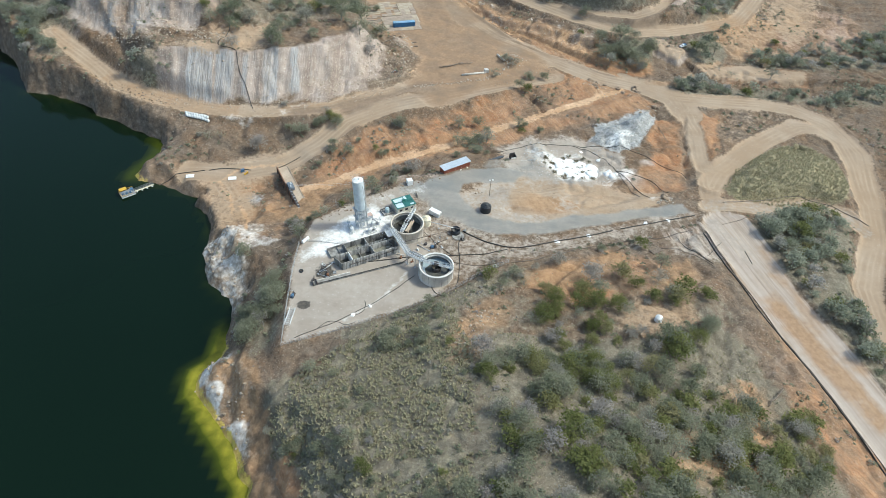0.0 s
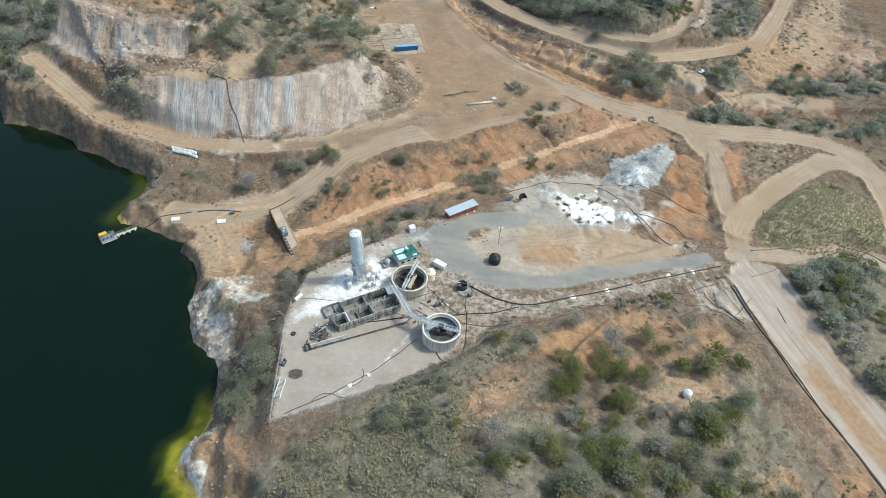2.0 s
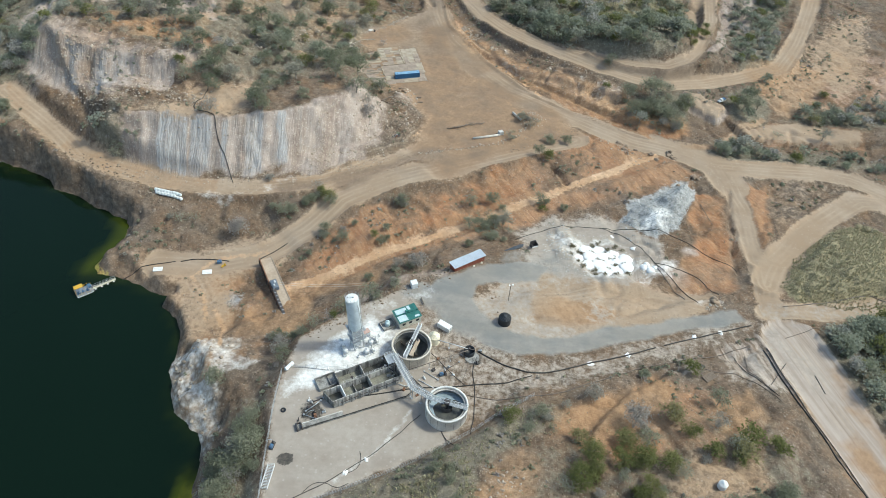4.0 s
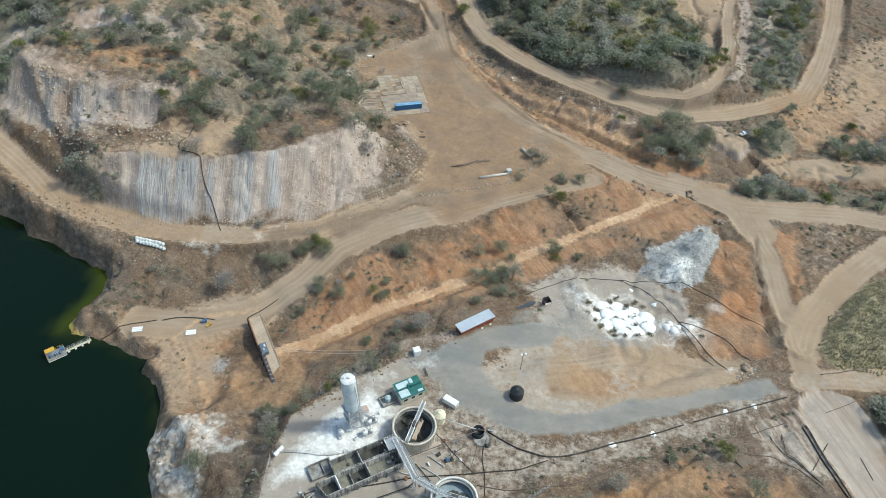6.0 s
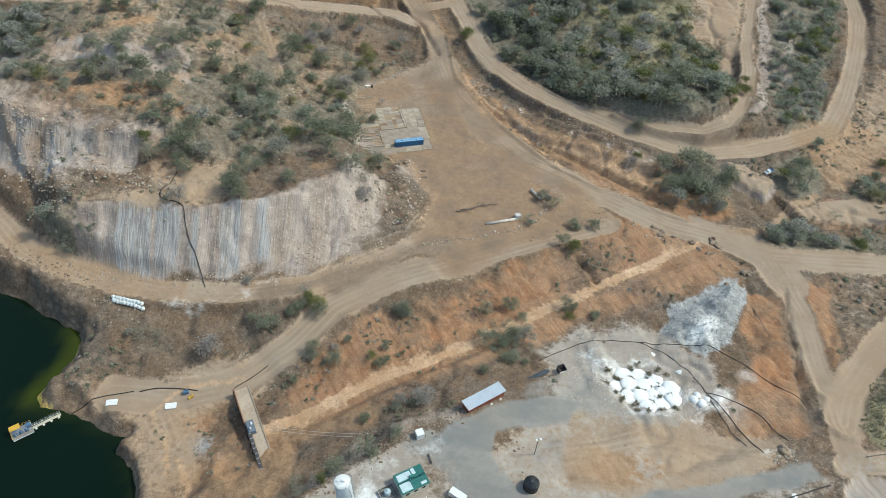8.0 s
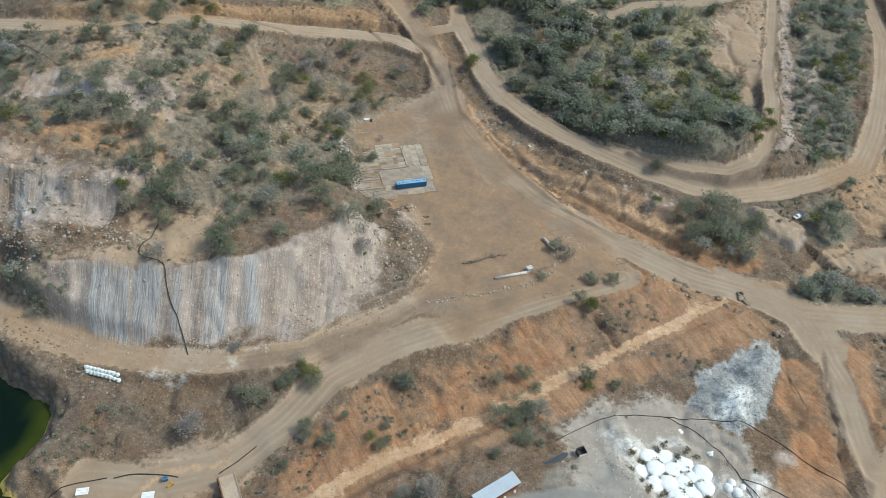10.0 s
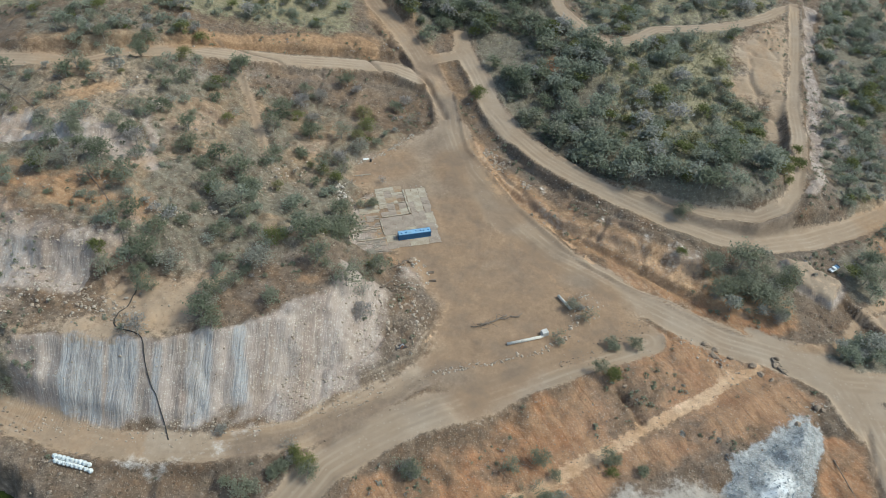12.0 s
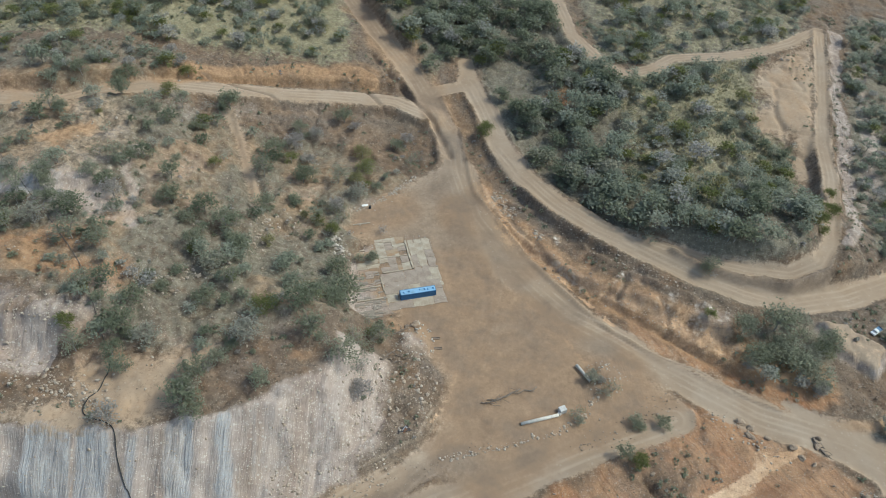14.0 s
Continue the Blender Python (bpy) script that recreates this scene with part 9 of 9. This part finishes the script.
    for u0, u1, v0, v1, tall in ((2.5, 3.2, 12.6, 27, 0.4), (-8.2, 2.3, 12.4, 12.9, 0.35), (-16.3, -8.4, 24.5, 25, 0.35), (-8.2, 2.3, 19.6, 20, 0.3), (-9.4, -9, 3, 11, 0.35), (-19, -10, 6.5, 7, 0.4), (-19, -10, 1, 1.5, 0.4)):
        n = 4
        for k in range(n):
            w = (u0 + (u1 - u0) * k / n, u0 + (u1 - u0) * (k + 1) / n, v0, v1) if u1 - u0 > v1 - v0 else (u0, u1, v0 + (v1 - v0) * k / n, v0 + (v1 - v0) * (k + 1) / n)
            if q.rand() > 0.15:
                piece("kerb", *w, tall + q.uniform(-0.1, 0.05), mats["cream"], 0.07, 0.02)


ruined_floor()


# ---- stones ----
def stone_shape(seed):
    bm = bmesh.new()
    bmesh.ops.create_icosphere(bm, subdivisions=1, radius=1.0)
    for v in bm.verts:
        v.co *= 0.75 + 0.5 * noise.noise(v.co * 0.9 + Vector((seed * 3.7, 1, 2)))
        v.co.z *= 0.7
    return bm


_stones = []
for k in range(6):
    bm = stone_shape(k)
    bm.verts.ensure_lookup_table()
    _stones.append((np.array([v.co[:] for v in bm.verts]), np.array([[v.index for v in f.verts] for f in bm.faces])))
    bm.free()


def scatter_stones(name, spots, mat, label):
    pieces = []
    x, y, s = [np.array(c) for c in zip(*spots)]
    z = height(x, y)
    for i in range(len(x)):
        v, f = _stones[i % 6]
        a = rng.uniform(0, 6.28)
        c, n = math.cos(a) * s[i], math.sin(a) * s[i]
        pieces.append((np.stack([v[:, 0] * c - v[:, 1] * n + x[i], (v[:, 0] * n + v[:, 1] * c) * rng.uniform(0.6, 1.1) + y[i], v[:, 2] * s[i] + z[i] + 0.12 * s[i]], -1), f))
    v, f = join_np(pieces)
    me = np_mesh(name, v, f)
    me.materials.append(mat)
    tagged(new(name, me), label, "stones", kind="stuff")


def along_line(line, per, spread, lo, hi):
    out = []
    for p, q in zip(line, line[1:]):
        for _ in range(int(math.dist(p[:2], q[:2]) * per)):
            t = rng.rand()
            out.append((p[0] + (q[0] - p[0]) * t + rng.normal(0, spread), p[1] + (q[1] - p[1]) * t + rng.normal(0, spread), lo + (hi - lo) * rng.rand() ** 2.5))
    return out


def within(poly, per, lo, hi):
    p = np.array(poly, float)
    a, b = p.min(0), p.max(0)
    n = int((b[0] - a[0]) * (b[1] - a[1]) * per / 100)
    x, y = rng.uniform(a[0], b[0], n), rng.uniform(a[1], b[1], n)
    ok = (area(x, y, poly) < 0) & (area(x, y, LAKE_OUTLINE) > 0.5)
    return [(u, v, lo + (hi - lo) * rng.rand() ** 3) for u, v in zip(x[ok], y[ok])]


def speckle(n):
    x, y = rng.uniform(-230, 230, n), rng.uniform(75, 600, n)
    d = free_ground(x, y)
    ok = (d > -1.0) & (vnoise(x, y, 14, 61) > 0.35) & (area(x, y, LAKE_OUTLINE) > 1)
    return [(u, v, 0.14 + 0.42 * rng.rand() ** 3) for u, v in zip(x[ok], y[ok])]


def stone_material(name, a, b, dark):
    n = Nodes(name, 0.92, 0, 0.2)
    v = n.island()
    c = n.mix(v, a, b)
    c = n.mix(n.math("MULTIPLY", n.noise(n.pos(), 2.5, 4, 0.7, 0.4, 0.65), 0.6), c, dark)
    return n.done(c)


PALE_STONE = stone_material("pale_stone", (0.49, 0.42, 0.345), (0.32, 0.245, 0.175), (0.26, 0.20, 0.15))
DULL_STONE = stone_material("dull_stone", (0.36, 0.29, 0.225), (0.22, 0.16, 0.115), (0.15, 0.11, 0.08))
scatter_stones("pale_stones", within([(-66, 300), (-62, 326), (-46, 336), (-30, 322), (-34, 305), (-48, 296)], 60, 0.15, 0.7) + within([(-46, 322), (-40, 346), (-30, 350), (-22, 342), (-26, 322)], 60, 0.2, 1.0)
               + within([(-140, 304), (-105, 307), (-80, 313), (-62, 322), (-50, 302), (-64, 293), (-84, 287), (-128, 290)], 30, 0.1, 0.42) + along_line(MID_SLOPE, 3, 3.0, 0.12, 0.5) + along_line([(-4, 434), (-1, 427), (3, 422)], 14, 1.6, 0.2, 0.9) + along_line([(10, 414), (13, 407)], 6, 0.8, 0.3, 1.0) + within(WORKED, 5, 0.15, 0.8) + along_line([(-128, 340), (-112, 350), (-90, 372), (-84, 402)], 5, 3, 0.2, 1.1) + within(PALE_POINT, 25, 0.2, 1.1) + within(PALE_SHORE, 30, 0.2, 1.2) + along_line([(-20, 316), (-4, 320), (12, 326), (22, 333), (27, 343)], 4, 0.6, 0.2, 0.75) + along_line(SCARPS[0][0] + SCARPS[1][0] + WEST_TOP[:5], 4, 2.5, 0.2, 0.9) + along_line([(88, 368), (70, 378), (44, 393), (20, 414)], 2, 1.0, 0.2, 0.6) + along_line([(60, 338), (72, 330), (78, 322)], 4, 2.2, 0.2, 0.7) + along_line([(-136, 289), (-110, 287), (-84, 288), (-64, 295), (-46, 303)], 5, 2.0, 0.15, 0.6)
               + within([(123, 405), (139, 448), (146, 485), (156, 525), (164, 525), (153, 483), (145, 448), (129, 405)], 55, 0.2, 0.8) + within([(2, 140), (8, 160), (20, 158), (14, 132)], 90, 0.12, 0.75) + within(SALT, 10, 0.15, 0.4), PALE_STONE, "loose pale stones and rubble over banks and scree")
scatter_stones("dull_stones", within([(108, 363), (116, 355), (127, 355), (112, 344), (104, 350)], 90, 0.15, 0.6) + speckle(4500) + within(RED_BANK, 26, 0.08, 0.38) + along_line([(20, 322), (40, 336), (52, 344)], 3, 2.0, 0.2, 0.6) + along_line([(-60, 289), (-30, 308), (-8, 322)], 2, 2, 0.15, 0.4)
               + along_line([(-48, 206), (-36, 216), (-20, 228), (-4, 238)], 6, 1.8, 0.2, 0.7) + along_line([(-170, 296), (-140, 284), (-112, 272)], 5, 3, 0.2, 0.9), DULL_STONE, "brown field stones strewn over the earth")
ASH_STONE = stone_material("ash_stone", (0.56, 0.57, 0.555), (0.34, 0.355, 0.355), (0.20, 0.21, 0.205))
scatter_stones("ash_clods", within(HEAP, 230, 0.12, 0.55) + within(TIP, 160, 0.1, 0.4) + within([(60, 268), (66, 280), (76, 278), (72, 266)], 40, 0.15, 0.5), ASH_STONE, "grey crusted clods heaped in a tip")
scatter_stones("concrete_rubble", within([(95, 313), (99, 316), (104, 314), (99, 311)], 130, 0.2, 0.8) + within(SLAB, 40, 0.12, 0.5) + within(RUBBLE_HEAP, 90, 0.12, 0.7) + within(CULVERT_MOUND, 60, 0.15, 0.6) + along_line([(-63, 397), (-60, 391), (-57, 388)], 12, 1.3, 0.2, 1.1) + along_line([(-59, 415), (-53, 421), (-48, 425), (-36, 441)], 5, 0.6, 0.2, 0.6) + within([(83, 229), (88, 236), (94, 236), (92, 231)], 70, 0.2, 1.0), stone_material("rubble_stone", (0.55, 0.50, 0.43), (0.40, 0.345, 0.28), (0.24, 0.20, 0.16)), "broken pale concrete rubble")
scatter_stones("lime_clods", within(SALT, 45, 0.12, 0.5), stone_material("lime_clod", (0.80, 0.79, 0.77), (0.52, 0.50, 0.46), (0.30, 0.27, 0.23)), "white and tan clods strewn round the lime")
BOULDER = worn("boulder", (0.33, 0.25, 0.18), (0.20, 0.13, 0.085), 0.9, scale=0.5)
for k, (x, y, s) in enumerate(((69.3, 335.6, 2.1), (72.2, 333.6, 1.5), (71.2, 330.8, 1.6), (76.0, 330.0, 1.3), (-31, 362.5, 1.6), (-33.5, 361.5, 1.1), (11.5, 227.6, 0.6), (12.6, 228.4, 0.5), (90.5, 305.8, 1.2), (84.5, 324.5, 1.3), (87.5, 322.5, 1.0), (-59.5, 283.5, 1.0), (89, 234.3, 2.0), (39.5, 315.5, 1.0), (99, 313, 1.3), (100.5, 312.2, 1.0), (82.5, 327.5, 1.5), (90.5, 329, 1.4), (92, 332, 1.2))):
    bm = bmesh.new()
    bmesh.ops.create_icosphere(bm, subdivisions=3, radius=1.0)
    for v in bm.verts:
        v.co *= 0.8 + 0.55 * noise.noise(v.co * 0.8 + Vector((k * 5.3, 0, 0))) + 0.12 * noise.noise(v.co * 3.0)
    ob = part("boulder", bm, BOULDER)
    ob.matrix_basis = Matrix.LocRotScale((x, y, ground(x, y) + 0.15 * s), Euler((0, 0, k)), (s, s * 0.8, s * 0.7))
    tagged(ob, "rough brown boulder lying beside a road", "boulder", "boulders")
